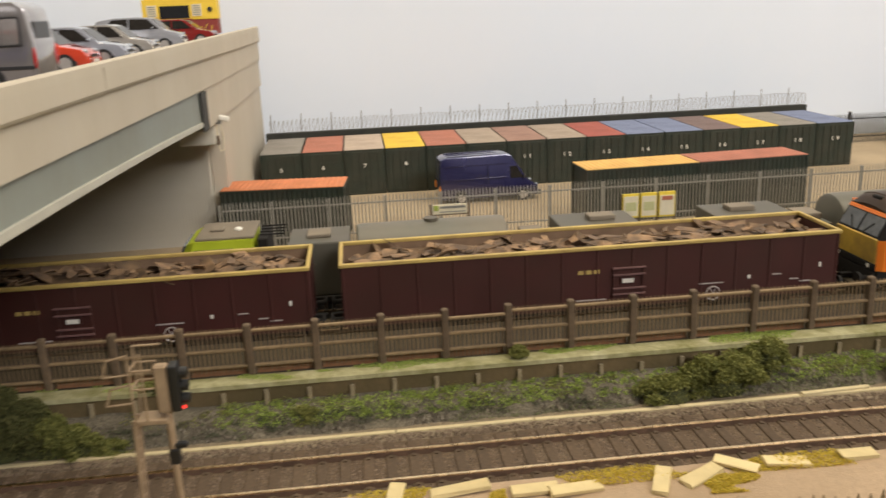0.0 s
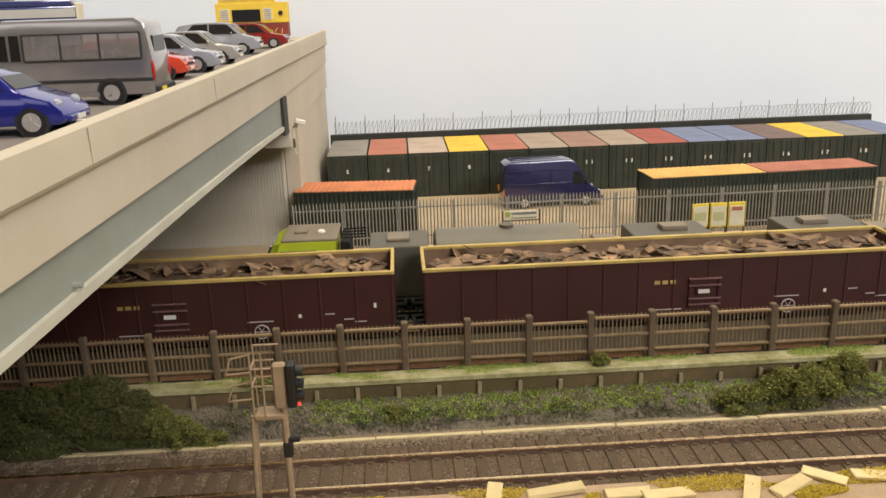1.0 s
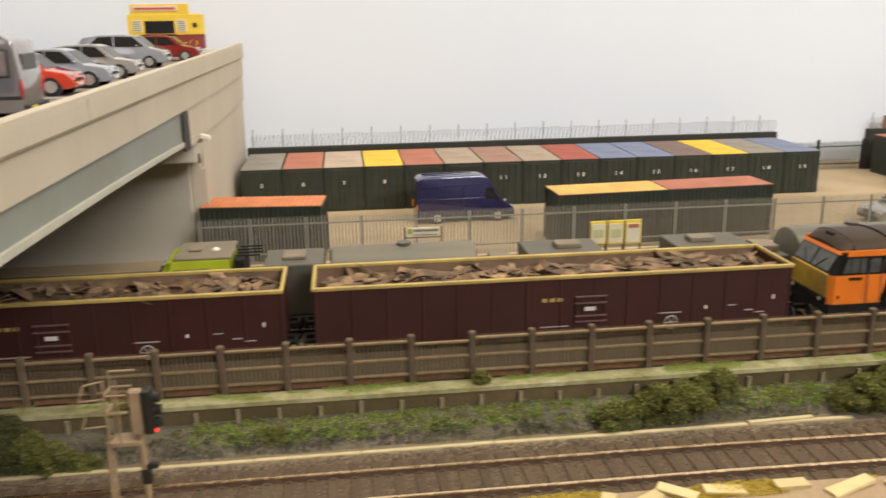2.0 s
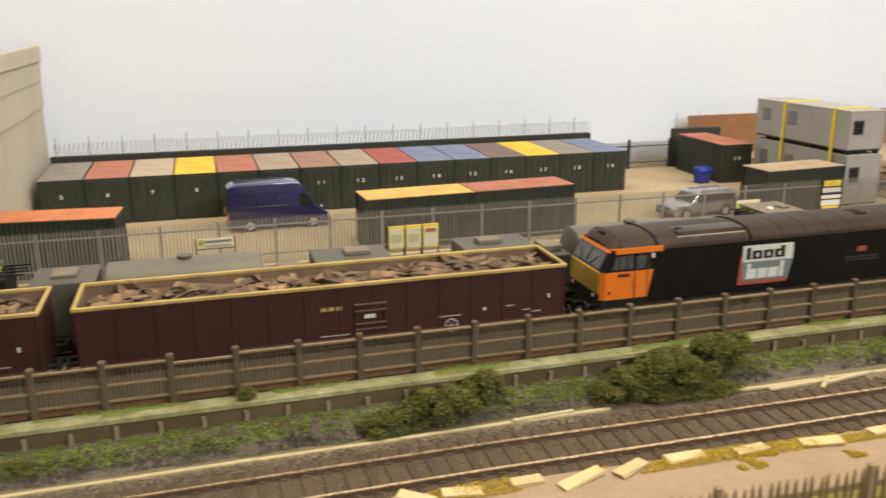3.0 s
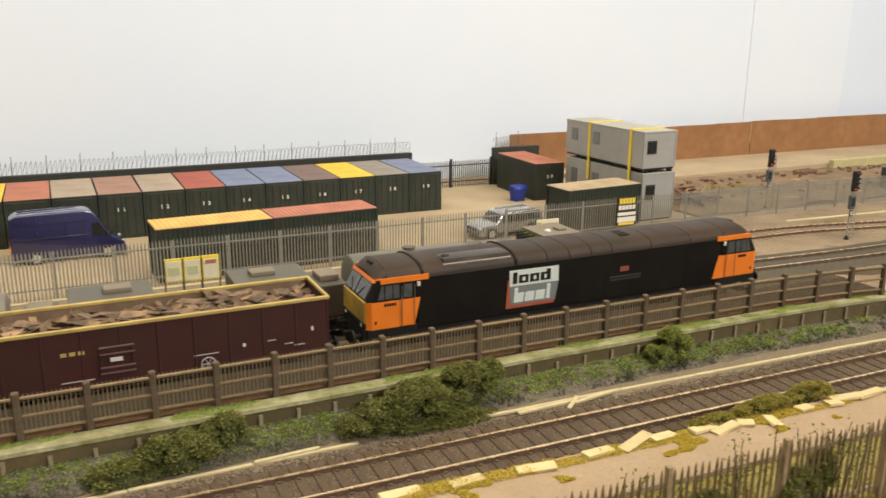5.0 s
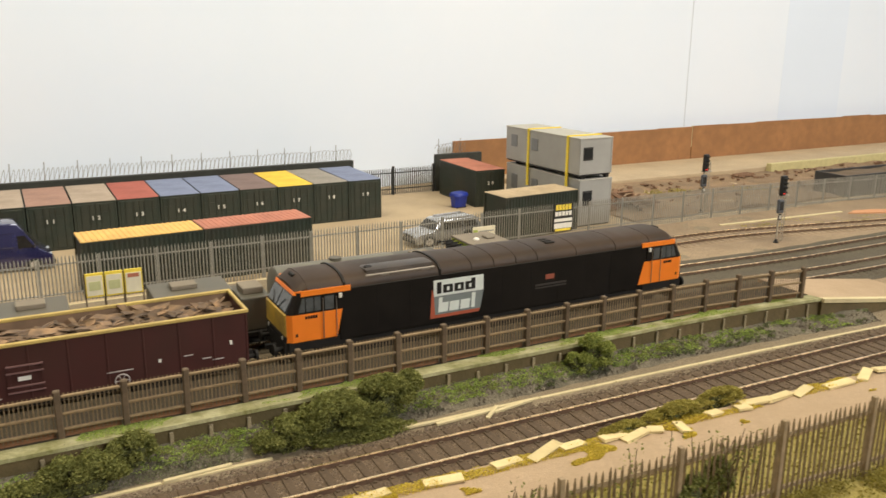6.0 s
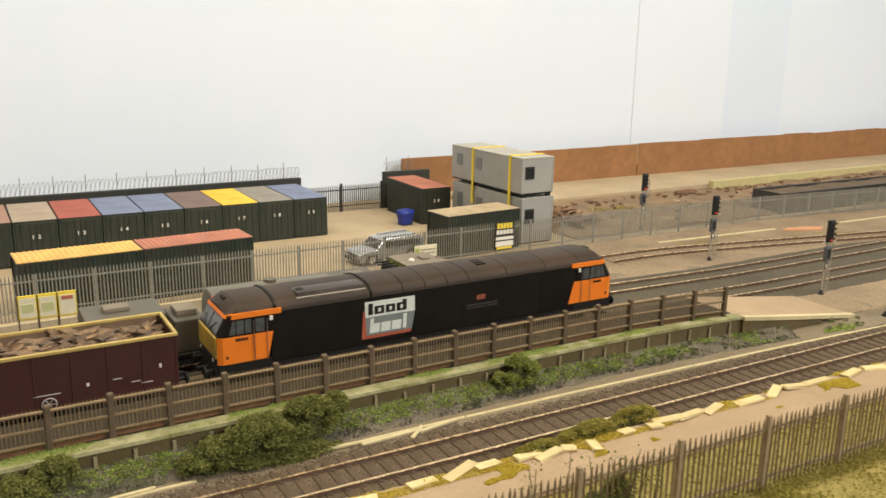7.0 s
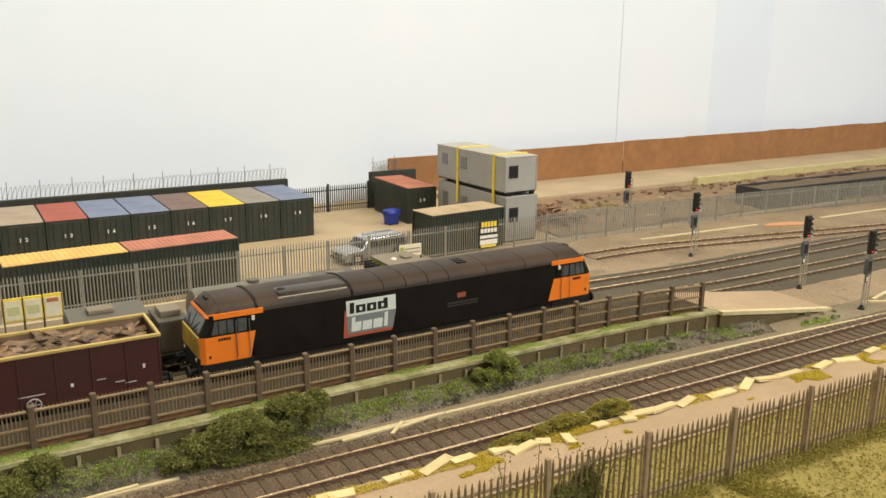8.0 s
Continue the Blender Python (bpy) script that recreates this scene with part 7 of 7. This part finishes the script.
STONE_GREY = leaf_mat("bank_stone", (0.105, 0.088, 0.066), (0.19, 0.163, 0.125), (0.30, 0.265, 0.21))
STEM = M("brown_stem", (0.09, 0.06, 0.035), 0.9, var=0.2)


class Leaves:
    def __init__(self, seed):
        self.v, self.f, self.r = [], [], random.Random(seed)

    def leaf(self, x, y, z, s, flat=0.0):
        r = self.r
        n = Vector((r.gauss(0, 1), r.gauss(0, 1), r.gauss(0, 1) + flat)).normalized()
        u = n.orthogonal().normalized()
        u.rotate(Matrix.Rotation(r.uniform(0, 6.28), 3, n))
        w = n.cross(u)
        p = Vector((x, y, z))
        i = len(self.v)
        l = s * r.uniform(0.7, 1.3)
        for q in (u * l, w * l * 0.55, u * -l, w * l * -0.55):
            self.v.append(p + q)
        self.v[i + 1] += n * l * 0.25
        self.f.append((i, i + 1, i + 2, i + 3))

    def clump(self, c, rx, ry, rz, n, s):
        """Leaves in the outer shell of a lump, sitting on a few smaller lumps."""
        r = self.r
        for _ in range(n):
            a, b = r.uniform(0, 6.283), math.acos(r.uniform(-0.25, 1))
            k = r.uniform(0.55, 1.02) * (1 + 0.28 * noise.noise((math.cos(a) * 1.7 + c[0] * 90, math.sin(a) * 1.7 + c[1] * 90, b * 1.8)))
            self.leaf(c[0] + rx * k * math.sin(b) * math.cos(a), c[1] + ry * k * math.sin(b) * math.sin(a), c[2] + rz * k * math.cos(b), s, 0.9)

    def object(self, name, mat_, parent=None):
        return raw(name, self.v, self.f, mat_, parent)


def bush(x, y, z, lumps, mat_, label, seed, s=0.0006):
    """lumps: dx, dy, dz, rx, ry, rz, leaves."""
    t = thing("bush", pose(x, y, z), label, "bush")
    st = B()
    r = random.Random(seed)
    for k in range(7):
        a = r.uniform(0, 6.28)
        lm = lumps[k % len(lumps)]
        st.cyl((lm[0] * 0.3, lm[1] * 0.3, -0.002), (lm[0] + 0.3 * lm[3] * math.cos(a), lm[1] + 0.3 * lm[4] * math.sin(a), lm[2] + lm[5] * 0.5), 0.0005, 5, 0.0002)
    tagged(part("stem_growth", st, STEM, t), kind="stuff")
    lv = Leaves(seed)
    for dx, dy, dz, rx, ry, rz, n in lumps:
        for q in range(30):
            a, e = r.uniform(0, 6.28), r.uniform(0.1, 1.0)
            lv.clump((dx + rx * 0.74 * math.cos(a) * math.sin(e * 1.5), dy + ry * 0.74 * math.sin(a) * math.sin(e * 1.5), dz + rz * 0.74 * math.cos(e * 1.5)), rx * 0.25, ry * 0.34, rz * 0.26, n // 5, s)
        lv.clump((dx, dy, dz), rx * 0.66, ry * 0.68, rz * 0.62, n // 2, s)
    lv.object("foliage", mat_, t)
    # solid filler core; its dark colour stands for shade between the leaves
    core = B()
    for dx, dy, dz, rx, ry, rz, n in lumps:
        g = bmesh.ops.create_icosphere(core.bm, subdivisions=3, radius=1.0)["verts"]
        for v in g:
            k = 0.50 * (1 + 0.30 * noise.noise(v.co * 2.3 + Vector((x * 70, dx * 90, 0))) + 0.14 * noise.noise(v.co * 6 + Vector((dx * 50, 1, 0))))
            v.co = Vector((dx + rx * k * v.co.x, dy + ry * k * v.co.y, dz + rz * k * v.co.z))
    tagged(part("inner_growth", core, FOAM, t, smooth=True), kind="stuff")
    return t


bush(0.060, 0.3500, 0.002, [(-0.110, 0.0, 0.004, 0.040, 0.012, 0.018, 6000), (-0.066, 0, 0.006, 0.038, 0.013, 0.019, 8000), (-0.036, 0.002, 0.007, 0.030, 0.012, 0.021, 7000), (-0.014, 0.004, 0.009, 0.022, 0.009, 0.022, 4500), (0.000, 0.005, 0.006, 0.012, 0.007, 0.018, 1800)], BUSHD, "large dark green bush below the fence beside the bridge", 1)
bush(0.0720, 0.3525, 0.002, [(-0.006, 0.001, 0.004, 0.009, 0.006, 0.016, 1400), (0.003, 0, 0.003, 0.009, 0.006, 0.011, 1100), (0.013, 0.001, 0.001, 0.009, 0.006, 0.006, 800)], BUSHL, "small light green bush sloping to the edging", 2)
bush(0.1010, 0.3640, 0.0195, [(0.0, 0, 0.001, 0.008, 0.004, 0.004, 300)], BUSHL, "low green growth on the coping", 12)
bush(0.300, 0.3560, 0.002, [(0.0, 0, 0.006, 0.018, 0.008, 0.014, 1700), (0.018, 0.004, 0.010, 0.011, 0.006, 0.012, 900), (-0.020, -0.002, 0.003, 0.016, 0.007, 0.010, 800)], BUSHL, "green bush spreading below the retaining wall", 3)
bush(0.398, 0.3535, 0.002, [(0.0, 0, 0.008, 0.021, 0.010, 0.0165, 2600), (0.022, 0.003, 0.010, 0.018, 0.009, 0.0165, 2200), (-0.020, 0.001, 0.005, 0.017, 0.009, 0.013, 1500), (0.036, 0.006, 0.014, 0.009, 0.006, 0.011, 700), (0.008, -0.004, 0.002, 0.03, 0.007, 0.008, 1500)], BUSHL, "large leafy green bush spilling over the edging", 4)
bush(0.5345, 0.3560, 0.002, [(-0.004, 0.002, 0.006, 0.0085, 0.006, 0.010, 260), (0.005, 0.003, 0.008, 0.009, 0.006, 0.012, 300), (0.001, 0.004, 0.017, 0.0085, 0.005, 0.008, 200), (0.011, 0.003, 0.012, 0.005, 0.004, 0.007, 250), (-0.010, 0.003, 0.011, 0.005, 0.004, 0.006, 250)], BUSHY, "upright light green bush in front of the platform wall", 5)
bush(0.2275, 0.3665, 0.0205, [(0, 0, 0.001, 0.004, 0.003, 0.0045, 260)], BUSHL, "small green tuft at the foot of the fence", 6)
bush(0.150, 0.359, 0.003, [(0, 0, 0.002, 0.009, 0.005, 0.008, 500)], BUSHL, "small green bush at the wall foot", 16)
bush(0.470, picket_y(0.47) + 0.001, 0.0195, [(-0.004, 0.000, 0.008, 0.011, 0.004, 0.012, 420), (0.006, 0.001, 0.010, 0.008, 0.004, 0.013, 380), (-0.040, 0.001, 0.008, 0.013, 0.005, 0.012, 520), (-0.062, 0.000, 0.006, 0.014, 0.005, 0.010, 520)], BUSHL, "straggly brown-green brambles growing through the picket fence", 7)
bush(0.515, 0.2800, 0.0190, [(0.0, 0, 0.001, 0.018, 0.0050, 0.0070, 1300), (0.026, 0.001, 0.002, 0.015, 0.0045, 0.0068, 1000), (-0.026, 0, 0.000, 0.014, 0.0045, 0.0055, 800)], OLIVE, "olive mossy growth along the old platform edge", 9)


def mossy(along_edge, depth, h, thresh, seed, fx=36, fy=60):
    """Spots on the old platform, from its edge inwards."""
    def f(r):
        x = r.uniform(0.12, 0.95)
        y = along_edge - depth * r.random()
        d = noise.noise((x * fx, y * fy, seed)) + 0.5 * noise.noise((x * fx * 3, y * fy * 3, seed))
        if d < thresh:
            return None
        yy = old_edge(x) + y
        return x, yy, (0.0205 if y < 0 else 0.0205 - 1.6 * y) + r.random() ** 1.5 * h * (0.4 + max(0, d))
    return f


def bank_gravel(x0, x1, n, seed):
    """Loose stones lying on the earth bank."""
    r = random.Random(seed)
    v, f = [], []
    for _ in range(n):
        x, y = r.uniform(x0, x1), r.uniform(0.3528, 0.3605)
        if noise.noise((x * 60, y * 200, seed)) < -0.15:
            continue
        y += flat(x)
        z, q = bank_z(x, y), r.uniform(0.0004, 0.0009)
        i = len(v)
        a = r.uniform(0, 6.28)
        for k in range(4):
            v.append((x + q * r.uniform(0.7, 1.2) * math.cos(a + k * 1.571), y + q * r.uniform(0.7, 1.2) * math.sin(a + k * 1.571), z - 0.0002))
        v.append((x + r.uniform(-0.3, 0.3) * q, y + r.uniform(-0.3, 0.3) * q, z + q * r.uniform(0.7, 1.3)))
        f += [(i + k, i + (k + 1) % 4, i + 4) for k in range(4)]
    return tagged(raw("bank_gravel", v, f, STONE_GREY), "loose grey gravel on the earth bank", "gravel", kind="stuff")


def cover(name, label, mat_, seed, n, place, s, flat=1.4):
    """Low plants nobody could count."""
    lv = Leaves(seed)
    k = 0
    while k < n:
        p = place(lv.r)
        if p is None:
            continue
        lv.leaf(*p, s, flat)
        k += 1
    o = lv.object(name, mat_)
    return tagged(o, label, "plants", kind="stuff")


def strip_spot(x0, x1, y0, y1, z, h, thresh, seed, fx=30, fy=70):
    def f(r):
        x, y = r.uniform(x0, x1), r.uniform(y0, y1)
        d = noise.noise((x * fx, y * fy, seed)) + 0.5 * noise.noise((x * fx * 3, y * fy * 3, seed))
        if d < thresh:
            return None
        yy = y + 0.55 * bend(x)
        return x, yy, (bank_z(x, yy) if z is None else z) + r.random() ** 1.5 * h * (0.4 + max(0, d))
    return f


def clump_cover(name, label, mat_, seed, n, x0, x1, y0, y1, size, dense, s):
    """Weeds in small domed clumps on the bank, thinning out where dense(x) falls."""
    lv = Leaves(seed)
    r = lv.r
    for _ in range(n):
        x, y = r.uniform(x0, x1), r.uniform(y0, y1)
        d = noise.noise((x * 42, y * 130, seed)) + 0.6 * noise.noise((x * 130, y * 300, seed + 3))
        if d < 0.55 - 1.1 * dense(x):
            continue
        yy = y + flat(x)
        k = size * r.uniform(0.55, 1.25) * (0.75 + 0.5 * max(0.0, d))
        lv.clump((x, yy, bank_z(x, yy) - 0.2 * k), k * 1.6, k, k * r.uniform(0.5, 1.1), int(14 + 34 * (k / 0.003) ** 2), s)
    return tagged(lv.object(name, mat_), label, "plants", kind="stuff")


def lush(x):
    return 1.0 if x < 0.50 else max(0.12, 1.0 - 3.2 * (x - 0.50))


bank_gravel(-0.1, 0.74, 5200, 61)
clump_cover("wall_weeds", "bright green weeds in clumps along the foot of the wall", WEED, 21, 2600, 0.12, 0.74, 0.3558, 0.3632, 0.0017, lush, 0.00042)
clump_cover("wall_weeds_tall", "taller green weeds along the foot of the wall", BUSHL, 22, 460, 0.09, 0.62, 0.3575, 0.3630, 0.0024, lambda x: 0.60 * lush(x), 0.00045)
clump_cover("wall_weeds_low", "dark grey-green weeds at the edge of the gravel", GREYD, 41, 620, 0.07, 0.62, 0.3545, 0.3585, 0.0019, lambda x: 0.74 if x < 0.24 else 0.42, 0.0005)
clump_cover("gravel_weeds", "pale grey-green scrub on the gravel by the wall", GREYW, 42, 300, 0.50, 0.80, 0.3540, 0.3630, 0.0014, lambda x: 0.50, 0.0009)
cover("cess_weeds", "grey-green low weeds in the ballast", GREYW, 23, 2600, strip_spot(-0.1, 0.40, 0.3520, 0.3575, None, 0.0016, 0.16, 8.0), 0.0004)
cover("coping_moss", "light green moss on the coping", WEED, 24, 22000, strip_spot(-0.1, 0.70, 0.3640, 0.3715, 0.0209, 0.0007, 0.10, 12.0), 0.0003)
cover("ramp_weeds", "green weeds below the platform ramp", WEED, 25, 1600, strip_spot(0.68, 0.80, 0.353, 0.360, 0.004, 0.004, -0.05, 15.0), 0.0008)
cover("platform_moss", "yellow moss along the old platform edge", YELW, 26, 60000, mossy(0.0035, 0.0100, 0.0022, -0.05, 18.0), 0.00036)
cover("platform_moss_patches", "yellow moss in patches on the old platform", YELW, 27, 30000, mossy(-0.004, 0.0110, 0.0010, 0.40, 23.0, 40, 60), 0.00034)
cover("yard_edge_grass", "dry grass along the far fence", OLIVE, 28, 3800, strip_spot(0.86, 1.5, 0.580, 0.605, 0.0045, 0.0022, 0.0, 28.0), 0.0008)
cover("near_grass", "rough yellow-green grass tufts", GRASSL, 29, 80000, lambda r: (lambda x, y: None if y > picket_y(x) + 0.033 else (x, y, 0.0192 + 0.0012 * noise.noise((x * 22, y * 22, 9.0)) + r.random() ** 2 * 0.0024))(r.uniform(0.30, 1.0), r.uniform(0.10, 0.252)), 0.0007, 0.2)
cover("fence_foot_grass", "rough grass along the foot of the picket fence", GRASSL, 36, 22000, lambda r: (lambda x, y: None if noise.noise((x * 40, y * 40, 3.0)) < -0.35 else (x, picket_y(x) - 0.0018 + y, 0.0192 + r.random() ** 2 * 0.0042))(r.uniform(0.30, 1.0), r.gauss(0, 0.0022)), 0.0006, 0.2)
cover("grass_clumps", "darker green grass clumps on the bank", OLIVE, 37, 14000, lambda r: (lambda x, y: None if noise.noise((x * 30, y * 30, 77.0)) + 14 * (y - 0.21) < 0.12 else (x, y, 0.0194 + r.random() ** 2 * 0.0046))(r.uniform(0.36, 1.0), r.uniform(0.10, 0.212)), 0.0006, 0.3)

tw = B()
lv = Leaves(53)
rnd = random.Random(52)
for k in range(26):
    x = rnd.choice((rnd.uniform(0.39, 0.45), rnd.gauss(0.470, 0.008)))
    y = picket_y(x) + rnd.gauss(0.001, 0.002)
    h = rnd.uniform(0.022, 0.036)
    dx, dy = rnd.uniform(-0.006, 0.006), rnd.uniform(-0.005, 0.003)
    tw.cyl((x, y, 0.019), (x + dx * 0.5, y + dy * 0.3, 0.019 + h * 0.6), 0.0003, 5, 0.0002).cyl((x + dx * 0.5, y + dy * 0.3, 0.019 + h * 0.6), (x + dx, y + dy, 0.019 + h), 0.0002, 5, 0.0001)
    for q in range(34):
        u = 0.45 + 0.6 * lv.r.random()
        lv.leaf(x + dx * u + lv.r.gauss(0, 0.0011), y + dy * u + lv.r.gauss(0, 0.0011), 0.019 + h * u + lv.r.gauss(0, 0.0009), 0.00055)
o = part("bramble_twigs", tw, STEM)
tagged(o, "thin brown twigs rising from the brambles at the picket fence", "twigs", kind="stuff")
tagged(lv.object("bramble_leaves", BUSHL), "loose green leaves on the bramble twigs", "plants", kind="stuff")

# ---- waste ground past the yard ----
RUSTW = M("rusty_timber", (0.235, 0.135, 0.078), 0.85, var=0.3, scale=200, rnd=0.25)
rnd = random.Random(31)
b = B()
for k in range(46):
    x, y = rnd.gauss(0.835, 0.016), rnd.gauss(0.690, 0.014)
    h = max(0.001, 0.016 * math.exp(-((x - 0.835) / 0.02) ** 2) * rnd.random())
    b.obox(pose(x, y, 0.002 + h, rnd.uniform(-35, 35), rnd.uniform(-35, 35), rnd.uniform(0, 180)), rnd.uniform(0.012, 0.028), rnd.uniform(0.0015, 0.0045), rnd.uniform(0.001, 0.0028))
o = part("timber_heap", b, RUSTW)
tagged(o, "heap of broken rusty timber on the waste ground", "timber heap", kind="stuff")
b = B()
for k in range(260):
    x, y = rnd.uniform(0.86, 1.9), rnd.choice((rnd.gauss(0.765, 0.006), rnd.uniform(0.65, 0.77)))
    b.obox(pose(x, y, 0.003, rnd.uniform(-20, 20), rnd.uniform(-20, 20), rnd.uniform(0, 180)), rnd.uniform(0.002, 0.009), rnd.uniform(0.001, 0.003), rnd.uniform(0.0008, 0.003))
o = part("rubble", b, RUSTW)
tagged(o, "scattered brown rubble and timber on the waste ground", "rubble", kind="stuff")
cover("waste_weeds", "dark weeds along the yellow wall", OLIVE, 33, 2600, strip_spot(0.9, 1.8, 0.765, 0.778, 0.002, 0.005, 0.1, 40.0, 40, 40), 0.0010)
o = part("pallet", B().box(-0.016, 0.016, -0.006, 0.006, 0, 0.0015).box(-0.015, 0.015, -0.005, -0.003, 0.0015, 0.003).box(-0.015, 0.015, 0.003, 0.005, 0.0015, 0.003), RUSTW)
o.matrix_basis = pose(1.085, 0.768, 0.003, 0, 0, 8)
tagged(o, "dark timber pallet lying on the waste ground", "pallet")
BUNK = M("black_corrugated", (0.035, 0.034, 0.034), 0.6, var=0.2, scale=100)
t = thing("storage_bunker", pose(1.088, 0.630, 0.0, 0, 0, -1.5), "low black corrugated bunker filled with dark spoil", "bunker")
b = B().box(0, 0.36, 0, 0.002, 0, 0.0235).box(0, 0.002, 0.002, 0.04, 0, 0.0235).box(0.358, 0.36, 0.002, 0.04, 0, 0.0235).box(0.002, 0.358, 0.038, 0.04, 0, 0.0235)
for k in range(70):
    b.box(0.002 + k * 0.0051, 0.0042 + k * 0.0051, -0.0008, 0, 0, 0.0235)
part("corrugated_wall", b, BUNK, t)
sp = B()
grid_sheet(sp, 0.002, 0.358, 0.002, 0.038, 0.0215, 60, 8, 0.0025, 40, 0.01, 3)
part("spoil", sp, FENCE_DARK, t, "dark spoil", smooth=True)
o = part("orange_patch", B().prism([(0.996, 0.5560), (1.012, 0.5490), (1.036, 0.5400), (1.050, 0.5490), (1.028, 0.5580), (1.010, 0.5610)], "z", 0.002, 0.0062), M("orange_sheet", (0.52, 0.26, 0.125), 0.7, var=0.15))
tagged(o, "orange sheet lying on the ballast", "sheet")
t = thing("cable_trough_lids", Matrix(), "pale concrete trough lids beside the last signal", "trough", kind="structure")
for x, y, l, a in ((0.888, 0.3600, 0.06, 12), (0.868, 0.3420, 0.05, -30), (0.93, 0.366, 0.05, 8)):
    o = part("trough_lid", B().box(-l / 2, l / 2, -0.0012, 0.0012, 0, 0.0016, 0.0002), CREAM, t)
    o.matrix_basis = pose(x, y, 0.0048, 0, 0, a)
